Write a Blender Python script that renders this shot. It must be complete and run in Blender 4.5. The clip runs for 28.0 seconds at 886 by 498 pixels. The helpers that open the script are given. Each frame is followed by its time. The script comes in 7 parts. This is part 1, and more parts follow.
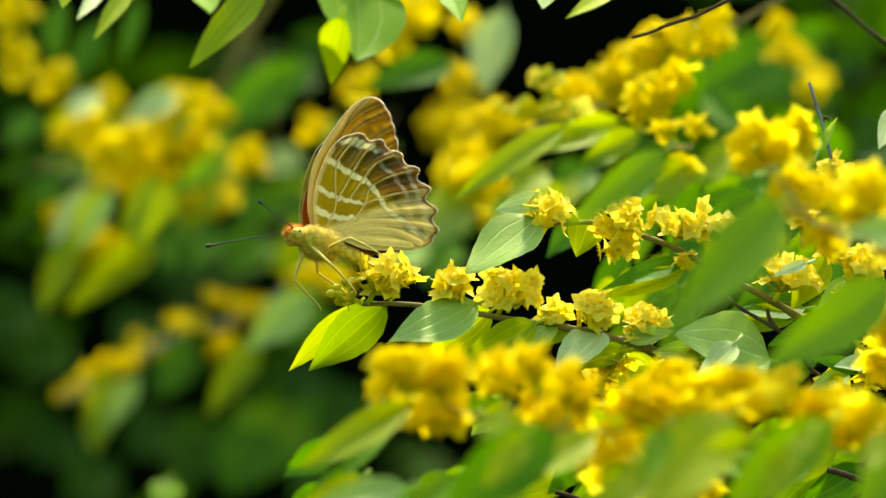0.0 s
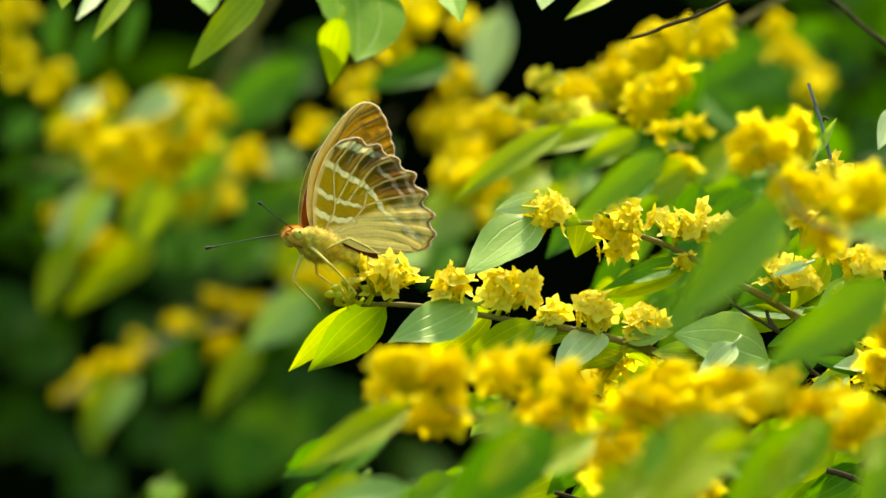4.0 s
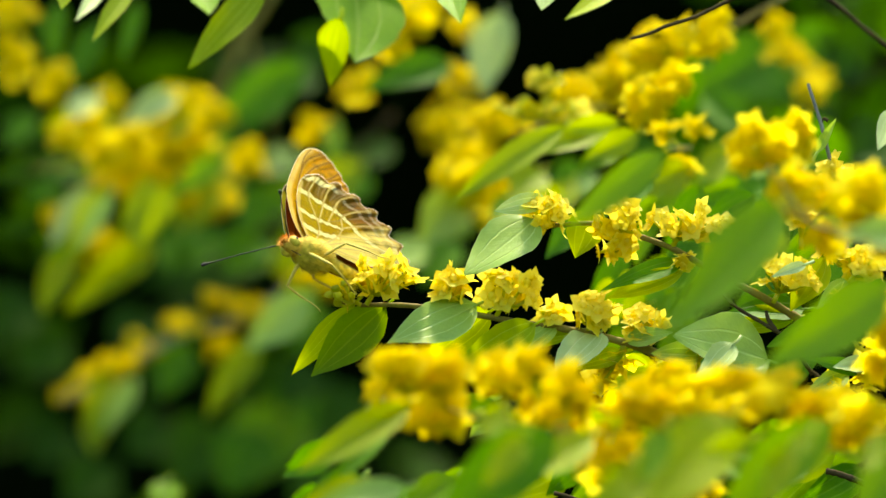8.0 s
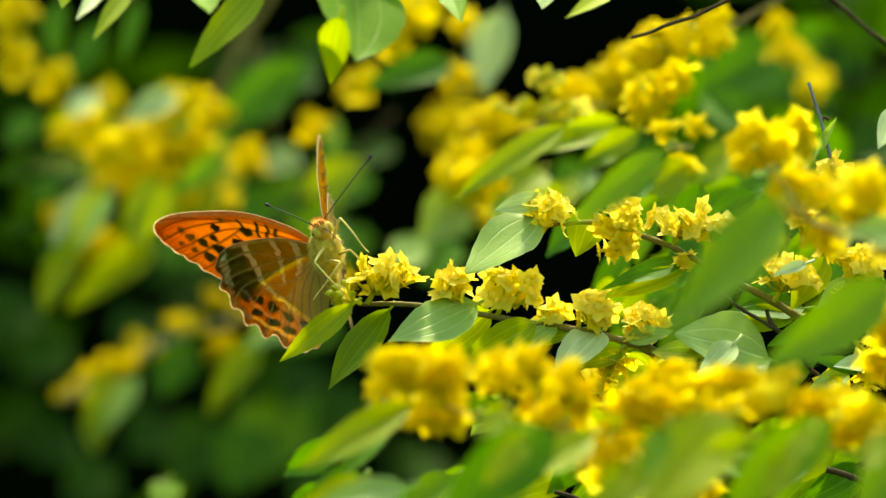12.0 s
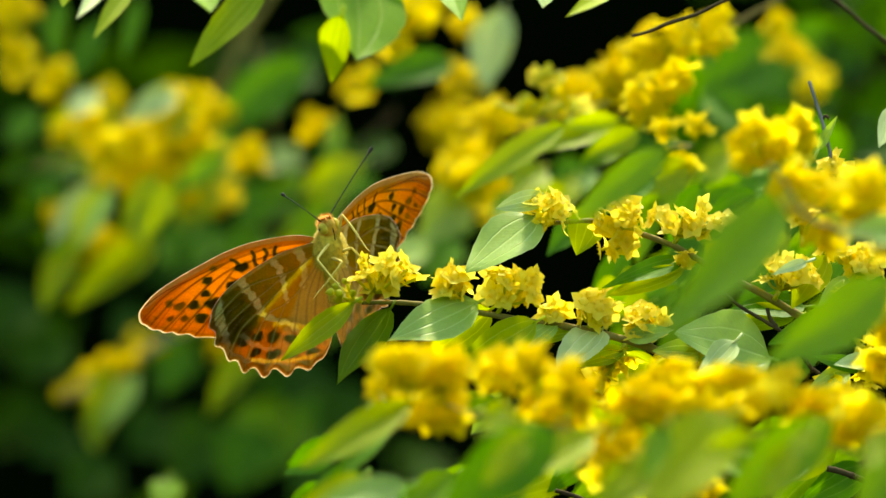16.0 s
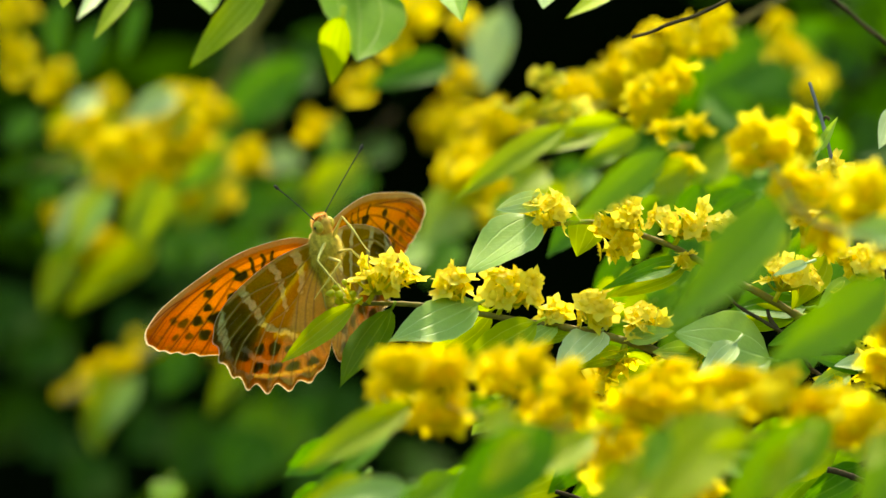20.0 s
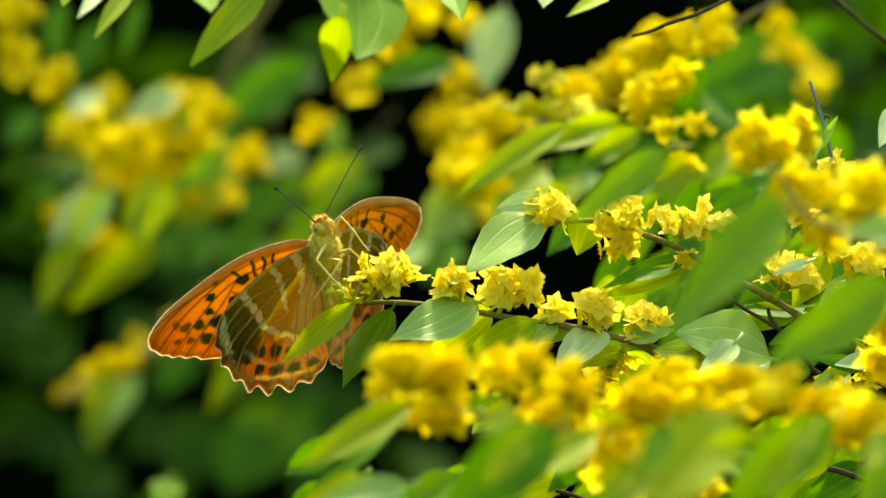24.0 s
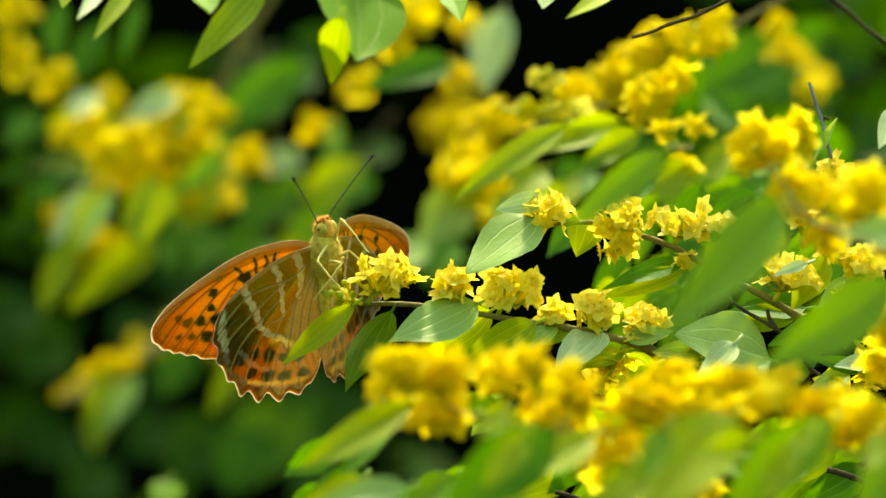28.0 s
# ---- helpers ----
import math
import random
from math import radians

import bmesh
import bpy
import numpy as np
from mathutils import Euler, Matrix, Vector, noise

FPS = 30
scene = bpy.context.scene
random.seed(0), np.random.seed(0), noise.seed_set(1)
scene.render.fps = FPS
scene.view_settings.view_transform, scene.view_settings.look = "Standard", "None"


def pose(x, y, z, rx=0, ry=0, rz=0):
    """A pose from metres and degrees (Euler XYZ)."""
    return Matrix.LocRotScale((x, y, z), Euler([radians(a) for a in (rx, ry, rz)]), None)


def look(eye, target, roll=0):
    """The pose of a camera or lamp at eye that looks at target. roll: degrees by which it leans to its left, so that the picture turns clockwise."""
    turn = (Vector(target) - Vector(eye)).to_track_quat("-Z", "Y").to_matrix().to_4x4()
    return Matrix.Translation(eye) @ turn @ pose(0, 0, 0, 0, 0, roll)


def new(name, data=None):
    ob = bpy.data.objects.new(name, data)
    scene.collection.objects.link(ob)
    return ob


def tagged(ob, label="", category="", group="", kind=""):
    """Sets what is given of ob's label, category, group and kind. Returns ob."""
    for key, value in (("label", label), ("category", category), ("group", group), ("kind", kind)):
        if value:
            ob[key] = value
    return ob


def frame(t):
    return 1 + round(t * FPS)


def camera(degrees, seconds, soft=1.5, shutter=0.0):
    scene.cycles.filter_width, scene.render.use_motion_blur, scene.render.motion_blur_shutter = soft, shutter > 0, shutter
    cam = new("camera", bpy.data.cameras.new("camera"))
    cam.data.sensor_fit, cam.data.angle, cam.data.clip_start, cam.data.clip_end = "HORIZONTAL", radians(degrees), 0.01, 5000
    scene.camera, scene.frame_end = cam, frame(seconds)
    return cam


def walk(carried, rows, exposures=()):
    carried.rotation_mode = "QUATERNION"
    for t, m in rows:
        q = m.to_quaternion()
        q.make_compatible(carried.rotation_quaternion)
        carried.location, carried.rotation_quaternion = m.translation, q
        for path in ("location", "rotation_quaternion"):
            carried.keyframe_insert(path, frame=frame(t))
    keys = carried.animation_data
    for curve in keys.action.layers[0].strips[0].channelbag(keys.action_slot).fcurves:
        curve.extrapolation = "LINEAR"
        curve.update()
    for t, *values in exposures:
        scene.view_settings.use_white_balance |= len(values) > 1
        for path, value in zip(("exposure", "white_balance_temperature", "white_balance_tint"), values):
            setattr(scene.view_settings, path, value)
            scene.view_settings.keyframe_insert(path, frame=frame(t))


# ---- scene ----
# Camera on a tripod beside the shrub; the picture sways by a hair.
REST = 1.3          # height of the flowering twig above the ground
cam = camera(9.0, 28.0, soft=1.5)
cam.data.dof.use_dof = True
cam.data.dof.focus_distance = 1.08
cam.data.dof.aperture_fstop = 13.5


def aim(yaw, pitch):
    """The camera's pose, turned by thousandths of a degree from straight ahead."""
    return pose(0, -1.08, REST, 90 + pitch / 1000, 0, yaw / 1000)


walk(cam, [
    (0, aim(0.0, 0.0)),
    (1, aim(-5.7, 0.0)),
    (2, aim(-5.7, 11.5)),
    (3, aim(-5.7, 11.5)),
    (3.5, aim(-5.7, 5.7)),
    (5.5, aim(-11.5, 11.5)),
    (6, aim(-11.5, 8.6)),
    (7, aim(-5.7, 5.7)),
    (8, aim(-11.5, 11.5)),
    (9, aim(-11.5, 20.1)),
    (9.5, aim(-11.5, 17.2)),
    (10, aim(-5.7, 11.5)),
    (10.5, aim(-11.5, 17.2)),
    (11, aim(-5.7, 8.6)),
    (12, aim(-5.7, 0.0)),
    (12.5, aim(-5.7, -5.7)),
    (14.5, aim(0.0, -17.2)),
    (15, aim(0.0, -11.5)),
    (16, aim(0.0, -14.3)),
    (17, aim(5.7, -11.5)),
    (18, aim(8.6, -11.5)),
    (19, aim(5.7, 0.0)),
    (20, aim(2.9, -2.9)),
    (21, aim(0.0, -8.6)),
    (21.5, aim(0.0, -11.5)),
    (23.5, aim(0.0, -17.2)),
    (24, aim(5.7, -14.3)),
    (25, aim(2.9, -5.7)),
    (26, aim(2.9, -8.6)),
    (27, aim(0.0, -5.7)),
    (28, aim(0.0, 0.0)),
], exposures=[(0, 2.08, 8400, -2), (7, 2.08, 8400, -2), (11, 2.06, 8400, -2), (16, 2.06, 8400, -2), (20, 2.13, 8400, -2), (28, 2.13, 8400, -2)])

# ---- light ----
world = bpy.data.worlds.new("sky")
scene.world = world
world.use_nodes = True
sky = world.node_tree.nodes.new("ShaderNodeTexSky")
sky.sky_type, sky.sun_disc = "NISHITA", False
sky.sun_elevation, sky.sun_rotation = radians(63), radians(9)
back = world.node_tree.nodes["Background"]
back.inputs["Strength"].default_value = 0.15
world.node_tree.links.new(sky.outputs[0], back.inputs["Color"])
sun = new("sun", bpy.data.lights.new("sun", "SUN"))
sun.data.energy, sun.data.angle, sun.data.color = 2.3, radians(8), (1.0, 0.95, 0.86)
sun.matrix_basis = look((0.08, 0.50, 1.0), (0, 0, 0))


# ---- materials ----
def material(name):
    m = bpy.data.materials.new(name)
    m.use_nodes = True
    return m, m.node_tree.nodes, m.node_tree.links, m.node_tree.nodes["Principled BSDF"]


def ramp(nodes, links, fac, stops):
    r = nodes.new("ShaderNodeValToRGB")
    while len(r.color_ramp.elements) < len(stops):
        r.color_ramp.elements.new(0.5)
    for e, (p, c) in zip(r.color_ramp.elements, stops):
        e.position, e.color = p, (*c, 1)
    links.new(fac, r.inputs[0])
    return r.outputs[0]


def calc(nodes, links, op, *args):
    n = nodes.new("ShaderNodeMath")
    n.operation = op
    for k, a in enumerate(args):
        if isinstance(a, (int, float)):
            n.inputs[k].default_value = a
        else:
            links.new(a, n.inputs[k])
    return n.outputs[0]


def blend(nodes, links, fac, a, b, mode="MIX"):
    n = nodes.new("ShaderNodeMix")
    n.data_type, n.blend_type = "RGBA", mode
    for k, v in ((0, fac), (6, a), (7, b)):
        if isinstance(v, (int, float)):
            n.inputs[k].default_value = v
        elif isinstance(v, tuple):
            n.inputs[k].default_value = (*v, 1)
        else:
            links.new(v, n.inputs[k])
    return n.outputs[2]


def see_through(nodes, links, shader, colour, share):
    """Mixes thin-sheet translucency into a shader and ends the tree with it."""
    t = nodes.new("ShaderNodeBsdfTranslucent")
    links.new(colour, t.inputs["Color"])
    mix = nodes.new("ShaderNodeMixShader")
    mix.inputs[0].default_value = share
    links.new(shader.outputs[0], mix.inputs[1])
    links.new(t.outputs[0], mix.inputs[2])
    links.new(mix.outputs[0], nodes["Material Output"].inputs["Surface"])


def noise_of(nodes, links, vec, scale, detail=4.0):
    n = nodes.new("ShaderNodeTexNoise")
    n.inputs["Scale"].default_value, n.inputs["Detail"].default_value = scale, detail
    if vec is not None:
        links.new(vec, n.inputs["Vector"])
    return n.outputs["Fac"]


def leaf_material(name, low, high, vein, rough, share, glow, gloss):
    """A leaf blade: mottled green, three main veins, fine side veins, waxy gloss."""
    m, nodes, links, bsdf = material(name)
    tex = nodes.new("ShaderNodeTexCoord")
    info = nodes.new("ShaderNodeObjectInfo")
    split = nodes.new("ShaderNodeSeparateXYZ")
    links.new(tex.outputs["UV"], split.inputs[0])
    u = calc(nodes, links, "ABSOLUTE", calc(nodes, links, "SUBTRACT", split.outputs[0], 0.5))
    big = noise_of(nodes, links, tex.outputs["Object"], 90, 3)
    fine = noise_of(nodes, links, tex.outputs["Object"], 900, 5)
    tone = calc(nodes, links, "ADD", calc(nodes, links, "MULTIPLY", big, 0.7), calc(nodes, links, "MULTIPLY", fine, 0.3))
    tone = calc(nodes, links, "ADD", tone, calc(nodes, links, "MULTIPLY", calc(nodes, links, "SUBTRACT", info.outputs["Random"], 0.5), 0.35))
    base = ramp(nodes, links, tone, [(0.25, low), (0.75, high)])
    mid = calc(nodes, links, "SMOOTH_MIN", calc(nodes, links, "MULTIPLY", u, 30), 1.0, 0.1)
    arc = calc(nodes, links, "ABSOLUTE", calc(nodes, links, "SUBTRACT", u, 0.24))
    side = calc(nodes, links, "MINIMUM", calc(nodes, links, "MULTIPLY", arc, 42), 1.0)
    slant = calc(nodes, links, "ADD", calc(nodes, links, "MULTIPLY", split.outputs[1], 60), calc(nodes, links, "MULTIPLY", u, -40))
    ribs = calc(nodes, links, "POWER", calc(nodes, links, "ABSOLUTE", calc(nodes, links, "SINE", slant)), 0.35)
    ribs = calc(nodes, links, "ADD", calc(nodes, links, "MULTIPLY", ribs, 0.13), 0.87)
    lines = calc(nodes, links, "MULTIPLY", calc(nodes, links, "MULTIPLY", mid, side), ribs)
    rim = calc(nodes, links, "MULTIPLY", calc(nodes, links, "MAXIMUM", calc(nodes, links, "SUBTRACT", u, 0.475), 0.0), 30)
    colour = blend(nodes, links, calc(nodes, links, "MAXIMUM", calc(nodes, links, "MULTIPLY", calc(nodes, links, "SUBTRACT", 1.0, lines), 0.85), rim), base, vein)
    links.new(colour, bsdf.inputs["Base Color"])
    links.new(calc(nodes, links, "ADD", calc(nodes, links, "MULTIPLY", big, 0.25), rough - 0.12), bsdf.inputs["Roughness"])
    bsdf.inputs["Specular IOR Level"].default_value = gloss
    bump = nodes.new("ShaderNodeBump")
    bump.inputs["Strength"].default_value, bump.inputs["Distance"].default_value = 0.5, 0.0002
    links.new(calc(nodes, links, "ADD", lines, calc(nodes, links, "MULTIPLY", fine, 0.6)), bump.inputs["Height"])
    links.new(bump.outputs[0], bsdf.inputs["Normal"])
    see_through(nodes, links, bsdf, blend(nodes, links, 1.0, colour, glow, "MULTIPLY"), share)
    return m


LIME = leaf_material("young_leaf", (0.26, 0.36, 0.004), (0.40, 0.50, 0.008), (0.46, 0.55, 0.05), 0.5, 0.50, (1.5, 1.4, 0.5), 0.2)
GREEN = leaf_material("mature_leaf", (0.045, 0.15, 0.003), (0.10, 0.26, 0.006), (0.15, 0.29, 0.03), 0.5, 0.38, (1.6, 1.6, 0.5), 0.12)
WAXY = leaf_material("waxy_leaf", (0.22, 0.36, 0.045), (0.36, 0.51, 0.10), (0.44, 0.58, 0.17), 0.45, 0.28, (1.5, 1.5, 0.4), 0.36)
PALE = leaf_material("downy_leaf_underside", (0.38, 0.48, 0.14), (0.57, 0.66, 0.29), (0.64, 0.71, 0.36), 0.5, 0.3, (1.2, 1.3, 0.8), 0.3)

THIN = leaf_material("thin_leaf", (0.05, 0.12, 0.003), (0.09, 0.19, 0.005), (0.13, 0.23, 0.02), 0.5, 0.6, (4.2, 3.0, 0.7), 0.15)
MID = leaf_material("summer_leaf", (0.12, 0.26, 0.004), (0.21, 0.39, 0.008), (0.24, 0.38, 0.04), 0.5, 0.42, (1.6, 1.5, 0.5), 0.15)
# Leaf green darkened in its colour to stand for shade deep in the shrub.
SHADED = leaf_material("shaded_leaf", (0.016, 0.055, 0.002), (0.04, 0.11, 0.004), (0.06, 0.13, 0.01), 0.6, 0.3, (1.5, 1.6, 0.5), 0.1)


def petal_material(name, low, high, share, rough=0.42, gloss=0.4):
    m, nodes, links, bsdf = material(name)
    tex = nodes.new("ShaderNodeTexCoord")
    info = nodes.new("ShaderNodeObjectInfo")
    n = noise_of(nodes, links, tex.outputs["Object"], 700, 4)
    tone = calc(nodes, links, "ADD", n, calc(nodes, links, "MULTIPLY", calc(nodes, links, "SUBTRACT", info.outputs["Random"], 0.5), 0.5))
    colour = ramp(nodes, links, tone, [(0.2, low), (0.75, high)])
    links.new(colour, bsdf.inputs["Base Color"])
    bsdf.inputs["Roughness"].default_value = rough
    bsdf.inputs["Specular IOR Level"].default_value = gloss
    bump = nodes.new("ShaderNodeBump")
    bump.inputs["Strength"].default_value, bump.inputs["Distance"].default_value = 0.4, 0.0002
    links.new(n, bump.inputs["Height"])
    links.new(bump.outputs[0], bsdf.inputs["Normal"])
    see_through(nodes, links, bsdf, colour, share)
    return m


YELLOW = petal_material("yellow_petal", (0.90, 0.73, 0.040), (0.97, 0.86, 0.13), 0.58, 0.5, 0.22)
GOLD = petal_material("golden_petal", (0.84, 0.665, 0.020), (0.90, 0.765, 0.045), 0.68, 0.75, 0.06)
BUD = petal_material("green_bud", (0.54, 0.54, 0.02), (0.72, 0.70, 0.04), 0.42)


def bark_material(name, low, high, rough):
    m, nodes, links, bsdf = material(name)
    tex = nodes.new("ShaderNodeTexCoord")
    n = noise_of(nodes, links, tex.outputs["Object"], 260, 6)
    f = noise_of(nodes, links, tex.outputs["Object"], 1600, 3)
    tone = calc(nodes, links, "ADD", calc(nodes, links, "MULTIPLY", n, 0.65), calc(nodes, links, "MULTIPLY", f, 0.35))
    links.new(ramp(nodes, links, tone, [(0.3, low), (0.7, high)]), bsdf.inputs["Base Color"])
    bsdf.inputs["Roughness"].default_value = rough
    bump = nodes.new("ShaderNodeBump")
    bump.inputs["Strength"].default_value, bump.inputs["Distance"].default_value = 0.6, 0.0003
    links.new(tone, bump.inputs["Height"])
    links.new(bump.outputs[0], bsdf.inputs["Normal"])
    return m


STEM = bark_material("green_brown_bark", (0.13, 0.098, 0.007), (0.26, 0.205, 0.020), 0.75)
TWIG = bark_material("dark_dry_bark", (0.022, 0.014, 0.006), (0.10, 0.070, 0.028), 0.9)
TWIG.node_tree.nodes["Principled BSDF"].inputs["Specular IOR Level"].default_value = 0.1
GREY = bark_material("grey_bark", (0.12, 0.12, 0.10), (0.28, 0.27, 0.24), 0.8)
# Nearly black, with no gloss: shade inside the shrub put into the colour.
DEEP = bark_material("shade_black_sheet", (0.001, 0.003, 0.001), (0.005, 0.009, 0.002), 1.0)
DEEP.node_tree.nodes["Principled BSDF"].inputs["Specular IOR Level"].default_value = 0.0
SOIL = bark_material("leaf_litter_soil", (0.018, 0.014, 0.008), (0.05, 0.045, 0.02), 0.95)


# ---- building helpers ----
def mesh_of(name, verts, faces, mat, uvs=None, smooth=True):
    me = bpy.data.meshes.new(name)
    me.from_pydata(verts, [], faces)
    for mt in (mat if isinstance(mat, (list, tuple)) else [mat]):
        me.materials.append(mt)
    if uvs is not None:
        layer = me.uv_layers.new(name="UVMap")
        for lp in me.loops:
            layer.data[lp.index].uv = uvs[lp.vertex_index]
    if smooth:
        me.polygons.foreach_set("use_smooth", [True] * len(me.polygons))
    me.update()
    return me


def part(name, me, parent, m=None, label=""):
    """Links a mesh as one part under a thing or under a part."""
    ob = new(name, me)
    ob.parent = parent
    if m is not None:
        ob.matrix_basis = m
    return tagged(ob, label)


def mm(p):
    """A place in the shrub: millimetres from the middle of the twig."""
    return Vector((p[0] / 1000, p[1] / 1000, REST + p[2] / 1000))


def tube(verts, faces, pts, radii, sides=8):
    """Adds a round tapering tube along pts to lists of vertices and faces."""
    first = len(verts)
    for i, (p, r) in enumerate(zip(pts, radii)):
        d = (pts[min(i + 1, len(pts) - 1)] - pts[max(i - 1, 0)]).normalized()
        a = d.cross(Vector((0.31, 0.9, 0.27))).normalized()
        b = d.cross(a)
        for k in range(sides):
            w = 2 * math.pi * k / sides
            verts.append(p + (a * math.cos(w) + b * math.sin(w)) * r)
    for i in range(len(pts) - 1):
        for k in range(sides):
            q = first + i * sides + k
            n = first + i * sides + (k + 1) % sides
            faces.append((q, n, n + sides, q + sides))
    faces.append(tuple(range(first + sides - 1, first - 1, -1)))
    last = first + (len(pts) - 1) * sides
    faces.append(tuple(range(last, last + sides)))


def smooth_line(pts, steps=5):
    """A Catmull-Rom line through the points."""
    out = []
    for i in range(len(pts) - 1):
        p0, p1, p2, p3 = pts[max(i - 1, 0)], pts[i], pts[i + 1], pts[min(i + 2, len(pts) - 1)]
        for k in range(steps):
            t = k / steps
            out.append(0.5 * ((2 * p1) + (p2 - p0) * t + (2 * p0 - 5 * p1 + 4 * p2 - p3) * t * t + (3 * p1 - p0 - 3 * p2 + p3) * t ** 3))
    out.append(pts[-1])
    return out


def branch(name, base, label, category="branch", group="branches of the shrub"):
    ob = new(name)
    ob.location = mm(base)
    ob.empty_display_size = 0.01
    return tagged(ob, label, category, group)


def stem(b, pts, r0, r1, mat=STEM, name="stem", knots=True):
    """A woody stem through points, thick r0 to r1 millimetres, with swollen nodes."""
    line = smooth_line([mm(p) - b.location for p in pts], 6)
    n = len(line)
    rnd = random.Random(int(abs(pts[0][0] * 7 + pts[-1][2] * 3)))
    radii = []
    for i in range(n):
        r = (r0 + (r1 - r0) * i / (n - 1)) / 1000
        radii.append(r * (1 + (0.16 * math.sin(i * 1.1) ** 8 if knots else 0) + rnd.uniform(-0.05, 0.05)))
    v, f = [], []
    tube(v, f, line, radii, 10)
    return part(name, mesh_of(name, v, f, mat), b)


def blade(length, width, fold, curl, wave, seed, petiole=2.0, nu=8, nv=14):
    """A leaf blade along +y with its face to +z: ovate, pointed, finely toothed, folded on the midrib."""
    rnd = random.Random(seed)
    verts, faces, uvs = [], [], []
    p1, p2 = rnd.uniform(0.62, 0.78), rnd.uniform(0.8, 1.0)
    ph, ph2 = rnd.uniform(0, 6), rnd.uniform(0, 6)
    skew = rnd.uniform(-0.06, 0.06)
    for j in range(nv + 1):
        t = j / nv
        w = width * 0.5 * math.sin(math.pi * t ** p1) ** p2 if 0 < t < 1 else 0.012 * width
        w *= 1 + 0.025 * math.sin(j * 2.4 + ph)
        for i in range(nu + 1):
            s = 2 * i / nu - 1
            x = s * w + skew * width * math.sin(math.pi * t)
            z = fold * abs(s) * w + curl * length * (t * t) - 0.06 * w * (1 - s * s)
            z += wave * width * abs(s) ** 1.5 * math.sin(t * 9 + ph + (1.7 if s > 0 else 0)) * 0.5
            verts.append(Vector((x, t * length, z)) / 1000)
            uvs.append((i / nu, t))
    for j in range(nv):
        for i in range(nu):
            a = j * (nu + 1) + i
            faces.append((a, a + 1, a + nu + 2, a + nu + 1))
    n0 = len(verts)
    tube(verts, faces, [Vector((0, -petiole, 0.1 * petiole)) / 1000, Vector((0, -petiole * 0.4, -0.1)) / 1000, Vector((0, 0.8, -0.1)) / 1000], [0.00034, 0.0003, 0.0002], 5)
    uvs += [(0.5, 0.5)] * (len(verts) - n0)
    return verts, faces, uvs


def leaf_pose(base, tip, roll):
    """Base of the blade at base, its tip towards tip, its face turned by roll degrees from the path side."""
    a, b = mm(base), mm(tip)
    y = (b - a).normalized()
    z = Vector((0, -1, 0))
    z = (z - y * z.dot(y)).normalized()
    z = Matrix.Rotation(radians(roll), 3, y) @ z
    x = y.cross(z)
    m = Matrix((x, y, z)).transposed().to_4x4()
    m.translation = a
    return m


def leaf(b, base, tip, width, roll, mat, fold=0.25, curl=-0.08, wave=0.06, label=""):
    length = (mm(tip) - mm(base)).length * 1000
    seed = int(abs(base[0] * 13 + tip[2] * 31 + width * 7))
    v, f, uv = blade(length, width, fold, curl, wave, seed)
    m = leaf_pose(base, tip, roll)
    m.translation -= b.location
    return part("leaf", mesh_of("leaf", v, f, mat, uv), b, m, label)


def blossom(seed, cup, mat):
    """A small five-pointed star flower: pointed sepals, hooded petals between, a thick disc, stamens."""
    rnd = random.Random(seed)
    v, f = [], []
    for k in range(5):
        a = 2 * math.pi * k / 5 + rnd.uniform(-0.12, 0.12)
        up = cup + rnd.uniform(-0.25, 0.2)
        ln = rnd.uniform(3.2, 3.8)
        ca, sa = math.cos(a), math.sin(a)

        def at(r, s, h):
            return Vector((r * ca - s * sa, r * sa + s * ca, h)) / 1000
        i = len(v)
        v += [at(0.7, -0.8, 0.0), at(0.7, 0.8, 0.0), at(1.65, -1.42, 0.3 * up), at(1.65, 1.42, 0.3 * up), at(1.8, 0, 0.3 * up - 0.2),
              at(2.55, -0.95, 0.7 * up), at(2.55, 0.95, 0.7 * up), at(2.65, 0, 0.7 * up - 0.2), at(ln, rnd.uniform(-0.2, 0.2), 1.1 * up + rnd.uniform(-0.25, 0.15)), at(0.7, 0, -0.15)]
        f += [(i, i + 2, i + 4, i + 9), (i + 9, i + 4, i + 3, i + 1), (i + 2, i + 5, i + 7, i + 4), (i + 4, i + 7, i + 6, i + 3), (i + 5, i + 8, i + 7), (i + 7, i + 8, i + 6)]
        a += math.pi / 5
        ca, sa = math.cos(a), math.sin(a)
        i = len(v)
        h = rnd.uniform(0.35, 0.8)
        v += [at(0.9, -0.12, 0.1), at(0.9, 0.12, 0.1), at(1.6, -0.36, h * 0.7), at(1.6, 0.36, h * 0.7), at(1.9, 0, h), at(1.6, 0, h * 0.45)]
        f += [(i, i + 2, i + 5), (i, i + 5, i + 1), (i + 1, i + 5, i + 3), (i + 2, i + 4, i + 5), (i + 5, i + 4, i + 3)]
        tube(v, f, [at(0.9, 0, 0.2), at(1.2, 0.1, h + 0.1), at(1.3, 0.1, h + 0.3)], [0.0001, 0.0001, 0.00018], 4)
    i = len(v)
    for r, h in ((1.15, 0.0), (0.95, 0.4), (0.5, 0.5), (0.2, 0.75)):
        for k in range(10):
            a = 2 * math.pi * k / 10
            v.append(Vector((r * math.cos(a), r * math.sin(a), h)) / 1000)
    for j in range(3):
        for k in range(10):
            f.append((i + j * 10 + k, i + j * 10 + (k + 1) % 10, i + (j + 1) * 10 + (k + 1) % 10, i + (j + 1) * 10 + k))
    f.append(tuple(i + 30 + k for k in range(10)))
    return mesh_of("flower", v, f, mat)


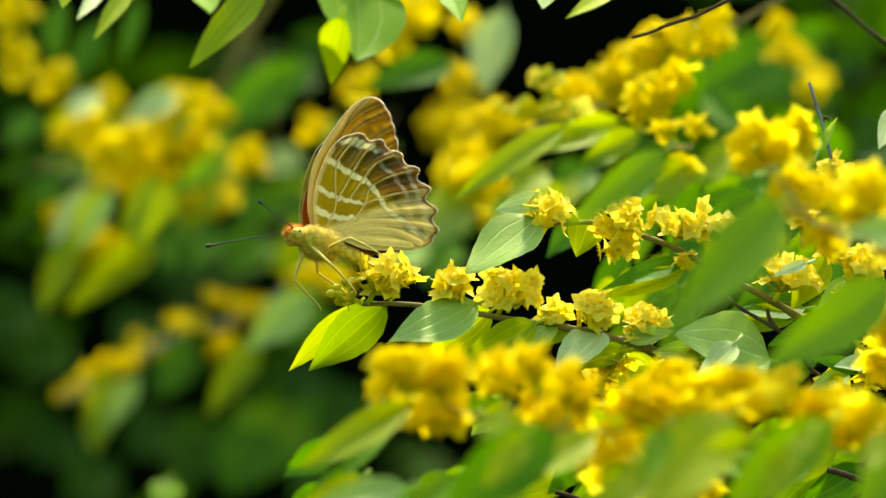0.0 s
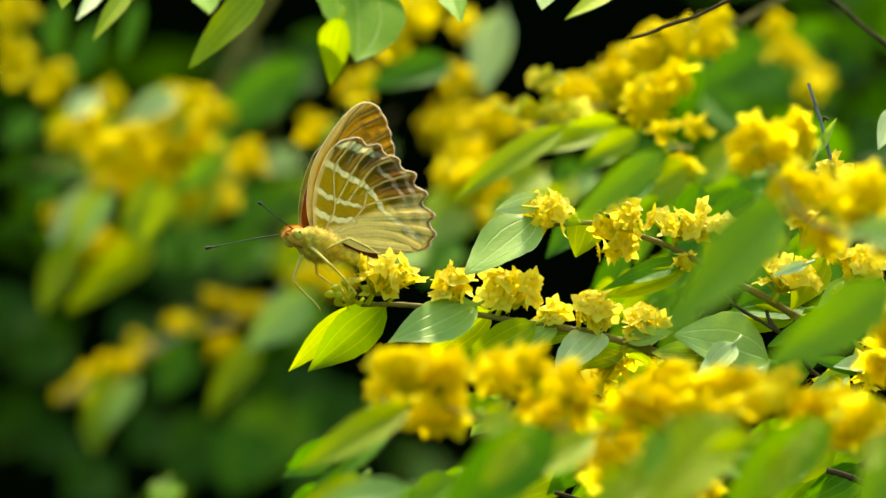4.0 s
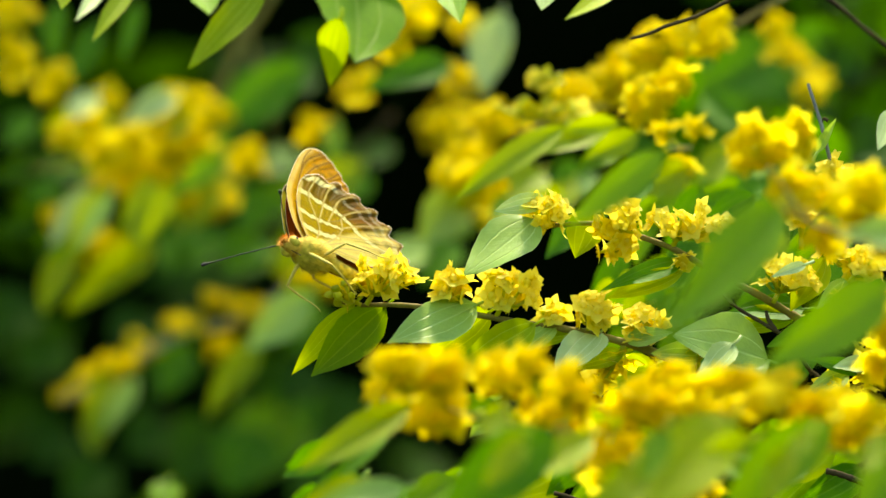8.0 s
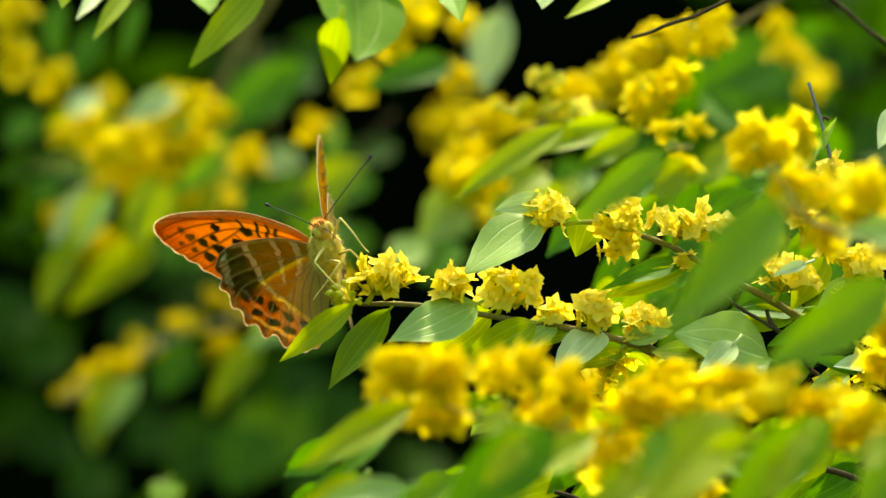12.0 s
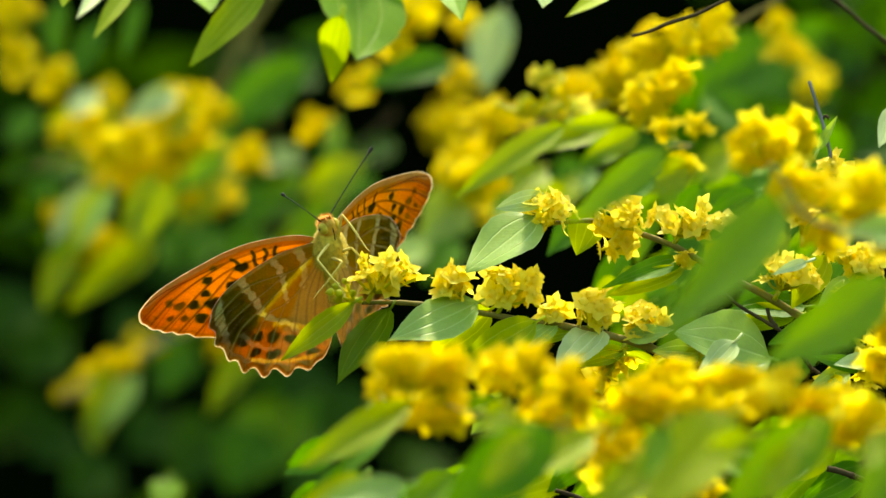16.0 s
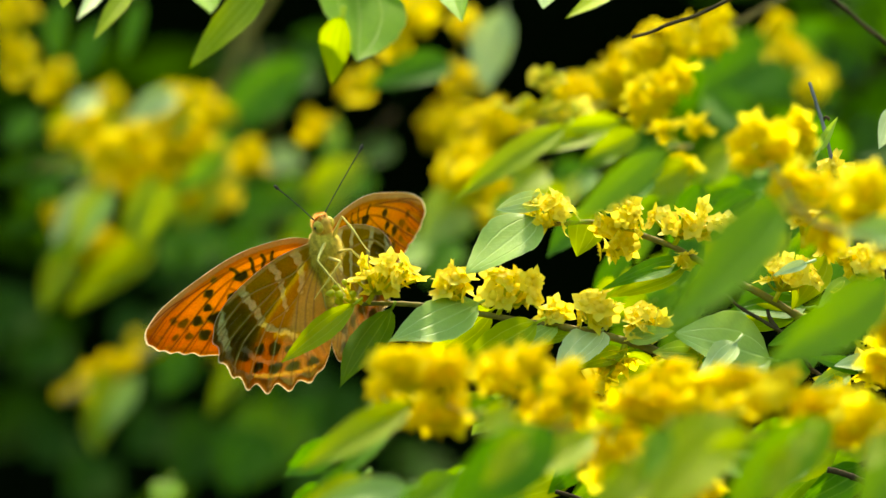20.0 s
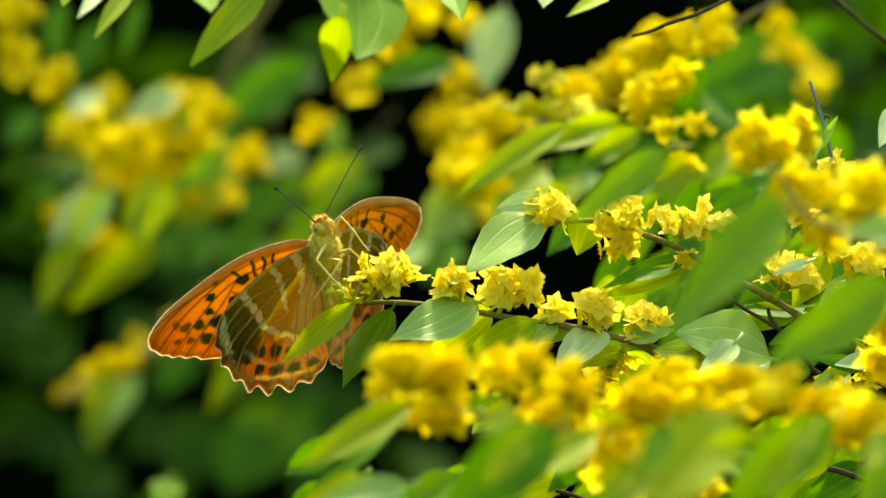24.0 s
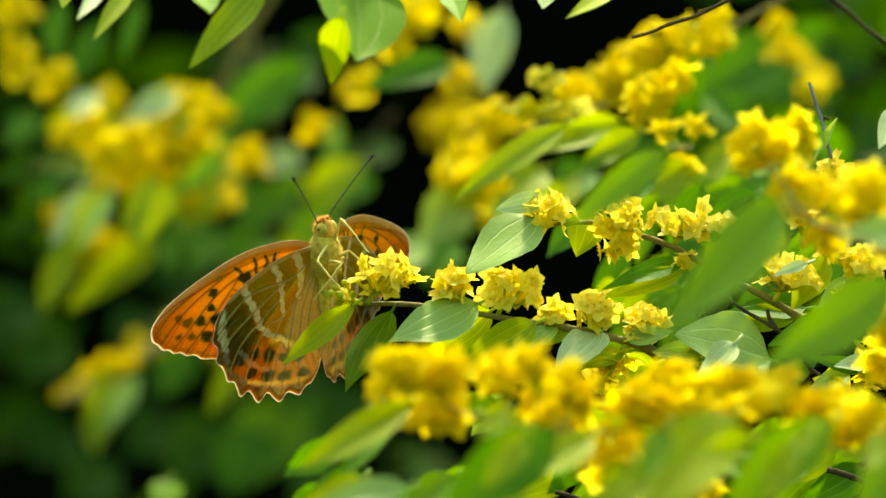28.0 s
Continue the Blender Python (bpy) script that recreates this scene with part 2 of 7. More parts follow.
def bud_mesh(seed):
    rnd = random.Random(seed)
    v, f = [], []
    rows, cols = 5, 8
    for j in range(rows + 1):
        t = math.pi * j / rows
        for k in range(cols):
            a = 2 * math.pi * k / cols
            r = math.sin(t) * 1.0 * (1 + 0.1 * math.cos(5 * a))
            v.append(Vector((r * math.cos(a), r * math.sin(a), 1.0 - 1.15 * math.cos(t) + (0.25 if j == rows else 0))) / 1000 * rnd.uniform(0.97, 1.03))
    for j in range(rows):
        for k in range(cols):
            f.append((j * cols + k, j * cols + (k + 1) % cols, (j + 1) * cols + (k + 1) % cols, (j + 1) * cols + k))
    return mesh_of("bud", v, f, BUD)


FLOWERS = [blossom(s, c, YELLOW) for s, c in ((1, 0.0), (2, 0.35), (3, 0.6), (4, -0.3), (5, 0.9), (6, 0.15))]
GOLDS = [blossom(s + 20, c, GOLD) for s, c in ((1, 0.1), (2, 0.6), (3, 0.9))]
BUDS = [bud_mesh(s) for s in (1, 2, 3)]


def cluster(b, centre, rx, rz, n, root, kinds="y", size=1.0, buds=0):
    """A crowded flower head round centre, rx wide and rz high, its flower stalks springing from root on the stem."""
    seed = int(abs(centre[0] * 17 + centre[2] * 29 + n))
    rnd = random.Random(seed)
    c, o = mm(centre), mm(root)
    v, f = [], []
    spots = []
    tries = 0
    ry = 0.75 * (rx + rz) / 2
    while len(spots) < n + buds and tries < 4000:
        tries += 1
        p = Vector((rnd.gauss(0, 1), rnd.gauss(0, 1), rnd.gauss(0, 1))).normalized() * rnd.uniform(0.25, 1.0) ** 0.7 * rnd.choice((0.85, 1.0, 1.22))
        q = Vector((p.x * rx, p.y * ry, p.z * rz))
        gap = 3.9 * size * (1 - tries / 6000)
        if all((q - w).length > gap for w in spots):
            spots.append(q)
    axis = (c - o)
    if axis.length < 1e-5:
        axis = Vector((0, 0, 1e-3))
    hub = o + axis * 0.35
    made = []
    for k, q in enumerate(spots):
        place = c + q / 1000
        out = (place - hub).normalized() + Vector((rnd.uniform(-1.2, 1.2), rnd.uniform(-1.5, 0.3), rnd.uniform(-0.9, 1.0)))
        out.normalize()
        tube(v, f, [hub - c, (hub - c).lerp(q / 1000, 0.5) + Vector((0, 0, -0.0006)), q / 1000 - out * 0.0002], [0.00032, 0.00026, 0.0003], 5)
        m = out.to_track_quat("Z", "Y").to_matrix().to_4x4() @ Matrix.Rotation(rnd.uniform(0, 6.3), 4, "Z") @ Matrix.Scale(0.96 * size * rnd.uniform(0.75, 1.2), 4)
        m.translation = q / 1000
        made.append((k >= n, m))
    tube(v, f, [o - c, hub - c], [0.0005, 0.00045], 6)
    head = part("flower_head", mesh_of("flower_stalk", v, f, BUD), b, Matrix.Translation(c - b.location))
    for is_bud, m in made:
        if is_bud:
            part("bud", rnd.choice(BUDS), head, m)
        else:
            part("flower", rnd.choice(GOLDS if (kinds == "g" or (kinds == "m" and rnd.random() < 0.5)) else FLOWERS), head, m)
    return head


def foliage(name, count, low, high, size, mats, seed, label, flat=0.3, kind="stuff", category="foliage", dome=False):
    """Many loose leaves filling a box of the shrub, as one mesh."""
    rnd = random.Random(seed)
    verts, faces, uvs, idx = [], [], [], []
    for _ in range(count):
        ln = rnd.uniform(*size)
        v, f, uv = blade(ln, ln * rnd.uniform(0.5, 0.75), rnd.uniform(0.1, 0.4), rnd.uniform(-0.2, 0), 0.08, rnd.randrange(9999), 1.0, 4, 6)
        place = mm([rnd.uniform(a, c) for a, c in zip(low, high)])
        if dome:
            way = Vector((rnd.gauss(0, 1), rnd.gauss(0, 1), rnd.gauss(0, 1))).normalized() * rnd.random() ** 0.4
            way *= 1 + 0.25 * noise.noise(way * 2.5)
            place = mm([(a + c) / 2 + 0.62 * (c - a) * k for a, c, k in zip(low, high, way)])
        turn = Euler((rnd.uniform(-1.2, 1.2) * flat - 0.5, rnd.uniform(-1, 1), rnd.uniform(0, 6.3))).to_matrix()
        o = len(verts)
        verts += [place + turn @ p for p in v]
        faces += [tuple(i + o for i in q) for q in f]
        idx += [rnd.randrange(len(mats))] * len(f)
        uvs += uv
    me = mesh_of(name, verts, faces, mats, uvs)
    me.polygons.foreach_set("material_index", idx)
    return tagged(new(name, me), label, category, kind=kind)


# ---- the shrub ----
twig = branch("flowering_twig", (76.2, 10, -33.3), "leafy olive-brown twig with heads of small yellow star flowers")
stem(twig, [(-15.6, 0, -10.6), (-9.1, 0, -10.5), (-2.1, 0, -11.1), (7.2, 0, -12.5), (15.8, 0, -14), (23.4, 0, -15.1), (29.9, 0, -16.4), (35.3, 0, -17.8), (40.8, 0, -19.6), (48.4, 2, -22.5), (59.5, 5, -27.1), (76.2, 10, -33.3)], 0.42, 0.95)
cluster(twig, (-11.0, -2, -4.9), 5.0, 2.8, 22, (-14.5, -2, -10.5), size=0.8)
cluster(twig, (-19.0, -1, -8.6), 2.4, 1.8, 1, (-15.6, 0, -10.5), size=0.8, buds=6)
cluster(twig, (1.7, 0, -6.6), 2.8, 2.6, 14, (-1, 0, -11.1), size=0.8)
cluster(twig, (12.9, 0, -7.7), 4.9, 2.9, 20, (10.4, 0, -12.9), size=0.8)
cluster(twig, (21.2, 0, -12.5), 2.0, 1.4, 7, (19.1, 0, -14.4), size=0.8)
cluster(twig, (29.5, 0, -11.3), 3.3, 2.5, 14, (27.8, 0, -15.9), size=0.8)
cluster(twig, (39.1, 0, -13.8), 3.6, 2.3, 13, (38.6, 0, -18.8), size=0.8)
cluster(twig, (33.4, 0, -21.6), 2.2, 1.1, 4, (35.3, 0, -17.9), "m", size=0.8)
cluster(twig, (31, 0, -24.6), 1.5, 1.4, 6, (35.3, 0, -17.9), "m", size=0.8)
cluster(twig, (48.9, 0, -18.9), 1.5, 1.1, 4, (49.4, 0, -22.7), "m", size=0.8)
LEAF_A = leaf(twig, (-16.6, -5, -10.7), (-29.1, -11, -22.6), 4.9, -5, LIME, 0.12, -0.08, 0.06)
LEAF_B = leaf(twig, (-10.4, 3, -11.2), (-25.7, 1, -23.5), 9.0, 5, THIN, 0.1, -0.03, 0.06)
leaf(twig, (6.6, 0, -10.5), (-10.3, -10, -17.3), 9.8, 30, WAXY, 0.06, -0.03, 0.06)
leaf(twig, (9.3, 3, -11.8), (-4.2, 5, -21.7), 7.7, 10, LIME, 0.25, -0.08, 0.06)
leaf(twig, (17.9, -4, -14.1), (1.7, -8, -23.4), 7.2, 5, LIME, 0.15, -0.08, 0.06)
leaf(twig, (21.8, 0, -14.5), (12.5, -9, -20.9), 5.1, 40, WAXY, 0.15, -0.08, 0.06)
leaf(twig, (30.5, 0, -15.6), (21.6, -9, -22.5), 9, 44, PALE, 0.2, -0.08, 0.06)
leaf(twig, (24.5, 0, -16.2), (13.1, -2, -17.7), 3.1, 10, LIME, 0.25, -0.08, 0.06)
leaf(twig, (34.8, 0, -19.6), (25, -4, -22.4), 4, 15, LIME, 0.25, -0.08, 0.06)
leaf(twig, (35.3, 0, -17.2), (43.8, -5, -15.5), 3.9, -20, WAXY, 0.25, -0.08, 0.06)
leaf(twig, (49.4, 0, -20.3), (40.4, -5, -19.5), 5.1, 20, WAXY, 0.25, -0.08, 0.06)
leaf(twig, (62.7, 0, -21.1), (45.8, -10, -15.1), 14.5, 33, WAXY, 0.1, -0.12, 0.1)
leaf(twig, (55.3, -16, -17.6), (47.7, -19, -24.2), 6.3, 42, PALE, 0.1, -0.08, 0.14)
leaf(twig, (68.2, 6, -13), (49, 3, -14.9), 6.3, 30, LIME, 0.25, -0.08, 0.06)
leaf(twig, (70, 8, -11.4), (55, 3, -11.3), 6.3, 40, GREEN, 0.25, -0.08, 0.06)
leaf(twig, (77.6, 0, -12), (62.3, -6, -17.8), 5.5, 25, GREEN, 0.25, -0.08, 0.06)
leaf(twig, (71.9, 12, -13), (67.7, 6, -27.1), 7, 20, GREEN, 0.25, -0.08, 0.06)
stem(twig, [(53.6, 0, -8.3), (57, 0, -11.3), (61.9, 0, -14.2), (66.2, 0, -17.2), (71.3, 3, -23.8)], 0.28, 0.45, TWIG, "thorn_twig")
stem(twig, [(62.2, 0, -11.6), (62.7, 0, -13.4), (64.1, 0, -15.6)], 0.3, 0.55, TWIG, "thorn")
stem(twig, [(70.9, 0, -23.2), (72.4, 0, -24.6), (73.5, 0, -27)], 0.3, 0.6, TWIG, "thorn")
cluster(twig, (74.4, 0, -27), 2.5, 1.5, 7, (75.5, 0, -33), "m", size=0.8)

upper_twig = branch("flowering_twig", (78.2, 8, -18.5), "leafy olive-brown twig with heads of small yellow star flowers")
stem(upper_twig, [(17.5, 2, 4.2), (23.5, 2, 4.9), (30, 2, 5), (37.6, 2, 2.8), (45.2, 2, -0.1), (51.7, 2, -4), (57.1, 2, -6.7), (60.9, 2, -8.6), (69.3, 5, -13.5), (78.2, 8, -18.5)], 0.4, 0.8)
cluster(upper_twig, (20.4, 2, 7.7), 4.3, 2.9, 15, (19.1, 2, 4.5), size=0.8)
cluster(upper_twig, (33.8, -1, 5.7), 3.7, 4.3, 22, (31.5, -1, 4.7), size=0.8)
cluster(upper_twig, (33, 2, 0.1), 3.0, 1.1, 7, (37.6, 2, 2.8), size=0.8)
cluster(upper_twig, (47.4, 2, 5.5), 6.0, 2.3, 20, (44.1, 2, 0.3), size=0.8)
cluster(upper_twig, (46.5, 2, -1.5), 1.2, 1.2, 4, (48.4, 2, -2.1), size=0.8)
cluster(upper_twig, (66.7, 2, -4.5), 4.7, 2.3, 18, (63.6, 2, -10.2), size=0.8)
cluster(upper_twig, (69.1, 2, 6.6), 1.2, 1.1, 4, (69.1, 2, 0.1), "m", size=0.8)
leaf(upper_twig, (18, 2, 6.1), (4.2, -6, -4), 11.8, 40, WAXY, 0.08, -0.05, 0.06)
leaf(upper_twig, (20.2, 2, 9.7), (10.4, -3, 7.7), 4.2, 12, PALE, 0.1, -0.08, 0.06)
leaf(upper_twig, (29, 6, 7.5), (25.7, 3, -1.2), 7.7, 10, LIME, 0.1, -0.08, 0.06)
leaf(upper_twig, (46.4, 4, -2.3), (30.7, -4, -6.9), 4.5, 30, GREEN, 0.25, -0.08, 0.06)
leaf(upper_twig, (46.5, 3, -4), (31.5, -2, -8.8), 4.6, 20, LIME, 0.25, -0.08, 0.06)
leaf(upper_twig, (73.9, 6, -1.5), (66.9, 2, -11.3), 7, 20, LIME, 0.25, -0.08, 0.06)
leaf(upper_twig, (69.4, -6, -2.7), (62.9, -10, -4.9), 2.2, 15, PALE, 0.25, -0.08, 0.06)
leaf(upper_twig, (78.9, 2, -5.9), (71.7, -4, -10.9), 4.1, 25, WAXY, 0.25, -0.08, 0.06)
leaf(upper_twig, (81.6, 2, -6.4), (74.1, -4, -10.7), 3.5, 20, LIME, 0.25, -0.08, 0.06)

side_twig = branch("flowering_twig", (79, 4, -12.9), "dark upright twig with small yellow flower heads")
stem(side_twig, [(70.3, 1, 32), (71.5, 1, 28.3), (72.9, 1, 24), (74.4, 1, 18), (76.4, 1, 10.4), (77.8, 3, 1.2), (79, 4, -12.9)], 0.3, 0.45, GREY)
stem(side_twig, [(72.9, 1, 24.4), (73.4, 1, 25.3), (74.2, 1, 24.8)], 0.2, 0.35, TWIG, "thorn")
cluster(side_twig, (74.9, 1, 14.8), 2.0, 2.1, 13, (76.6, 1, 9.7), size=0.8)
cluster(side_twig, (81, 1, -2.3), 3.9, 2.6, 16, (78.2, 1, -6.4), size=0.8)
cluster(side_twig, (74.2, 1, -0.4), 1.2, 1.1, 4, (76.6, 1, -3.1), size=0.8)
cluster(side_twig, (82, 1, -21.6), 2.0, 4.5, 10, (79, 1, -17.3), "m", size=0.8)
cluster(side_twig, (75.5, 1, -8.6), 1.2, 1.1, 4, (78.2, 1, -10.7), size=0.8)
leaf(side_twig, (72.1, 1, 18.8), (75.3, -2, 25.2), 2.1, -20, WAXY, 0.5, -0.08, 0.06)
leaf(side_twig, (69.6, 1, 16.4), (66.5, -5, 14.1), 2.3, 20, LIME, 0.25, -0.08, 0.06)
leaf(side_twig, (66.5, -4, 10.4), (63.2, -10, 8.9), 2.4, 10, PALE, 0.25, -0.08, 0.06)
leaf(side_twig, (86.8, -10, 27), (82.3, -18, 19.5), 4.9, 15, PALE, 0.25, -0.08, 0.06)
leaf(side_twig, (71.9, 12, 11.1), (67.2, 6, 2.3), 3.4, 15, GREEN, 0.25, -0.08, 0.06)
leaf(side_twig, (82.6, 1, -21.6), (75.1, -5, -22), 3.8, 30, PALE, 0.25, -0.08, 0.06)
leaf(side_twig, (81, 1, -23.2), (70.8, -5, -20.6), 3.5, 20, GREEN, 0.25, -0.08, 0.06)
leaf(side_twig, (78.2, 1, -23.8), (69.7, -5, -26.9), 4.2, 20, WAXY, 0.25, -0.08, 0.06)
leaf(side_twig, (88.2, 10, -8.6), (72.5, 4, -6.4), 6, 25, GREEN, 0.25, -0.08, 0.06)
leaf(side_twig, (86.1, 25, 12.3), (76.8, 19, 2.3), 8, 15, GREEN, 0.25, -0.08, 0.06)

front_spray = branch("flowering_spray", (78.9, -140, 1), "blurred spray of yellow flower heads close to the lens")
stem(front_spray, [(79.6, -131.2, 0.1), (73, -131.2, 1.5), (66.3, -131.2, 3), (61.5, -131.2, 4.9), (57.7, -131.2, 10.6), (54.9, -131.2, 14.4)], 0.4, 0.3)
cluster(front_spray, (54.9, -105, 17.9), 3.8, 2.9, 12, (56.4, -105, 15.3), "g")
cluster(front_spray, (62.9, -78.8, 20.4), 2.6, 2.4, 8, (60.4, -78.8, 14.2), "g")
cluster(front_spray, (62, -108.5, 10.3), 4.3, 2.9, 13, (62, -108.5, 7.9), "g")
cluster(front_spray, (66.4, -108.5, 2.2), 2.9, 1.2, 6, (69.8, -108.5, 3), "g")
cluster(front_spray, (70.4, -140, 8.4), 3.9, 3.1, 12, (73.2, -140, 2.9), "g")
cluster(front_spray, (74.2, -140, 2), 2.2, 2.2, 7, (73.2, -140, 2), "g")
leaf(front_spray, (80, -148.8, 2), (65.3, -159.2, 2.9), 6.5, 30, WAXY, 0.25, -0.08, 0.06)
leaf(front_spray, (82.3, -122.5, 13.6), (68.1, -133, 8.7), 5.1, 20, LIME, 0.25, -0.08, 0.06)
cluster(front_spray, (76, -122.5, -11.4), 1.7, 4.7, 10, (78.4, -122.5, -5.7), "g")
cluster(front_spray, (78.7, -70, -20.2), 1.8, 2.9, 7, (82.7, -70, -12.1), "g")

front_leaf_twig = branch("leafy_twig", (76.3, -192.5, -2.6), "blurred leafy twig with long green leaves close to the lens")
stem(front_leaf_twig, [(76.3, -192.5, -2.6), (69.1, -192.5, 0.1), (62, -192.5, 3.7), (54, -192.5, 6.8)], 0.35, 0.25)
leaf(front_leaf_twig, (53.5, -192.5, 7), (34.3, -217, -12.9), 10.1, -8, MID, 0.15, -0.03, 0.06)
leaf(front_leaf_twig, (72.6, -166.2, -5.9), (51.2, -187.2, -18.6), 9.9, -5, MID, 0.12, -0.03, 0.06)

mid_leaf_twig = branch("leafy_twig", (50.5, -105, 28.5), "blurred leafy twig with a pale green leaf")
stem(mid_leaf_twig, [(43.2, -105, 17.5), (40.7, -105, 17.5), (38.8, -105, 17.2)], 0.45, 0.35)
leaf(mid_leaf_twig, (37.9, -126, 16.9), (21.3, -140, 4.2), 5.9, 0, MID, 0.1, -0.08, 0.06)

low_spray = branch("flowering_spray", (82.3, -122.5, -39.3), "blurred spray crowded with yellow flower heads close to the lens")
stem(low_spray, [(82, -126, -41.1), (72.4, -126, -35.8), (60.9, -126, -32.5), (49.4, -126, -31), (37.9, -126, -30.1), (26.4, -126, -31), (14.9, -126, -30.1), (3.4, -126, -27.7), (-3.3, -126, -24.8)], 0.3, 0.22)
cluster(low_spray, (-6.1, -133, -19.9), 3.9, 3, 12, (-5.3, -133, -26.5), "g")
cluster(low_spray, (-0.4, -129.5, -20.4), 3, 3.2, 11, (0.4, -129.5, -27.1), "g")
cluster(low_spray, (-1.4, -119, -26.4), 4.2, 3.2, 13, (-0.6, -119, -30.8), "g")
cluster(low_spray, (-8.2, -112, -24.2), 2.8, 2.5, 9, (-7.4, -112, -31), "g")
cluster(low_spray, (1.5, -117.2, -25), 1.3, 2.3, 5, (2.3, -117.2, -30.8), "g")
cluster(low_spray, (10.3, -112, -21.3), 3.8, 2.7, 11, (11.1, -112, -28.1), "g")
cluster(low_spray, (15.2, -136.5, -18.8), 2.6, 2.6, 8, (16, -136.5, -25.5), "g")
cluster(low_spray, (19.5, -112, -27.6), 4.2, 3.5, 14, (20.3, -112, -31), "g")
cluster(low_spray, (20.6, -127.8, -22.8), 2.2, 2.2, 7, (21.4, -127.8, -29.5), "g")
cluster(low_spray, (23.6, -126, -24.8), 1.8, 2.8, 7, (24.3, -126, -30.5), "g")
cluster(low_spray, (32.7, -126, -25.3), 3.2, 2.8, 10, (33.4, -126, -30.5), "g")
cluster(low_spray, (38.3, -117.2, -22.1), 2.8, 2.3, 8, (39, -117.2, -28.9), "g")
cluster(low_spray, (38.8, -127.8, -26.2), 3.2, 2.4, 9, (39.6, -127.8, -30.5), "g")
cluster(low_spray, (44.7, -124.2, -23.9), 2.2, 2.2, 7, (45.5, -124.2, -30.6), "g")
cluster(low_spray, (50.6, -120.8, -23), 3.2, 2.1, 8, (51.4, -120.8, -29.8), "g")
cluster(low_spray, (56.8, -122.5, -23), 3.4, 1.9, 8, (57.6, -122.5, -29.7), "g")
cluster(low_spray, (48.1, -133, -27), 3.6, 1.8, 8, (48.9, -133, -30.3), "g")
cluster(low_spray, (54, -129.5, -26.1), 2.6, 1.6, 6, (54.8, -129.5, -30.4), "g")
cluster(low_spray, (62.8, -119, -27.9), 2.8, 2.5, 9, (63.6, -119, -30.8), "g")
cluster(low_spray, (68.7, -110.2, -27.2), 1.9, 1.9, 6, (69.5, -110.2, -31.1), "g")
cluster(low_spray, (72.1, -124.2, -29.2), 3.8, 2.6, 11, (72.8, -124.2, -30.6), "g")
cluster(low_spray, (68.9, -120.8, -31.7), 2.3, 1.3, 5, (69.7, -120.8, -30.7), "g")
leaf(low_spray, (-5.2, -126, -26.2), (-23.9, -136.5, -36.1), 6.6, 25, LIME, 0.25, -0.08, 0.06)
leaf(low_spray, (-9.2, -105, -28.8), (-18.8, -115.5, -39.6), 5.1, 15, GREEN, 0.25, -0.08, 0.06)
leaf(low_spray, (-8.2, -105, -25.3), (-13.9, -115.5, -28.5), 3.1, 20, PALE, 0.25, -0.08, 0.06)

low_leaves = branch("leafy_twig", (46.9, -175, -44.4), "blurred leafy twig with broad lime and green leaves")
stem(low_leaves, [(78.5, -166.2, -49.4), (63.8, -166.2, -47.6), (47.3, -166.2, -45.8), (29, -166.2, -45.8), (10.6, -166.2, -44.9), (-7.7, -166.2, -43.9)], 0.9, 0.6)
leaf(low_leaves, (18.4, -166.2, -29.3), (-0.4, -176.8, -42.1), 11, 0, GREEN, 0.1, -0.08, 0.06)
leaf(low_leaves, (25.1, -140, -31), (14.1, -150.5, -37.2), 6, 20, LIME, 0.25, -0.08, 0.06)
leaf(low_leaves, (47.3, -166.2, -27), (33.1, -180.2, -41.9), 11.9, 10, LIME, 0.1, -0.03, 0.06)
leaf(low_leaves, (63.4, -166.2, -27.9), (45, -176.8, -41.6), 9.5, 0, MID, 0.1, -0.08, 0.06)
leaf(low_leaves, (77.6, -166.2, -29.3), (66.7, -176.8, -43.4), 10.1, 0, MID, 0.12, -0.08, 0.06)
leaf(low_leaves, (37, -148.8, -33.6), (27.4, -159.2, -42.4), 6.6, 5, LIME, 0.25, -0.08, 0.06)
leaf(low_leaves, (-6, -140, -39.5), (-20.9, -150.5, -41.9), 5.4, 30, WAXY, 0.25, -0.08, 0.06)
leaf(low_leaves, (-13.8, -122.5, -39.3), (-25.1, -133, -44.1), 5, 15, LIME, 0.25, -0.08, 0.06)
leaf(low_leaves, (7.4, -105, -28.3), (14.1, -115.5, -30.9), 6, -10, LIME, 0.25, -0.08, 0.06)
leaf(low_leaves, (33.9, -105, -29.3), (22.8, -115.5, -33.8), 5.1, 15, LIME, 0.25, -0.08, 0.06)
leaf(low_leaves, (62.2, -105, -32.2), (49, -115.5, -34.8), 5.4, 25, GREEN, 0.25, -0.08, 0.06)
leaf(low_leaves, (46.4, -87.5, -33.8), (55.8, -98, -40.3), 6.4, -20, GREEN, 0.25, -0.08, 0.06)
leaf(low_leaves, (47.9, -55.2, -39.9), (34.3, -62.4, -44.4), 6.4, 18.9847, LIME, 0.24774, -0.08, 0.1)
leaf(low_leaves, (7.2, -51.1, -42), (-4.1, -57, -45.5), 6.4, 11.016, MID, 0.339511, -0.08, 0.1)
leaf(low_leaves, (15.1, -95.5, -34.2), (8.3, -108.2, -38.1), 4.7, 4.85552, MID, 0.299255, -0.08, 0.1)
leaf(low_leaves, (-18.5, -78, -42.3), (-29.8, -74.1, -52.3), 9, 3.42841, GREEN, 0.260459, -0.08, 0.1)
leaf(low_leaves, (-8.4, -78.5, -44), (-16.7, -91, -47.8), 6.1, 28.2116, GREEN, 0.152183, -0.08, 0.1)
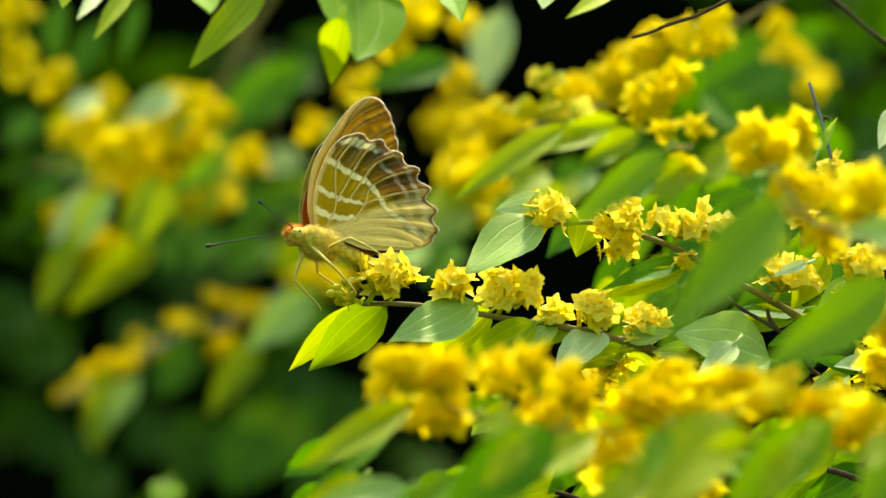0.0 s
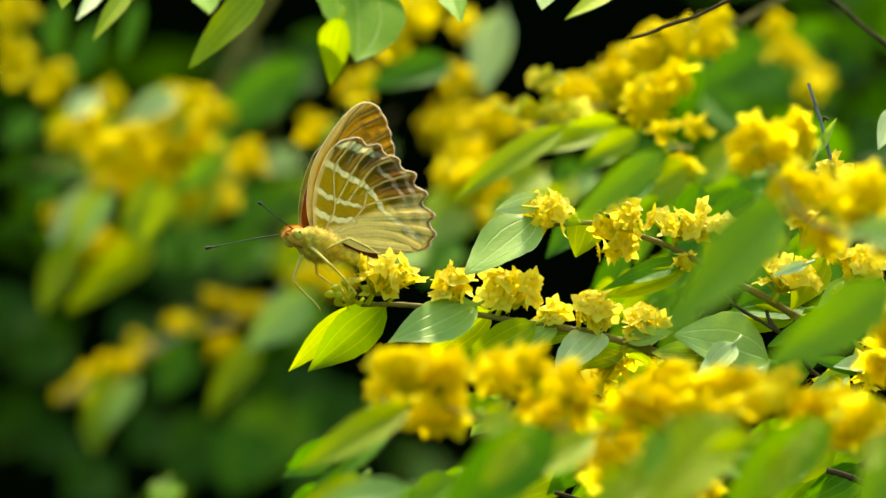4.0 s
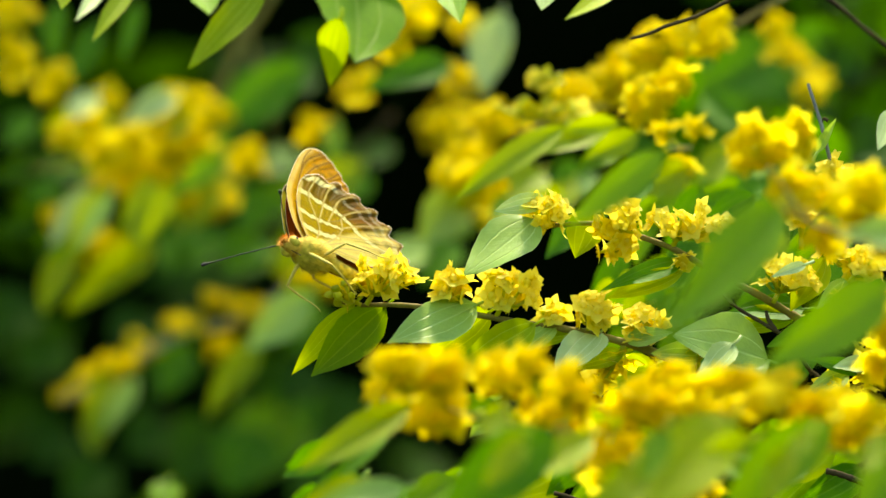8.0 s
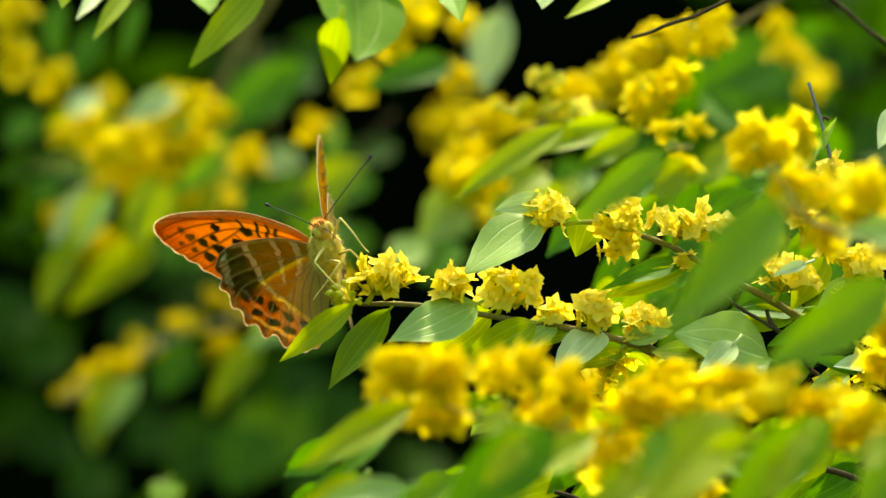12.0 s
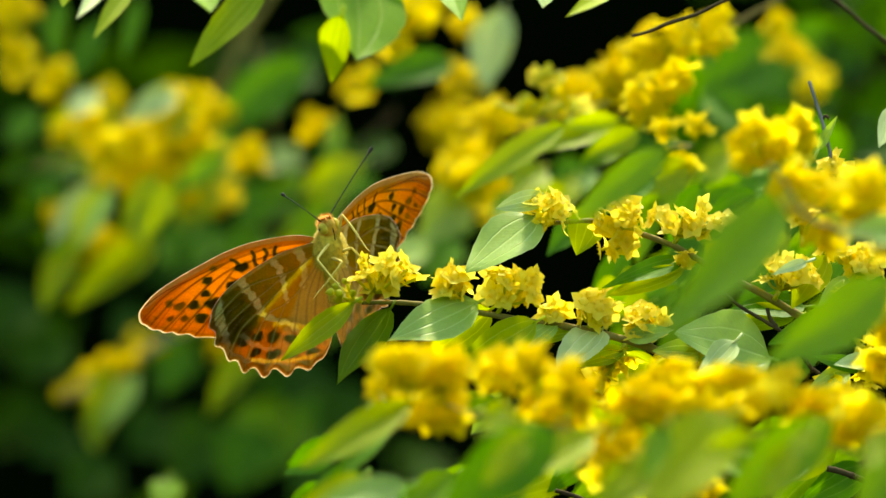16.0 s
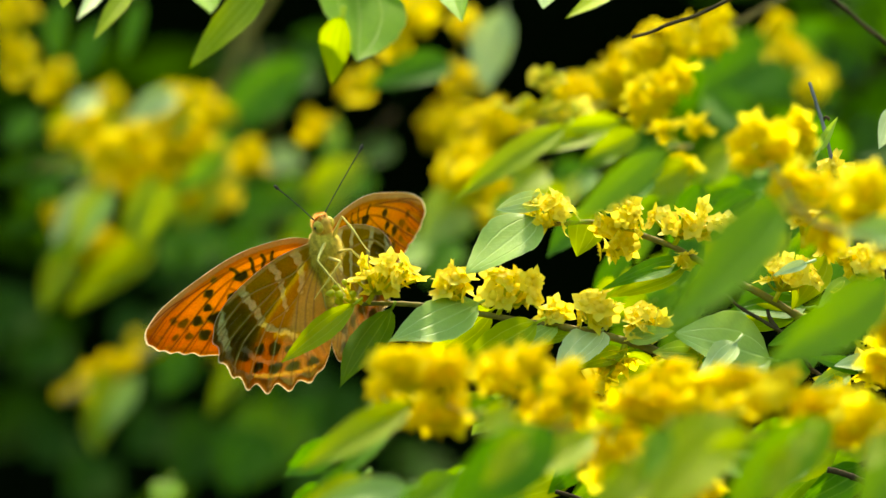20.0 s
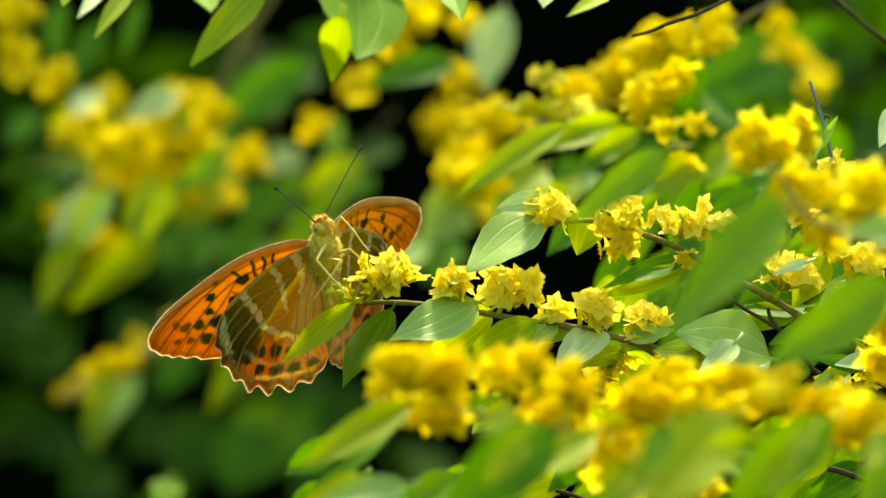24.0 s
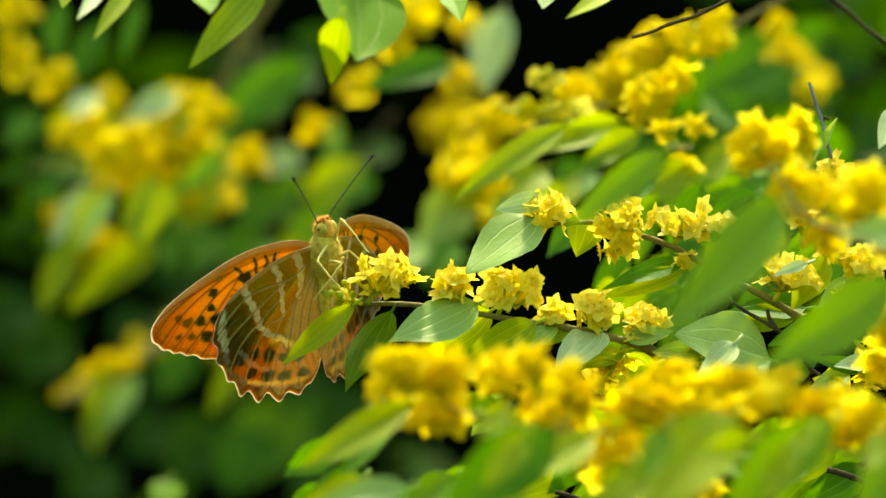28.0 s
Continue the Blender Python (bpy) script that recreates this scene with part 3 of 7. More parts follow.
leaf(low_leaves, (46, -67.3, -31.1), (38.2, -63.1, -38.5), 4.9, 14.349, MID, 0.145707, -0.08, 0.1)
leaf(low_leaves, (-3.1, -45, -44.3), (-15.9, -40.4, -51.1), 6.5, 2.86359, GREEN, 0.250884, -0.08, 0.1)
leaf(low_leaves, (24.5, -52.5, -32.8), (19.7, -54, -39.8), 4, 5.27926, GREEN, 0.173359, -0.08, 0.1)
leaf(low_leaves, (-17.4, -43.6, -35.4), (-28, -55.7, -38.8), 5.4, 16.2401, GREEN, 0.134602, -0.08, 0.1)
leaf(low_leaves, (-14.3, -60.7, -44), (-26.9, -55.8, -49.4), 8.1, 9.07336, GREEN, 0.317775, -0.08, 0.1)
leaf(low_leaves, (33.7, -64.9, -35.2), (25.5, -59.6, -38.2), 5.4, 14.89, LIME, 0.163958, -0.08, 0.1)
leaf(low_leaves, (-17.4, -75.2, -34.8), (-29.2, -70.5, -40.4), 6.2, 21.3996, GREEN, 0.18174, -0.08, 0.1)
leaf(low_leaves, (49, -66.8, -33.6), (41.4, -74.2, -41.9), 6.7, 10.3767, LIME, 0.134044, -0.08, 0.1)
leaf(low_leaves, (63.8, -97.1, -35.1), (54.8, -110.4, -42.5), 6.5, 13.0991, MID, 0.318207, -0.08, 0.1)
leaf(low_leaves, (-14.3, -77.4, -40.2), (-24.6, -87.4, -45.7), 7.3, 20.6394, GREEN, 0.292303, -0.08, 0.1)
leaf(low_leaves, (8.4, -62.5, -41.8), (0.8, -59.6, -53.5), 6.5, 20.1986, MID, 0.339615, -0.08, 0.1)
leaf(low_leaves, (49.3, -99.3, -32.6), (38.7, -108.6, -36.8), 4.9, 16.3939, GREEN, 0.294646, -0.08, 0.1)
leaf(low_leaves, (36.9, -46, -44.8), (30.5, -44.8, -54.9), 5.4, -1.51161, LIME, 0.132477, -0.08, 0.1)
leaf(low_leaves, (2.1, -78.3, -40.4), (-7.9, -90.4, -49.2), 7.6, 4.69168, MID, 0.177464, -0.08, 0.1)
leaf(low_leaves, (80, -75.3, -43.4), (72.9, -77.7, -50.4), 4.2, -1.6891, MID, 0.292058, -0.08, 0.1)
leaf(low_leaves, (31.1, -60.6, -31.5), (18, -55.4, -36.4), 8.2, 16.3249, LIME, 0.21764, -0.08, 0.1)
leaf(low_leaves, (83.5, -60.5, -43.6), (75.1, -58.6, -52), 6.3, 18.158, GREEN, 0.209856, -0.08, 0.1)
leaf(low_leaves, (43.5, 12.4, -29.1), (33.9, 15, -29), 5, 10.9094, WAXY, 0.325131, -0.08, 0.1)
leaf(low_leaves, (10.4, 6.5, -29.1), (-0.6, 1.6, -33.3), 6.4, 14.3879, MID, 0.194258, -0.08, 0.1)
leaf(low_leaves, (41.8, 19.2, -22.3), (30.9, 14.8, -26.8), 7.3, 17.1864, LIME, 0.234679, -0.08, 0.1)
leaf(low_leaves, (30.1, 23.8, -30.5), (18.5, 27.2, -31.8), 6.1, 11.8888, MID, 0.330005, -0.08, 0.1)
leaf(low_leaves, (40.1, 7.4, -22.7), (31.3, 2.5, -21.1), 4.1, 1.24687, LIME, 0.17102, -0.08, 0.1)
leaf(low_leaves, (59.4, 19.4, -24.1), (50.7, 22.3, -27.4), 5.4, 25.1194, WAXY, 0.105813, -0.08, 0.1)
leaf(low_leaves, (51, 22.7, -29.3), (41.7, 23.2, -33.2), 6.1, 18.5367, MID, 0.314191, -0.08, 0.1)
leaf(low_leaves, (12.7, 8.3, -28.2), (5, 10.3, -36.1), 6.1, 31.1725, WAXY, 0.148635, -0.08, 0.1)
leaf(low_leaves, (-0.1, 13.3, -29.6), (-7.4, 15.4, -28.9), 4.1, 29.1259, MID, 0.131501, -0.08, 0.1)
leaf(low_leaves, (28.8, 15.1, -27.9), (22.2, 16.9, -28.1), 3.6, 4.03936, WAXY, 0.225696, -0.08, 0.1)
leaf(low_leaves, (55.2, 8.1, -23.4), (48.2, 4.9, -22.7), 3, 5.12942, MID, 0.310054, -0.08, 0.1)
leaf(low_leaves, (83.7, 6.1, -29.8), (76.6, 4.6, -28.8), 4.2, 2.7162, MID, 0.206611, -0.08, 0.1)
leaf(low_leaves, (24.3, 14, -23.7), (16.7, 15.6, -27.9), 3.7, 6.34442, MID, 0.201326, -0.08, 0.1)
leaf(low_leaves, (9.2, 8.2, -23.2), (-0, 8.5, -21.5), 5.8, 19.9389, MID, 0.185244, -0.08, 0.1)
leaf(low_leaves, (85, 26, -34.3), (73.8, 23, -43.5), 7.4, 5, MID, 0.15, -0.08, 0.1)
leaf(low_leaves, (77.1, 24, -37.6), (65.1, 21, -45.6), 7.3, 5, LIME, 0.15, -0.08, 0.1)
leaf(low_leaves, (92.5, 35, -37.9), (83.2, 32, -49.2), 7.4, 5, MID, 0.15, -0.08, 0.1)
leaf(low_leaves, (82.6, 23, -43.1), (69.8, 20, -49.8), 7.3, 5, GREEN, 0.15, -0.08, 0.1)
leaf(low_leaves, (74.1, 28, -43.3), (63.8, 25, -53.5), 7.4, 5, MID, 0.15, -0.08, 0.1)
leaf(low_leaves, (36.3, 28, -42.2), (24.3, 25, -50.2), 7.4, 5, MID, 0.15, -0.08, 0.1)
leaf(low_leaves, (30.7, 29, -37.7), (20.6, 26, -48), 7.4, 5, GREEN, 0.15, -0.08, 0.1)
leaf(low_leaves, (25.2, 30, -43.3), (11.8, 27, -48.9), 7.4, 5, LIME, 0.15, -0.08, 0.1)
leaf(low_leaves, (68.6, 29, -34.4), (56.5, 26, -42.5), 7.4, 5, MID, 0.15, -0.08, 0.1)
leaf(low_leaves, (18.6, 38, -44.8), (6.6, 35, -52.9), 7.4, 5, MID, 0.15, -0.08, 0.1)
leaf(low_leaves, (52, 32, -43.4), (40.8, 29, -52.6), 7.4, 5, MID, 0.15, -0.08, 0.1)
leaf(low_leaves, (43.3, 37, -35.8), (30.4, 34, -42.6), 7.4, 5, LIME, 0.15, -0.08, 0.1)
leaf(low_leaves, (13.1, -183.8, -29.6), (6.8, -190.8, -37.4), 4.9, -4, LIME, 0.12, -0.08, 0.1)
leaf(low_leaves, (49.1, -183.8, -30), (41.2, -190.8, -32), 4, -4, LIME, 0.12, -0.08, 0.1)
leaf(low_leaves, (35.6, -183.8, -28.7), (31.8, -190.8, -36.5), 4.5, -4, MID, 0.12, -0.08, 0.1)
leaf(low_leaves, (55.4, -183.8, -31.4), (51.4, -190.8, -40.1), 4.5, -4, LIME, 0.12, -0.08, 0.1)
leaf(low_leaves, (30.2, -183.8, -34.1), (24.6, -190.8, -41), 5.1, -4, LIME, 0.12, -0.08, 0.1)
leaf(low_leaves, (69.8, -183.8, -29.6), (66.6, -190.8, -34.7), 4, -4, LIME, 0.12, -0.08, 0.1)
leaf(low_leaves, (10.4, -183.8, -26), (5.9, -190.8, -29.4), 3.6, -4, LIME, 0.12, -0.08, 0.1)
leaf(low_leaves, (59, -183.8, -28.7), (55, -190.8, -32), 3.6, -4, LIME, 0.12, -0.08, 0.1)
cluster(low_leaves, (28, -122.5, -34.5), 4.2, 3.2, 13, (30.4, -122.5, -40.3), "g")
cluster(low_leaves, (30.9, -105, -40), 3.3, 2.3, 9, (30.9, -105, -42), "g")
cluster(low_leaves, (17.2, -105, -34.2), 2.3, 1.3, 5, (17.2, -105, -40), "g")
cluster(low_leaves, (46.2, -70, -43.5), 3.5, 1.2, 7, (46.2, -70, -45.5), "g")

dead_twig = branch("dry_twig", (70.2, 20, 55.3), "thin bare dark dry twig")
stem(dead_twig, [(36.8, 18, 41.2), (40.3, 18, 42.2), (43.6, 18, 43.6), (48.3, 18, 45.1), (51.4, 18, 46.4), (60.2, 18, 50.8), (70.1, 18, 55.2)], 0.3, 0.4, TWIG)

bare_twig = branch("dry_twig", (98, 60, 34.4), "bare dark dry twig")
stem(bare_twig, [(75.1, 60, 53.3), (80.8, 60, 49.1), (85.4, 60, 45), (91.1, 60, 40.7), (98, 60, 34.4)], 0.42, 0.5, TWIG)

low_dry_twig = branch("dry_twig", (38.6, 0, -53), "thin dark dry twig end")
stem(low_dry_twig, [(21.4, -5, -46.4), (24.9, -5, -47.4), (29.8, -5, -49.5), (38.4, -5, -52.8)], 0.4, 0.55, TWIG)

low_dry_twig_b = branch("dry_twig", (84.1, 0, -46.5), "thin dark dry twig end")
stem(low_dry_twig_b, [(73.7, 0, -42.4), (76, 0, -42.9), (79.8, 0, -44.3), (84.1, 0, -46.5)], 0.6, 0.6, TWIG)

overhang = branch("leafy_twig", (-14.9, -52.5, 59.9), "leafy twig hanging from above with lime and grey-green leaves")
stem(overhang, [(-14.9, -49, 60.1), (-23.2, -49, 51.9), (-34.6, -49, 49.8), (-47, -49, 49.8), (-60.4, -49, 49.8)], 0.7, 0.45)
stem(overhang, [(-14.9, -49, 60.1), (-12.8, -49, 51.9), (-6.6, -49, 48.7), (12, -49, 48.7), (30.6, -49, 49.8)], 0.7, 0.45)
leaf(overhang, (-32.5, -49, 48.7), (-45.8, -59.5, 33.9), 6.2, 15, LIME, 0.12, -0.08, 0.06)
leaf(overhang, (-56.3, -49, 48.7), (-63.2, -59.5, 38.8), 3.6, 15, LIME, 0.25, -0.08, 0.06)
leaf(overhang, (-61.5, -49, 48.7), (-66.2, -59.5, 42.3), 2.8, 15, PALE, 0.25, -0.08, 0.06)
leaf(overhang, (-44.9, -49, 49.8), (-42.2, -59.5, 43.5), 6.9, -25, MID, 0.25, -0.08, 0.06)
leaf(overhang, (-16.5, -49, 51.9), (-14.7, -66.5, 35.1), 18.3, -32, MID, 0.06, -0.08, 0.04)
leaf(overhang, (-18.1, -70, 41.7), (-20.8, -63, 29.5), 6.9, 32, LIME, 0.1, -0.08, 0.06)
leaf(overhang, (0.6, -15, 52.5), (3.2, -36.8, 43.7), 6.9, -5, MID, 0.25, -0.08, 0.06)
leaf(overhang, (33.7, -18, 50.2), (23.8, -42, 44.1), 3.9, 20, LIME, 0.25, -0.08, 0.06)
leaf(overhang, (21.8, 30, 53.6), (19.5, 24, 47.5), 5.9, 20, PALE, 0.25, -0.08, 0.06)
leaf(overhang, (-73.5, 40, 54.1), (-75.4, 34, 48.2), 4.8, 20, LIME, 0.25, -0.08, 0.06)

back_spray = branch("flowering_spray", (99.3, 194.5, 66.7), "blurred flowering spray with yellow heads out of focus")
stem(back_spray, [(97.2, 167.5, 65.2), (79.6, 167.5, 57.7), (63.4, 167.5, 49), (49.6, 167.5, 41.5), (37.1, 167.5, 32.7), (22, 167.5, 27.7), (9.5, 167.5, 18.9)], 0.45, 0.35)
cluster(back_spray, (41.8, 167.5, 41.0), 5.0, 4.6, 15, (43.3, 167.5, 35.8), "g", size=0.9)
cluster(back_spray, (37.4, 167.5, 37.2), 3.2, 4.0, 10, (38.3, 167.5, 32.7), "g", size=0.9)
cluster(back_spray, (49.6, 167.5, 45.8), 5.9, 4.2, 15, (52.1, 167.5, 41.2), "g", size=0.9)
cluster(back_spray, (57.7, 154, 46.9), 5.3, 4.1, 14, (60.2, 154, 42.4), "g", size=0.9)
cluster(back_spray, (44.3, 127, 33.4), 4.5, 4, 12, (46.8, 127, 29), "g", size=0.9)
cluster(back_spray, (50.4, 127, 36.5), 3.2, 3.2, 8, (52.8, 127, 32.6), "g", size=0.9)
cluster(back_spray, (42.5, 127, 29.8), 3.7, 2.8, 8, (45, 127, 26.3), "g", size=0.9)
cluster(back_spray, (47.4, 113.5, 25), 2.2, 2, 4, (49.8, 113.5, 22.2), "g", size=0.9)
cluster(back_spray, (54.2, 113.5, 26.2), 2, 1.3, 4, (56.5, 113.5, 23.9), "g", size=0.9)
cluster(back_spray, (51, 127, 17.9), 2.5, 1.3, 4, (53.4, 127, 15.6), "g", size=0.9)
cluster(back_spray, (31.5, 194.5, 34.7), 4.3, 3.5, 10, (34, 194.5, 30.6), "g", size=0.9)
cluster(back_spray, (29.6, 194.5, 35.0), 2.6, 2.6, 7, (30.2, 194.5, 33.5), "g", size=0.9)
cluster(back_spray, (12.7, 235, 29.8), 6.3, 4.5, 17, (15.3, 235, 25), "g", size=0.9)
cluster(back_spray, (6.1, 248.5, 20.8), 6.4, 6.4, 23, (8.8, 248.5, 14.4), "g", size=0.9)
cluster(back_spray, (11.5, 248.5, 13.5), 7.7, 4.5, 20, (14.1, 248.5, 8.6), "g", size=0.9)
cluster(back_spray, (3.5, 262, 16.3), 4.6, 4.6, 13, (6.2, 262, 11.3), "g", size=0.9)
cluster(back_spray, (15.3, 235, 8.1), 5, 2.4, 9, (18, 235, 4.9), "g", size=0.9)
cluster(back_spray, (-12.7, 262, 50), 4.3, 4.3, 12, (-10, 262, 45.2), "g", size=0.9)
cluster(back_spray, (-7.9, 262, 56), 4.6, 3.8, 12, (-5.3, 262, 51.7), "g", size=0.9)
cluster(back_spray, (6.2, 275.5, 53.2), 3.6, 3.6, 10, (11.7, 275.5, 48.2), "g", size=0.9)
cluster(back_spray, (5.0, 289, 40.5), 3.6, 3.4, 9, (11.8, 289, 37.7), "g", size=0.9)
cluster(back_spray, (0.9, 410.5, 32.3), 5.9, 5, 17, (3.9, 410.5, 27.1), "g", size=0.9)
cluster(back_spray, (-21.2, 289, 40.0), 4.4, 3.0, 9, (-18.5, 289, 36.7), "g", size=0.9)
cluster(back_spray, (-3.3, 275.5, 58.6), 3.8, 2.5, 7, (-0.5, 275.5, 55.4), "g", size=0.9)
cluster(back_spray, (22.1, 130, 36.5), 2.6, 1.6, 2, (23.2, 130, 32.3), size=0.9, buds=12)
cluster(back_spray, (18.9, 130, 29.9), 5.6, 1.5, 4, (23.1, 130, 27.5), "m", size=0.9, buds=16)
cluster(back_spray, (27.4, 130, 28.7), 3.3, 1.5, 2, (23.2, 130, 27.4), size=0.9, buds=10)
cluster(back_spray, (79.7, 275.5, 53.9), 3, 2.5, 6, (82.5, 275.5, 47.8), "g", size=0.9)
cluster(back_spray, (82.3, 262, 46.6), 4.1, 2.7, 8, (83, 262, 41.9), "g", size=0.9)
cluster(back_spray, (89.3, 275.5, 39.6), 3.3, 3.8, 9, (86.5, 275.5, 35.5), "g", size=0.9, buds=8)
leaf(back_spray, (25.9, 113.5, 26.2), (2.6, 100, 11.4), 6.4, 20, LIME, 0.25, -0.08, 0.06)
leaf(back_spray, (35.9, 127, 26.2), (18.8, 118.9, 21.2), 5.6, 30, LIME, 0.25, -0.08, 0.06)
leaf(back_spray, (14.5, 270, 57.2), (9.6, 264, 37.7), 11.6, 25, PALE, 0.25, -0.08, 0.06)
leaf(back_spray, (2.1, 235, 43.7), (-17.6, 226.9, 38.2), 8.7, 25, GREEN, 0.25, -0.08, 0.06)
leaf(back_spray, (83.5, 316, 50.6), (63.5, 307.9, 39.1), 16, 15, GREEN, 0.25, -0.08, 0.06)
leaf(back_spray, (104.2, 370, 55.5), (74.7, 361.9, 37.8), 18.6, 20, GREEN, 0.25, -0.08, 0.06)
leaf(back_spray, (38.3, 127, 23.1), (29.6, 118.9, 18.2), 6.2, 10, MID, 0.25, -0.08, 0.06)
leaf(back_spray, (45.6, 127, 23.1), (33.2, 118.9, 21.2), 5.6, 30, GREEN, 0.25, -0.08, 0.06)
leaf(back_spray, (60.3, 181, 15.3), (49.8, 172.9, -1.1), 7.7, 10, MID, 0.25, -0.08, 0.06)
leaf(back_spray, (4.8, 262, 12.9), (-5.2, 253.9, 1.5), 12.1, 0, WAXY, 0.25, -0.08, 0.06)
leaf(back_spray, (22.8, 208, 18.2), (14.9, 199.9, 11.7), 8.3, 20, LIME, 0.25, -0.08, 0.06)
leaf(back_spray, (74.7, 235, 14.7), (61.1, 226.9, 8), 9.8, 20, GREEN, 0.25, -0.08, 0.06)
leaf(back_spray, (61.5, 235, 35.8), (71.6, 226.9, 27.7), 8.4, -20, GREEN, 0.25, -0.08, 0.06)
leaf(back_spray, (99.4, 302.5, 19.6), (82.2, 294.4, 33.2), 13.3, 20, GREEN, 0.25, -0.08, 0.06)
leaf(back_spray, (49.4, 194.5, 14.2), (41.4, 186.4, 9), 6.8, 20, LIME, 0.25, -0.08, 0.06)
leaf(back_spray, (67.4, 221.5, 23.6), (57.9, 213.4, 14.4), 8.3, 20, LIME, 0.25, -0.08, 0.06)
leaf(back_spray, (61.1, 148.6, 9.3), (56.4, 140.5, 3.2), 5.2, -2.3729, LIME, 0.25, -0.08, 0.06)
leaf(back_spray, (28.3, 216.5, 12.6), (16.8, 208.4, 10.8), 7, 8.03738, LIME, 0.25, -0.08, 0.06)
leaf(back_spray, (50.9, 162.3, -3.5), (40.4, 154.2, -8.9), 7.6, -14.1482, MID, 0.25, -0.08, 0.06)
leaf(back_spray, (52.7, 126.6, 17.9), (41.2, 118.5, 12.4), 7.8, 3.52554, LIME, 0.25, -0.08, 0.06)
leaf(back_spray, (70.1, 141.3, 20.5), (65, 133.2, 14.9), 5, -2.88241, MID, 0.25, -0.08, 0.06)
leaf(back_spray, (77.3, 184.2, 2.5), (68.2, 176.1, -4.6), 7.6, -11.9381, LIME, 0.25, -0.08, 0.06)
leaf(back_spray, (77.7, 255.2, 17.5), (71.7, 247.1, 7), 8.6, -7.70032, MID, 0.25, -0.08, 0.06)
leaf(back_spray, (57, 219.8, 14), (46.6, 211.7, 10.4), 6.7, -11.0264, LIME, 0.25, -0.08, 0.06)
leaf(back_spray, (80.7, 160.8, 21.2), (74.9, 152.7, 16.5), 4.7, -0.712039, LIME, 0.25, -0.08, 0.06)
leaf(back_spray, (83.3, 202.2, 19.1), (74.9, 194.1, 11.8), 7.3, -6.33466, MID, 0.25, -0.08, 0.06)
leaf(back_spray, (45.6, 215, 19.5), (41.5, 206.9, 13.7), 5, -5.62811, MID, 0.25, -0.08, 0.06)
leaf(back_spray, (66, 201.2, -1.1), (54.1, 193.1, -7.2), 8.4, 9.03574, LIME, 0.25, -0.08, 0.06)
leaf(back_spray, (73.1, 123.8, 8.8), (63.8, 115.7, 5.8), 5.8, -10.9427, LIME, 0.25, -0.08, 0.06)
leaf(back_spray, (73.9, 211.3, 2.1), (68.6, 203.2, -5.7), 6.6, 6.33268, LIME, 0.25, -0.08, 0.06)
leaf(back_spray, (30.3, 224.3, 15.9), (25.8, 216.2, 8.2), 6.4, 9.58618, LIME, 0.25, -0.08, 0.06)
leaf(back_spray, (52.5, 145, 14.8), (42.3, 136.9, 7.7), 8.2, -14.2925, MID, 0.25, -0.08, 0.06)
leaf(back_spray, (77.9, 247.5, 1.6), (68.1, 239.4, -6.5), 8.3, -2.88854, MID, 0.25, -0.08, 0.06)
leaf(back_spray, (51.8, 132.2, 17.4), (41, 124.1, 15), 6.6, -5.44085, LIME, 0.25, -0.08, 0.06)
leaf(back_spray, (66.8, 173.7, 14.9), (57.6, 165.6, 11.8), 5.8, -8.57008, MID, 0.25, -0.08, 0.06)
leaf(back_spray, (82.5, 208.8, -1.3), (73.6, 200.7, -2.8), 5.3, -10.333, LIME, 0.25, -0.08, 0.06)
leaf(back_spray, (70, 161.7, 19.5), (62.2, 153.6, 16.6), 4.9, -1.53353, MID, 0.25, -0.08, 0.06)
leaf(back_spray, (56.7, 224, 16.6), (47.9, 215.9, 14.3), 5.4, -9.95948, MID, 0.25, -0.08, 0.06)
leaf(back_spray, (17.3, 222.2, 11.6), (11.5, 214.1, 7.1), 6.5, 14.7681, MID, 0.25, -0.08, 0.06)
leaf(back_spray, (10.9, 287.3, 21.1), (-0.9, 279.2, 19), 7.5, 1.32265, MID, 0.25, -0.08, 0.06)
leaf(back_spray, (7.3, 297.4, 21.6), (-2, 289.3, 19.1), 6.5, 15.4401, LIME, 0.25, -0.08, 0.06)
leaf(back_spray, (11.2, 250.8, 12.3), (0.5, 242.7, 11.3), 6.9, 19.1778, LIME, 0.25, -0.08, 0.06)
leaf(back_spray, (16.3, 255.1, 13.1), (5.4, 247, 12.1), 7, 19.4212, LIME, 0.25, -0.08, 0.06)
leaf(back_spray, (7.4, 297.8, 5.8), (-1.4, 289.7, 4.9), 5.4, 10.6637, MID, 0.25, -0.08, 0.06)
leaf(back_spray, (23.3, 270, 13.6), (15.1, 261.9, 8.3), 8, 6.772, LIME, 0.25, -0.08, 0.06)
leaf(back_spray, (21.1, 288, 21), (15.8, 279.9, 17.6), 5, 1.17642, MID, 0.25, -0.08, 0.06)
leaf(back_spray, (19, 243, 9.8), (9.3, 234.9, 7.9), 6.2, 3.18747, LIME, 0.25, -0.08, 0.06)
leaf(back_spray, (22.3, 305.7, 11.5), (14.1, 297.6, 10.1), 5.3, 12.9293, LIME, 0.25, -0.08, 0.06)
leaf(back_spray, (52.6, 114.8, -11.4), (46.6, 106.7, -15.8), 7.2, 1.98052, MID, 0.25, -0.08, 0.06)
leaf(back_spray, (42.6, 139.6, -14.9), (37.2, 131.5, -18.5), 6.3, 7.27409, MID, 0.25, -0.08, 0.06)
leaf(back_spray, (35.8, 80.5, -7.8), (30.5, 74.5, -10.4), 5.9, -10.186, LIME, 0.25, -0.08, 0.06)
leaf(back_spray, (46, 80, -11), (41.3, 74, -14.9), 6, 7.81677, LIME, 0.25, -0.08, 0.06)
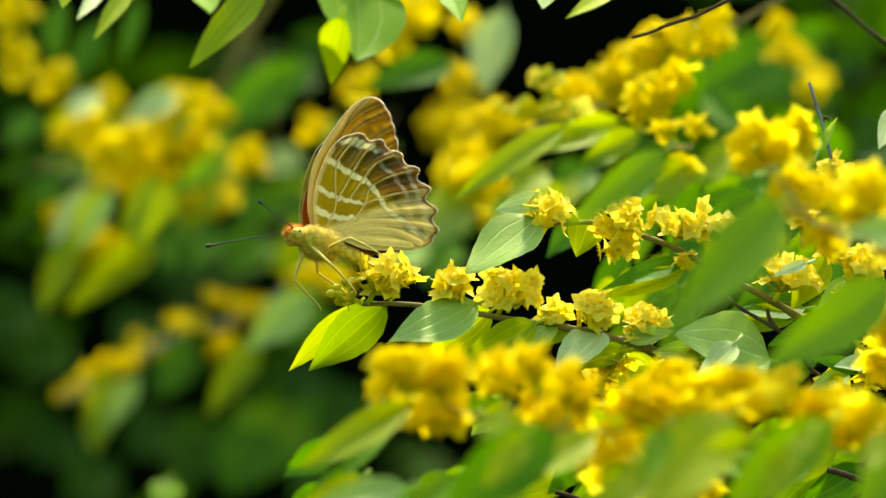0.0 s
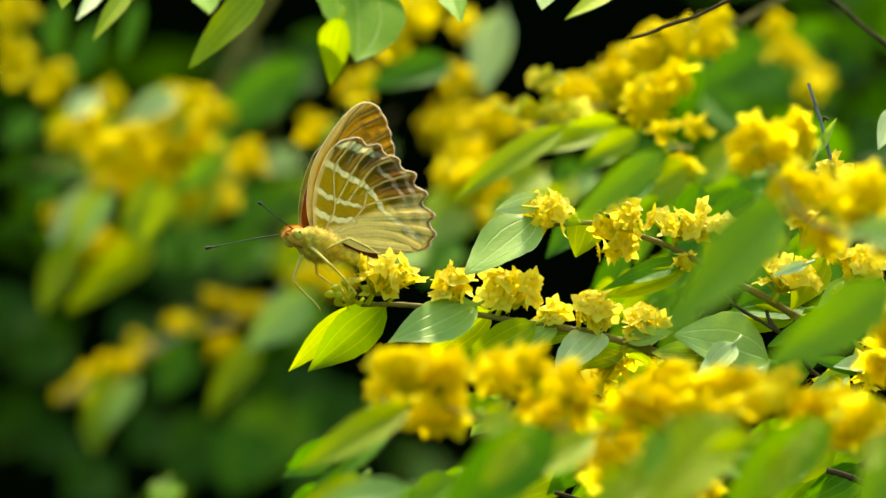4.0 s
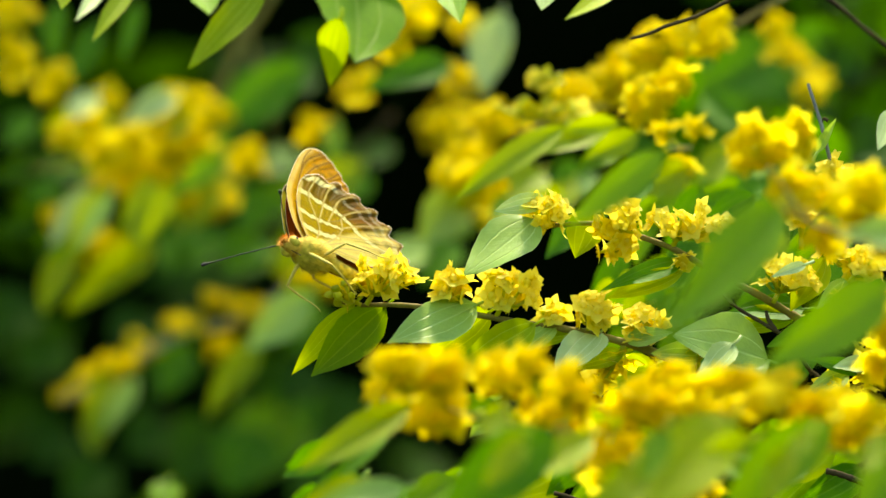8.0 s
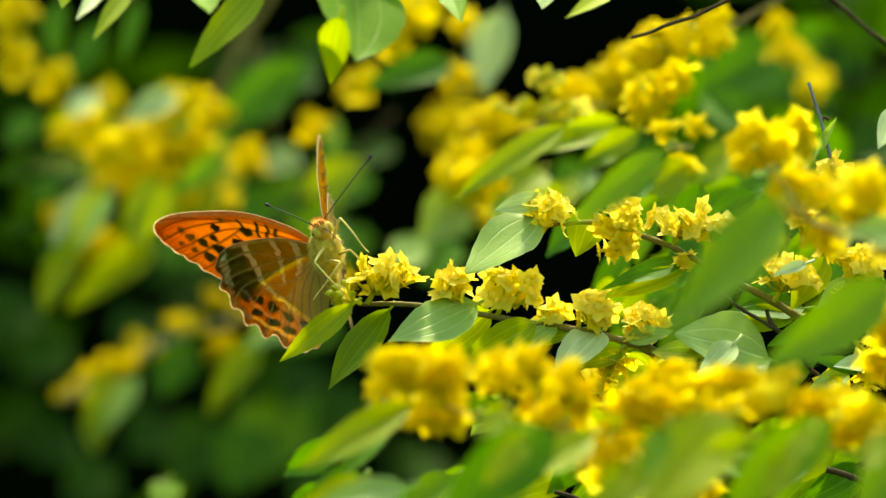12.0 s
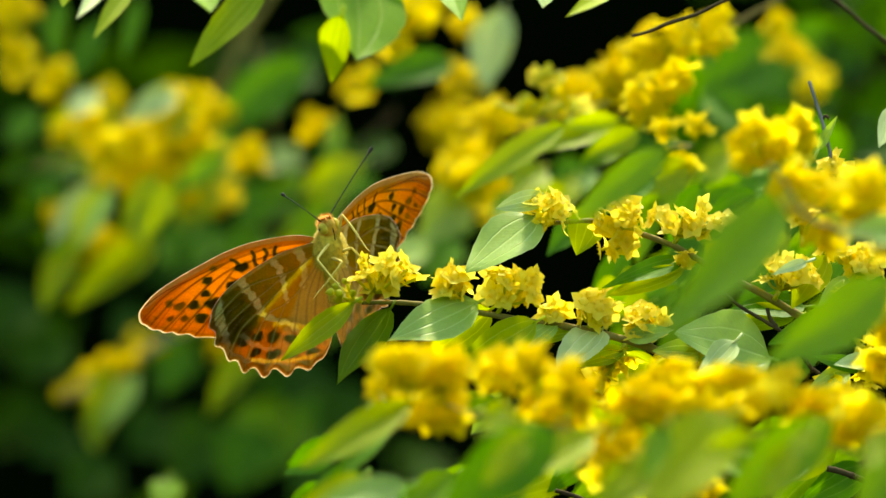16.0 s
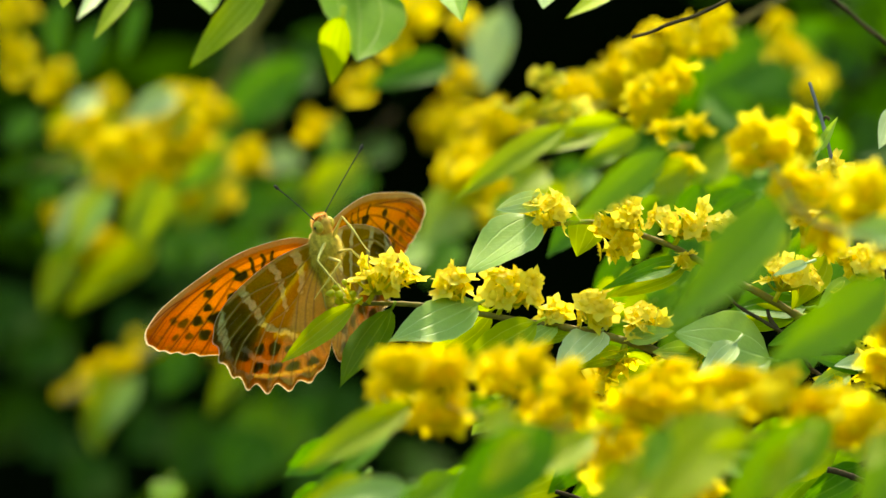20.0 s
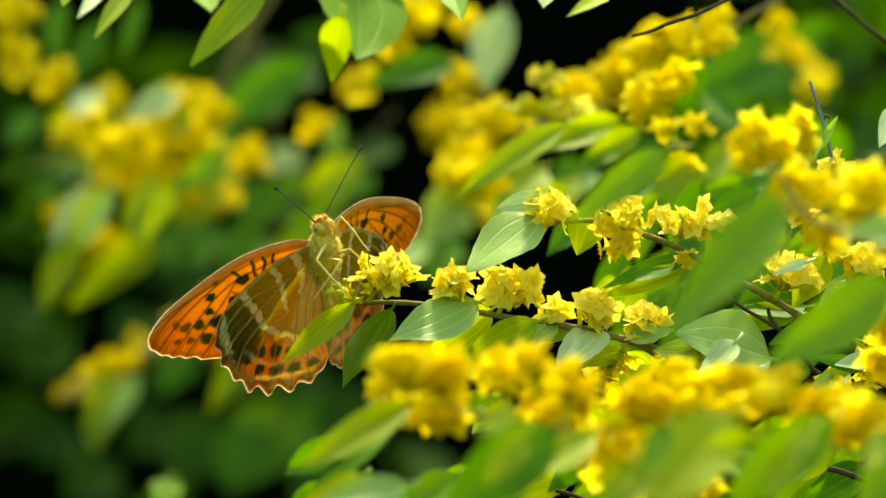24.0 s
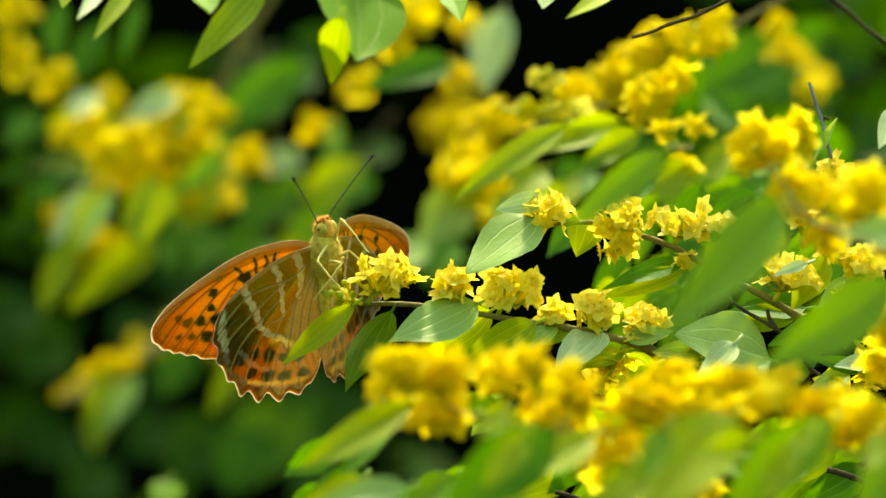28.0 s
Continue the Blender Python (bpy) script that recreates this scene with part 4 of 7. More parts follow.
leaf(back_spray, (46.4, 136.6, -12.2), (41, 128.5, -15.7), 6.3, -6.78261, LIME, 0.25, -0.08, 0.06)
leaf(back_spray, (42.2, 84.3, -7.2), (35, 78.3, -9.4), 7.3, -1.85902, MID, 0.25, -0.08, 0.06)
leaf(back_spray, (50.5, 109.5, -12.4), (45.3, 101.4, -14.8), 5.5, -3.26238, MID, 0.25, -0.08, 0.06)
leaf(back_spray, (41.3, 82.9, -6.4), (35.6, 76.9, -8.6), 6, 7.50348, LIME, 0.25, -0.08, 0.06)
leaf(back_spray, (42.3, 72.4, -11.1), (35.6, 66.4, -14.2), 7.3, -1.97596, LIME, 0.25, -0.08, 0.06)

leaf(back_spray, (41.7, 120, 24.8), (30.8, 116, 20.0), 6.0, 10, LIME, 0.2, -0.08, 0.06)
leaf(back_spray, (38.0, 125, 27.3), (24.8, 121, 26.0), 4.5, 10, LIME, 0.2, -0.08, 0.06)
rnd_fill = random.Random(31)
for _ in range(34):
    depth = rnd_fill.uniform(65, 120)
    reach = (1080 + depth) / 1080
    at_x, at_z = rnd_fill.uniform(28, 80), rnd_fill.uniform(-20, 14)
    if at_x < 34 and -14 < at_z < 3:
        continue
    ln = rnd_fill.uniform(10, 16)
    turn = radians(rnd_fill.uniform(195, 250))
    leaf(back_spray, (at_x * reach, depth, at_z * reach), ((at_x + ln * math.cos(turn)) * reach, depth - rnd_fill.uniform(2, 6), (at_z + ln * math.sin(turn)) * reach), rnd_fill.uniform(5, 8), rnd_fill.uniform(0, 30), rnd_fill.choice([MID, GREEN, GREEN]), 0.2, -0.08, 0.06)

far_spray = branch("flowering_spray", (-39.1, 397, 74.3), "blurred flowering spray with yellow heads and pale leaves, out of focus")
stem(far_spray, [(-37.7, 343, 71.6), (-49.1, 343, 54.4), (-57.7, 343, 40.1), (-69.1, 343, 30.1), (-83.4, 343, 25.9), (-103.4, 343, 20.1)], 0.9, 0.6, STEM)
cluster(far_spray, (-73.4, 343, 28), 7.4, 4.6, 20, (-71.3, 343, 22.3), "g", size=0.9)
cluster(far_spray, (-79.8, 329.5, 25.6), 6.9, 5.5, 21, (-77.7, 329.5, 19.9), "g", size=0.9)
cluster(far_spray, (-66.9, 356.5, 29.7), 7.1, 5, 20, (-64.7, 356.5, 24.4), "g", size=0.9)
cluster(far_spray, (-64.9, 343, 36.6), 5.5, 4.1, 14, (-62.7, 343, 32), "g", size=0.9)
cluster(far_spray, (-57.6, 322.8, 35.3), 3.5, 3.5, 9, (-55.5, 322.8, 31.3), "g", size=0.9)
cluster(far_spray, (-90.6, 343, 32.3), 4.7, 3.5, 11, (-88.4, 343, 28.2), "g", size=0.9)
cluster(far_spray, (-92.1, 302.5, 28.6), 3.1, 2.6, 7, (-90.1, 302.5, 25.3), "g", size=0.9)
cluster(far_spray, (-86.5, 370, 37.3), 3.6, 3.3, 9, (-84.3, 370, 33.3), "g", size=0.9)
cluster(far_spray, (-83.8, 302.5, 25.1), 4, 3.4, 10, (-81.7, 302.5, 21.1), "g", size=0.9)
cluster(far_spray, (-96.8, 329.5, 42.6), 3.4, 4.0, 9, (-94.7, 329.5, 37.6), "g", size=0.9)
cluster(far_spray, (-108.7, 343, 48), 3.8, 4.4, 11, (-105.6, 343, 42.7), "g", size=0.9)
cluster(far_spray, (-106.8, 309.2, 57.9), 5.6, 4.0, 14, (-103.8, 309.2, 50.8), "g", size=0.9)
cluster(far_spray, (-51.5, 370, 23.4), 5.7, 3.3, 12, (-49.3, 370, 19.5), "g", size=0.9)
cluster(far_spray, (-76.2, 350, 18.5), 6.8, 4.0, 17, (-75.5, 370, 15.9), "g", size=0.9)
cluster(far_spray, (-84.2, 356.5, 18.9), 5.6, 2.7, 11, (-82, 356.5, 15.4), "g", size=0.9)
cluster(far_spray, (-56.3, 343, 13), 5, 3.3, 11, (-54.1, 343, 9.1), "g", size=0.9)
cluster(far_spray, (-62.8, 329.5, 12.9), 4.1, 2.6, 8, (-60.7, 329.5, 9.5), "g", size=0.9)
cluster(far_spray, (-96.8, 329.5, 8.6), 3.5, 2.4, 7, (-94.7, 329.5, 5.5), "g", size=0.9)
cluster(far_spray, (-86.5, 370, 2.3), 5.1, 2.5, 9, (-84.3, 370, -0.9), "g", size=0.9)
cluster(far_spray, (-90.6, 343, 0.1), 4.1, 2.4, 8, (-88.4, 343, -3.1), "g", size=0.9)
cluster(far_spray, (-60.8, 316, 19.8), 4, 1.8, 6, (-58.7, 316, 17.1), "g", size=0.9)
cluster(far_spray, (-32.3, 356.5, 31.1), 2.6, 2.6, 6, (-30.1, 356.5, 27), "g", size=0.9)
leaf(far_spray, (-66.4, 316, 38.7), (-78.6, 307.9, 31.5), 7.3, 15, PALE, 0.25, -0.08, 0.06)
leaf(far_spray, (-86, 316, 38.7), (-92.5, 307.9, 32.2), 6.9, 20, PALE, 0.25, -0.08, 0.06)
leaf(far_spray, (-42.5, 410.5, 45), (-58.6, 402.4, 32.9), 15.9, 20, GREEN, 0.25, -0.08, 0.06)
leaf(far_spray, (-35.4, 397, 49.1), (-50.7, 388.9, 44.4), 7.9, 30, GREEN, 0.25, -0.08, 0.06)
leaf(far_spray, (-54.3, 329.5, 24.2), (-65.3, 321.4, 14.9), 9, 20, LIME, 0.25, -0.08, 0.06)
leaf(far_spray, (-83.2, 316, 15.6), (-92.5, 307.9, -2.6), 7.6, 5, LIME, 0.25, -0.08, 0.06)
leaf(far_spray, (-70.6, 316, 14.2), (-76.5, 307.9, 0.1), 8.7, 15, LIME, 0.25, -0.08, 0.06)
leaf(far_spray, (-95.2, 370, 0.1), (-102.6, 361.9, -15.8), 9, 15, LIME, 0.25, -0.08, 0.06)
leaf(far_spray, (-74.1, 356.5, 1.6), (-95.2, 348.4, -14.9), 10.5, 15, LIME, 0.25, -0.08, 0.06)
leaf(far_spray, (-87.9, 370, 58.4), (-96.1, 361.9, 42.1), 7.7, 20, GREEN, 0.25, -0.08, 0.06)
leaf(far_spray, (-54.5, 410.5, 33.1), (-45.2, 402.4, 35.9), 9.6, -20, GREEN, 0.25, -0.08, 0.06)
leaf(far_spray, (-103.8, 410.5, 19.6), (-107.7, 402.4, 6.1), 9.6, 20, GREEN, 0.25, -0.08, 0.06)
leaf(far_spray, (-70.9, 410.5, 6.1), (-72, 402.4, -5.8), 8, 20, GREEN, 0.25, -0.08, 0.06)
leaf(far_spray, (-38.7, 437.5, 23), (-46.1, 429.4, 25.9), 6.5, 20, PALE, 0.25, -0.08, 0.06)
leaf(far_spray, (-25.6, 478, 28.3), (-34.9, 469.9, 18.8), 13.3, 20, GREEN, 0.25, -0.08, 0.06)
leaf(far_spray, (-47.5, 478, 17.4), (-56.6, 469.9, 6.4), 10, 20, GREEN, 0.25, -0.08, 0.06)
leaf(far_spray, (-92.5, 397, 20.9), (-106.8, 388.9, 22.3), 8.6, 30, GREEN, 0.25, -0.08, 0.06)
leaf(far_spray, (-110.3, 437.5, 36.7), (-117.3, 429.4, 27.4), 8.8, 30, GREEN, 0.25, -0.08, 0.06)
leaf(far_spray, (-48.4, 505, 0.2), (-60.8, 496.9, -6.2), 9.2, 30, GREEN, 0.25, -0.08, 0.06)
leaf(far_spray, (-27.6, 387.6, 33.1), (-29, 379.5, 24.1), 4.5, 1.14494, MID, 0.25, -0.08, 0.06)
leaf(far_spray, (-33.9, 375.5, 8), (-41.4, 367.4, 2.8), 4.7, -7.65261, MID, 0.25, -0.08, 0.06)
leaf(far_spray, (-28.5, 324.6, 11.7), (-35.4, 316.5, -1.5), 7.5, -1.72568, MID, 0.25, -0.08, 0.06)
leaf(far_spray, (-85.1, 390.7, 22.4), (-93.8, 382.6, 18.1), 5.1, 6.57374, LIME, 0.25, -0.08, 0.06)
leaf(far_spray, (-26.8, 357.3, 16.4), (-34.3, 349.2, 5.1), 7, -10.7576, LIME, 0.25, -0.08, 0.06)
leaf(far_spray, (-32.2, 381.3, 5.1), (-42.2, 373.2, -6.9), 7.9, 3.9802, LIME, 0.25, -0.08, 0.06)
leaf(far_spray, (-90.2, 368.1, 36.1), (-101.5, 360, 31.8), 6.3, -3.35557, LIME, 0.25, -0.08, 0.06)
leaf(far_spray, (-69.8, 325, 12.6), (-81.3, 316.9, 3.7), 7.5, -5.86409, LIME, 0.25, -0.08, 0.06)
leaf(far_spray, (-56.9, 330.7, 16.3), (-61.7, 322.6, 5.2), 6.1, -5.17113, LIME, 0.25, -0.08, 0.06)
leaf(far_spray, (-68.6, 357.9, 34), (-81.5, 349.8, 28.7), 7.2, -3.22415, MID, 0.25, -0.08, 0.06)
leaf(far_spray, (-99.7, 402.6, 4.2), (-105.5, 394.5, -3.8), 5.2, -10.8863, SHADED, 0.25, -0.08, 0.06)
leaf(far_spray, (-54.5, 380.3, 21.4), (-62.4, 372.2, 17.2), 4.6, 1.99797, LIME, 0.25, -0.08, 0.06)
leaf(far_spray, (-99, 397, 31.2), (-107.1, 388.9, 26.7), 4.9, -4.40675, SHADED, 0.25, -0.08, 0.06)
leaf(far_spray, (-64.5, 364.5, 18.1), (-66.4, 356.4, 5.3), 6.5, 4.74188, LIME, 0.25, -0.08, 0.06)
leaf(far_spray, (-97.5, 333.2, 10.7), (-110.8, 325.1, 4.4), 7.7, -9.04576, SHADED, 0.25, -0.08, 0.06)
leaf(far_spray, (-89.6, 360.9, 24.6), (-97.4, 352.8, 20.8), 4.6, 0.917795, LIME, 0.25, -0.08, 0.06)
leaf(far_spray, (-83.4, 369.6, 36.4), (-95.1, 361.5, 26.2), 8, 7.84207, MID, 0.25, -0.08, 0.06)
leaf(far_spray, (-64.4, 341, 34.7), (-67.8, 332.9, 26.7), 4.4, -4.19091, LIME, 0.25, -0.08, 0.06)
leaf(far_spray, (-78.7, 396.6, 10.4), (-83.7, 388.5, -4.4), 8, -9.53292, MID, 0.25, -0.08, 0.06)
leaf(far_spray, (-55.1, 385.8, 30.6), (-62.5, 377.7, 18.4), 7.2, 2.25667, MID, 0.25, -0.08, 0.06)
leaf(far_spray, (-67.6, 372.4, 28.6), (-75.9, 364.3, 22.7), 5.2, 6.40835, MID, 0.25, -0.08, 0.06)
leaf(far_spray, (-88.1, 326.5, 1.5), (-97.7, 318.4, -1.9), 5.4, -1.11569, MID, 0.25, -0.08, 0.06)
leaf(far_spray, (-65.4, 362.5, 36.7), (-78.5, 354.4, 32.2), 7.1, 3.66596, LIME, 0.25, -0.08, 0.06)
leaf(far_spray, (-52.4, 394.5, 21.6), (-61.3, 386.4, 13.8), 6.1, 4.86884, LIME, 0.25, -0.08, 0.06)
leaf(far_spray, (-103.5, 354.5, 23.4), (-114.5, 346.4, 17), 6.6, -2.31784, SHADED, 0.25, -0.08, 0.06)
leaf(far_spray, (-36.8, 392.4, 18.9), (-45, 384.3, 13), 5.2, -6.99817, MID, 0.25, -0.08, 0.06)

far_low_spray = branch("flowering_spray", (-27.5, 410.5, 0.1), "blurred low spray of yellow flower heads, out of focus")
stem(far_low_spray, [(-27.3, 397, 0.1), (-39.1, 397, -8.7), (-51, 397, -17.6), (-67.3, 397, -22.1), (-82.1, 397, -29.5), (-99.9, 397, -39.9)], 1.1, 0.6, GREY)
cluster(far_low_spray, (-51.5, 390.2, -15.3), 3.4, 2.5, 8, (-49.3, 390.2, -19.4), "g", size=0.9)
cluster(far_low_spray, (-59.9, 397, -13.2), 2.6, 1.7, 5, (-57.7, 397, -16.3), "g", size=0.9)
cluster(far_low_spray, (-66.7, 383.5, -19.2), 4.7, 1.7, 7, (-64.5, 383.5, -22.3), "g", size=0.9)
cluster(far_low_spray, (-59, 410.5, -25.3), 2.7, 2.8, 7, (-56.7, 410.5, -29.6), "g", size=0.9)
cluster(far_low_spray, (-79.5, 417.2, -25.4), 3.2, 2.6, 7, (-77.3, 417.2, -29.5), "g", size=0.9)
cluster(far_low_spray, (-84.3, 383.5, -29.2), 4.2, 2.1, 8, (-82.1, 383.5, -32.8), "g", size=0.9)
cluster(far_low_spray, (-90.2, 383.5, -32.9), 3.7, 1.9, 6, (-88, 383.5, -36.2), "g", size=0.9)
cluster(far_low_spray, (-98.2, 403.8, -37.1), 3.0, 2.0, 5, (-95.9, 403.8, -40.4), "g", size=0.9)
cluster(far_low_spray, (-36.2, 397, -8), 4.4, 2.5, 9, (-34, 397, -12), "g", size=0.9)
cluster(far_low_spray, (-31.4, 383.5, -4.3), 2.4, 1.4, 5, (-29.2, 383.5, -7.1), "g", size=0.9)
cluster(far_low_spray, (-26.8, 370, -8.6), 3.6, 2.1, 7, (-24.6, 370, -12.1), "g", size=0.9)
leaf(far_low_spray, (-32.6, 370, -11.5), (-45.4, 361.9, -23), 11.8, 10, MID, 0.25, -0.08, 0.06)
leaf(far_low_spray, (-27.3, 397, -17.6), (-40.4, 388.9, -26.4), 11, 20, GREEN, 0.25, -0.08, 0.06)
leaf(far_low_spray, (-47.2, 370, -23.1), (-60.6, 361.9, -42.6), 9, 15, LIME, 0.25, -0.08, 0.06)
leaf(far_low_spray, (-71, 478, -26.4), (-76.9, 469.9, -40.3), 11, 5, GREEN, 0.25, -0.08, 0.06)
leaf(far_low_spray, (-87.4, 410.5, -35.8), (-89.9, 402.4, -47.5), 12, 5, MID, 0.25, -0.08, 0.06)
leaf(far_low_spray, (-89.7, 424, -40.6), (-93, 415.9, -53.9), 9.4, 15, LIME, 0.25, -0.08, 0.06)
leaf(far_low_spray, (-63.9, 235, -54), (-65.5, 226.9, -60.9), 8, 10, MID, 0.25, -0.08, 0.06)
leaf(far_low_spray, (-46.4, 572.5, -45.6), (-57.7, 564.4, -69.2), 24.3, 15, MID, 0.25, -0.08, 0.06)
leaf(far_low_spray, (-38.1, 613, -44), (-51.4, 604.9, -60.7), 15.8, 15, GREEN, 0.25, -0.08, 0.06)

leaf(far_spray, (-34.5, 330, 45.5), (-57.0, 322, 31.5), 12.0, 15, GREEN, 0.15, -0.08, 0.06)
leaf(far_spray, (-88.0, 318, 16.0), (-97.0, 311, 1.0), 6.2, 10, PALE, 0.15, -0.08, 0.06)
leaf(far_spray, (-71.0, 318, 18.0), (-80.0, 311, 6.0), 6.6, 10, LIME, 0.15, -0.08, 0.06)
leaf(far_spray, (-54.0, 318, 22.0), (-68.0, 311, 13.0), 6.6, 20, MID, 0.15, -0.08, 0.06)
leaf(far_spray, (-21.0, 360, 22.0), (-36.0, 352, 14.0), 9.6, 10, LIME, 0.15, -0.08, 0.06)
stem(far_spray, [(-52.5, 420, 66), (-56, 420, 50), (-60, 420, 36), (-58, 420, 22)], 1.1, 0.9, STEM)
stem(far_spray, [(-53, 440, 62), (-51, 440, 52), (-47, 440, 44), (-46, 440, 30)], 0.9, 0.7, STEM)
leaf(far_spray, (-66.0, 280, 15.2), (-72.2, 276, 1.5), 6.0, 5, LIME, 0.15, -0.08, 0.06)
leaf(far_spray, (-79.7, 280, 13.8), (-87.9, 276, 0.1), 5.5, 10, WAXY, 0.15, -0.08, 0.06)
leaf(far_spray, (-53.8, 280, 22.0), (-62.0, 276, 15.0), 7.0, 10, MID, 0.15, -0.08, 0.06)
leaf(far_spray, (-33.0, 300, -11), (-48.0, 295, -24), 11.0, 15, WAXY, 0.15, -0.08, 0.06)
leaf(far_spray, (-96.0, 330, 62), (-97.0, 322, 47), 6.5, 20, GREEN, 0.15, -0.08, 0.06)
leaf(far_spray, (-76.0, 330, 62), (-80.0, 322, 47), 5.0, 20, GREEN, 0.15, -0.08, 0.06)

leaf(far_low_spray, (-86.0, 375, -31.0), (-91.5, 370, -44.0), 6.0, 10, LIME, 0.2, -0.08, 0.06)
leaf(far_low_spray, (-79.0, 375, -33.0), (-87.0, 370, -47.0), 6.5, 10, WAXY, 0.2, -0.08, 0.06)
leaf(far_low_spray, (-48.0, 375, -24.0), (-56.5, 370, -37.0), 6.0, 10, LIME, 0.2, -0.08, 0.06)

deep_twig = branch("leafy_twig", (-13.6, 532, 39), "leafy green twig deep in the shrub, out of focus")
stem(deep_twig, [(-12.6, 410.5, 36.1), (-27.5, 410.5, 21.1), (-42.5, 410.5, 9.1), (-60.4, 410.5, -4.3)], 0.7, 0.4, TWIG)
leaf(deep_twig, (-21.5, 410.5, 21.1), (-30.4, 402.4, 10.6), 14.3, 20, GREEN, 0.25, -0.08, 0.06)
leaf(deep_twig, (-14.2, 424, 28.8), (-21.6, 415.9, 22.7), 9.6, 20, SHADED, 0.25, -0.08, 0.06)
leaf(deep_twig, (-27.5, 410.5, 9.1), (-39.3, 402.4, 0.1), 14.3, 20, GREEN, 0.25, -0.08, 0.06)
leaf(deep_twig, (-40.2, 437.5, 16.9), (-50.6, 429.4, 6.2), 13, 20, GREEN, 0.25, -0.08, 0.06)
leaf(deep_twig, (-34.1, 437.5, 1.7), (-46.1, 429.4, -4.4), 11.3, 20, LIME, 0.25, -0.08, 0.06)
leaf(deep_twig, (-46.6, 397, 3.1), (-56.6, 388.9, -5.8), 12.6, 20, GREEN, 0.25, -0.08, 0.06)
leaf(deep_twig, (-60.4, 410.5, 6.1), (-67.6, 402.4, -4.3), 12.7, 20, GREEN, 0.25, -0.08, 0.06)
leaf(deep_twig, (-21.7, 424, 6.2), (-27.6, 415.9, -4.4), 11.2, 20, GREEN, 0.25, -0.08, 0.06)
leaf(deep_twig, (-33.8, 424, 48.5), (-45.6, 415.9, 43.7), 11.2, 20, SHADED, 0.25, -0.08, 0.06)
leaf(deep_twig, (-29.6, 437.5, 53.5), (-40, 429.4, 57.7), 13, 20, SHADED, 0.25, -0.08, 0.06)
leaf(deep_twig, (-6.1, 302.5, 2.9), (-11.6, 294.4, -5.4), 10.3, 20, WAXY, 0.25, -0.08, 0.06)
leaf(deep_twig, (-40.2, 437.5, 26), (-47.6, 429.4, 21.4), 9.7, 20, WAXY, 0.25, -0.08, 0.06)
leaf(deep_twig, (2.2, 316, 2.9), (-4.7, 307.9, -8.2), 11.9, 20, GREEN, 0.25, -0.08, 0.06)

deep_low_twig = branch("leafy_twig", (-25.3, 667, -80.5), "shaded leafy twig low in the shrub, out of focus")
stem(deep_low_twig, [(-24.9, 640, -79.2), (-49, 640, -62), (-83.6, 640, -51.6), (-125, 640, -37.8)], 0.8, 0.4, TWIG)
leaf(deep_low_twig, (-112.8, 613, -27), (-127.5, 604.9, -37), 19.9, 20, SHADED, 0.25, -0.08, 0.06)
leaf(deep_low_twig, (-123, 613, -13.4), (-136, 604.9, -26.9), 19.9, 20, SHADED, 0.25, -0.08, 0.06)
leaf(deep_low_twig, (-83.6, 640, -51.6), (-96.9, 631.9, -61.7), 20.2, 20, SHADED, 0.25, -0.08, 0.06)
leaf(deep_low_twig, (-64.2, 586, -53.3), (-80.5, 577.9, -68.1), 23.1, 20, SHADED, 0.25, -0.08, 0.06)
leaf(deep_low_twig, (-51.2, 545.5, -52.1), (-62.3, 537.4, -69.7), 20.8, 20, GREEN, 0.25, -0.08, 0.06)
leaf(deep_low_twig, (-23.9, 572.5, -41.3), (-37, 564.4, -56), 17.7, 20, SHADED, 0.25, -0.08, 0.06)
leaf(deep_low_twig, (-37.2, 572.5, -33), (-46.9, 564.4, -46.1), 15.9, 20, SHADED, 0.25, -0.08, 0.06)
leaf(deep_low_twig, (-112.9, 640, -55.1), (-124.4, 631.9, -65.1), 20.2, 20, SHADED, 0.25, -0.08, 0.06)
leaf(deep_low_twig, (-86.9, 572.5, -19.7), (-96.4, 564.4, -26.2), 14.1, 20, SHADED, 0.25, -0.08, 0.06)
leaf(deep_low_twig, (-73.5, 532, -32.2), (-84.4, 523.9, -41.7), 12.1, 20, SHADED, 0.25, -0.08, 0.06)
leaf(deep_low_twig, (-30.9, 505, -60.3), (-41.8, 496.9, -71.1), 15.2, 20, SHADED, 0.25, -0.08, 0.06)
leaf(deep_low_twig, (-99.2, 613, -64.4), (-112.3, 604.9, -75.9), 18.1, 20, SHADED, 0.25, -0.08, 0.06)

far_leaf_twig = branch("leafy_twig", (128.1, 410.5, 57), "leafy green twig, out of focus")
stem(far_leaf_twig, [(123.4, 356.5, 54.9), (109, 356.5, 43.4), (94.6, 356.5, 34.8), (77.3, 356.5, 30.4)], 0.3, 0.2, TWIG)
leaf(far_leaf_twig, (110, 370, 46.7), (96.4, 361.9, 55.1), 17, 20, SHADED, 0.25, -0.08, 0.06)
leaf(far_leaf_twig, (99.4, 343, 35.9), (87.5, 334.9, 41.3), 16.7, 20, SHADED, 0.25, -0.08, 0.06)
leaf(far_leaf_twig, (113.7, 343, 30.1), (101.7, 334.9, 22.9), 16.7, 20, SHADED, 0.25, -0.08, 0.06)
leaf(far_leaf_twig, (116.1, 410.5, 57), (106.5, 402.4, 62.6), 15.9, 20, SHADED, 0.25, -0.08, 0.06)
leaf(far_leaf_twig, (77.9, 316, 32.4), (67.7, 307.9, 28), 13.4, 20, GREEN, 0.25, -0.08, 0.06)
leaf(far_leaf_twig, (79.9, 302.5, 19.6), (71.2, 294.4, 13.9), 11.8, 20, GREEN, 0.25, -0.08, 0.06)
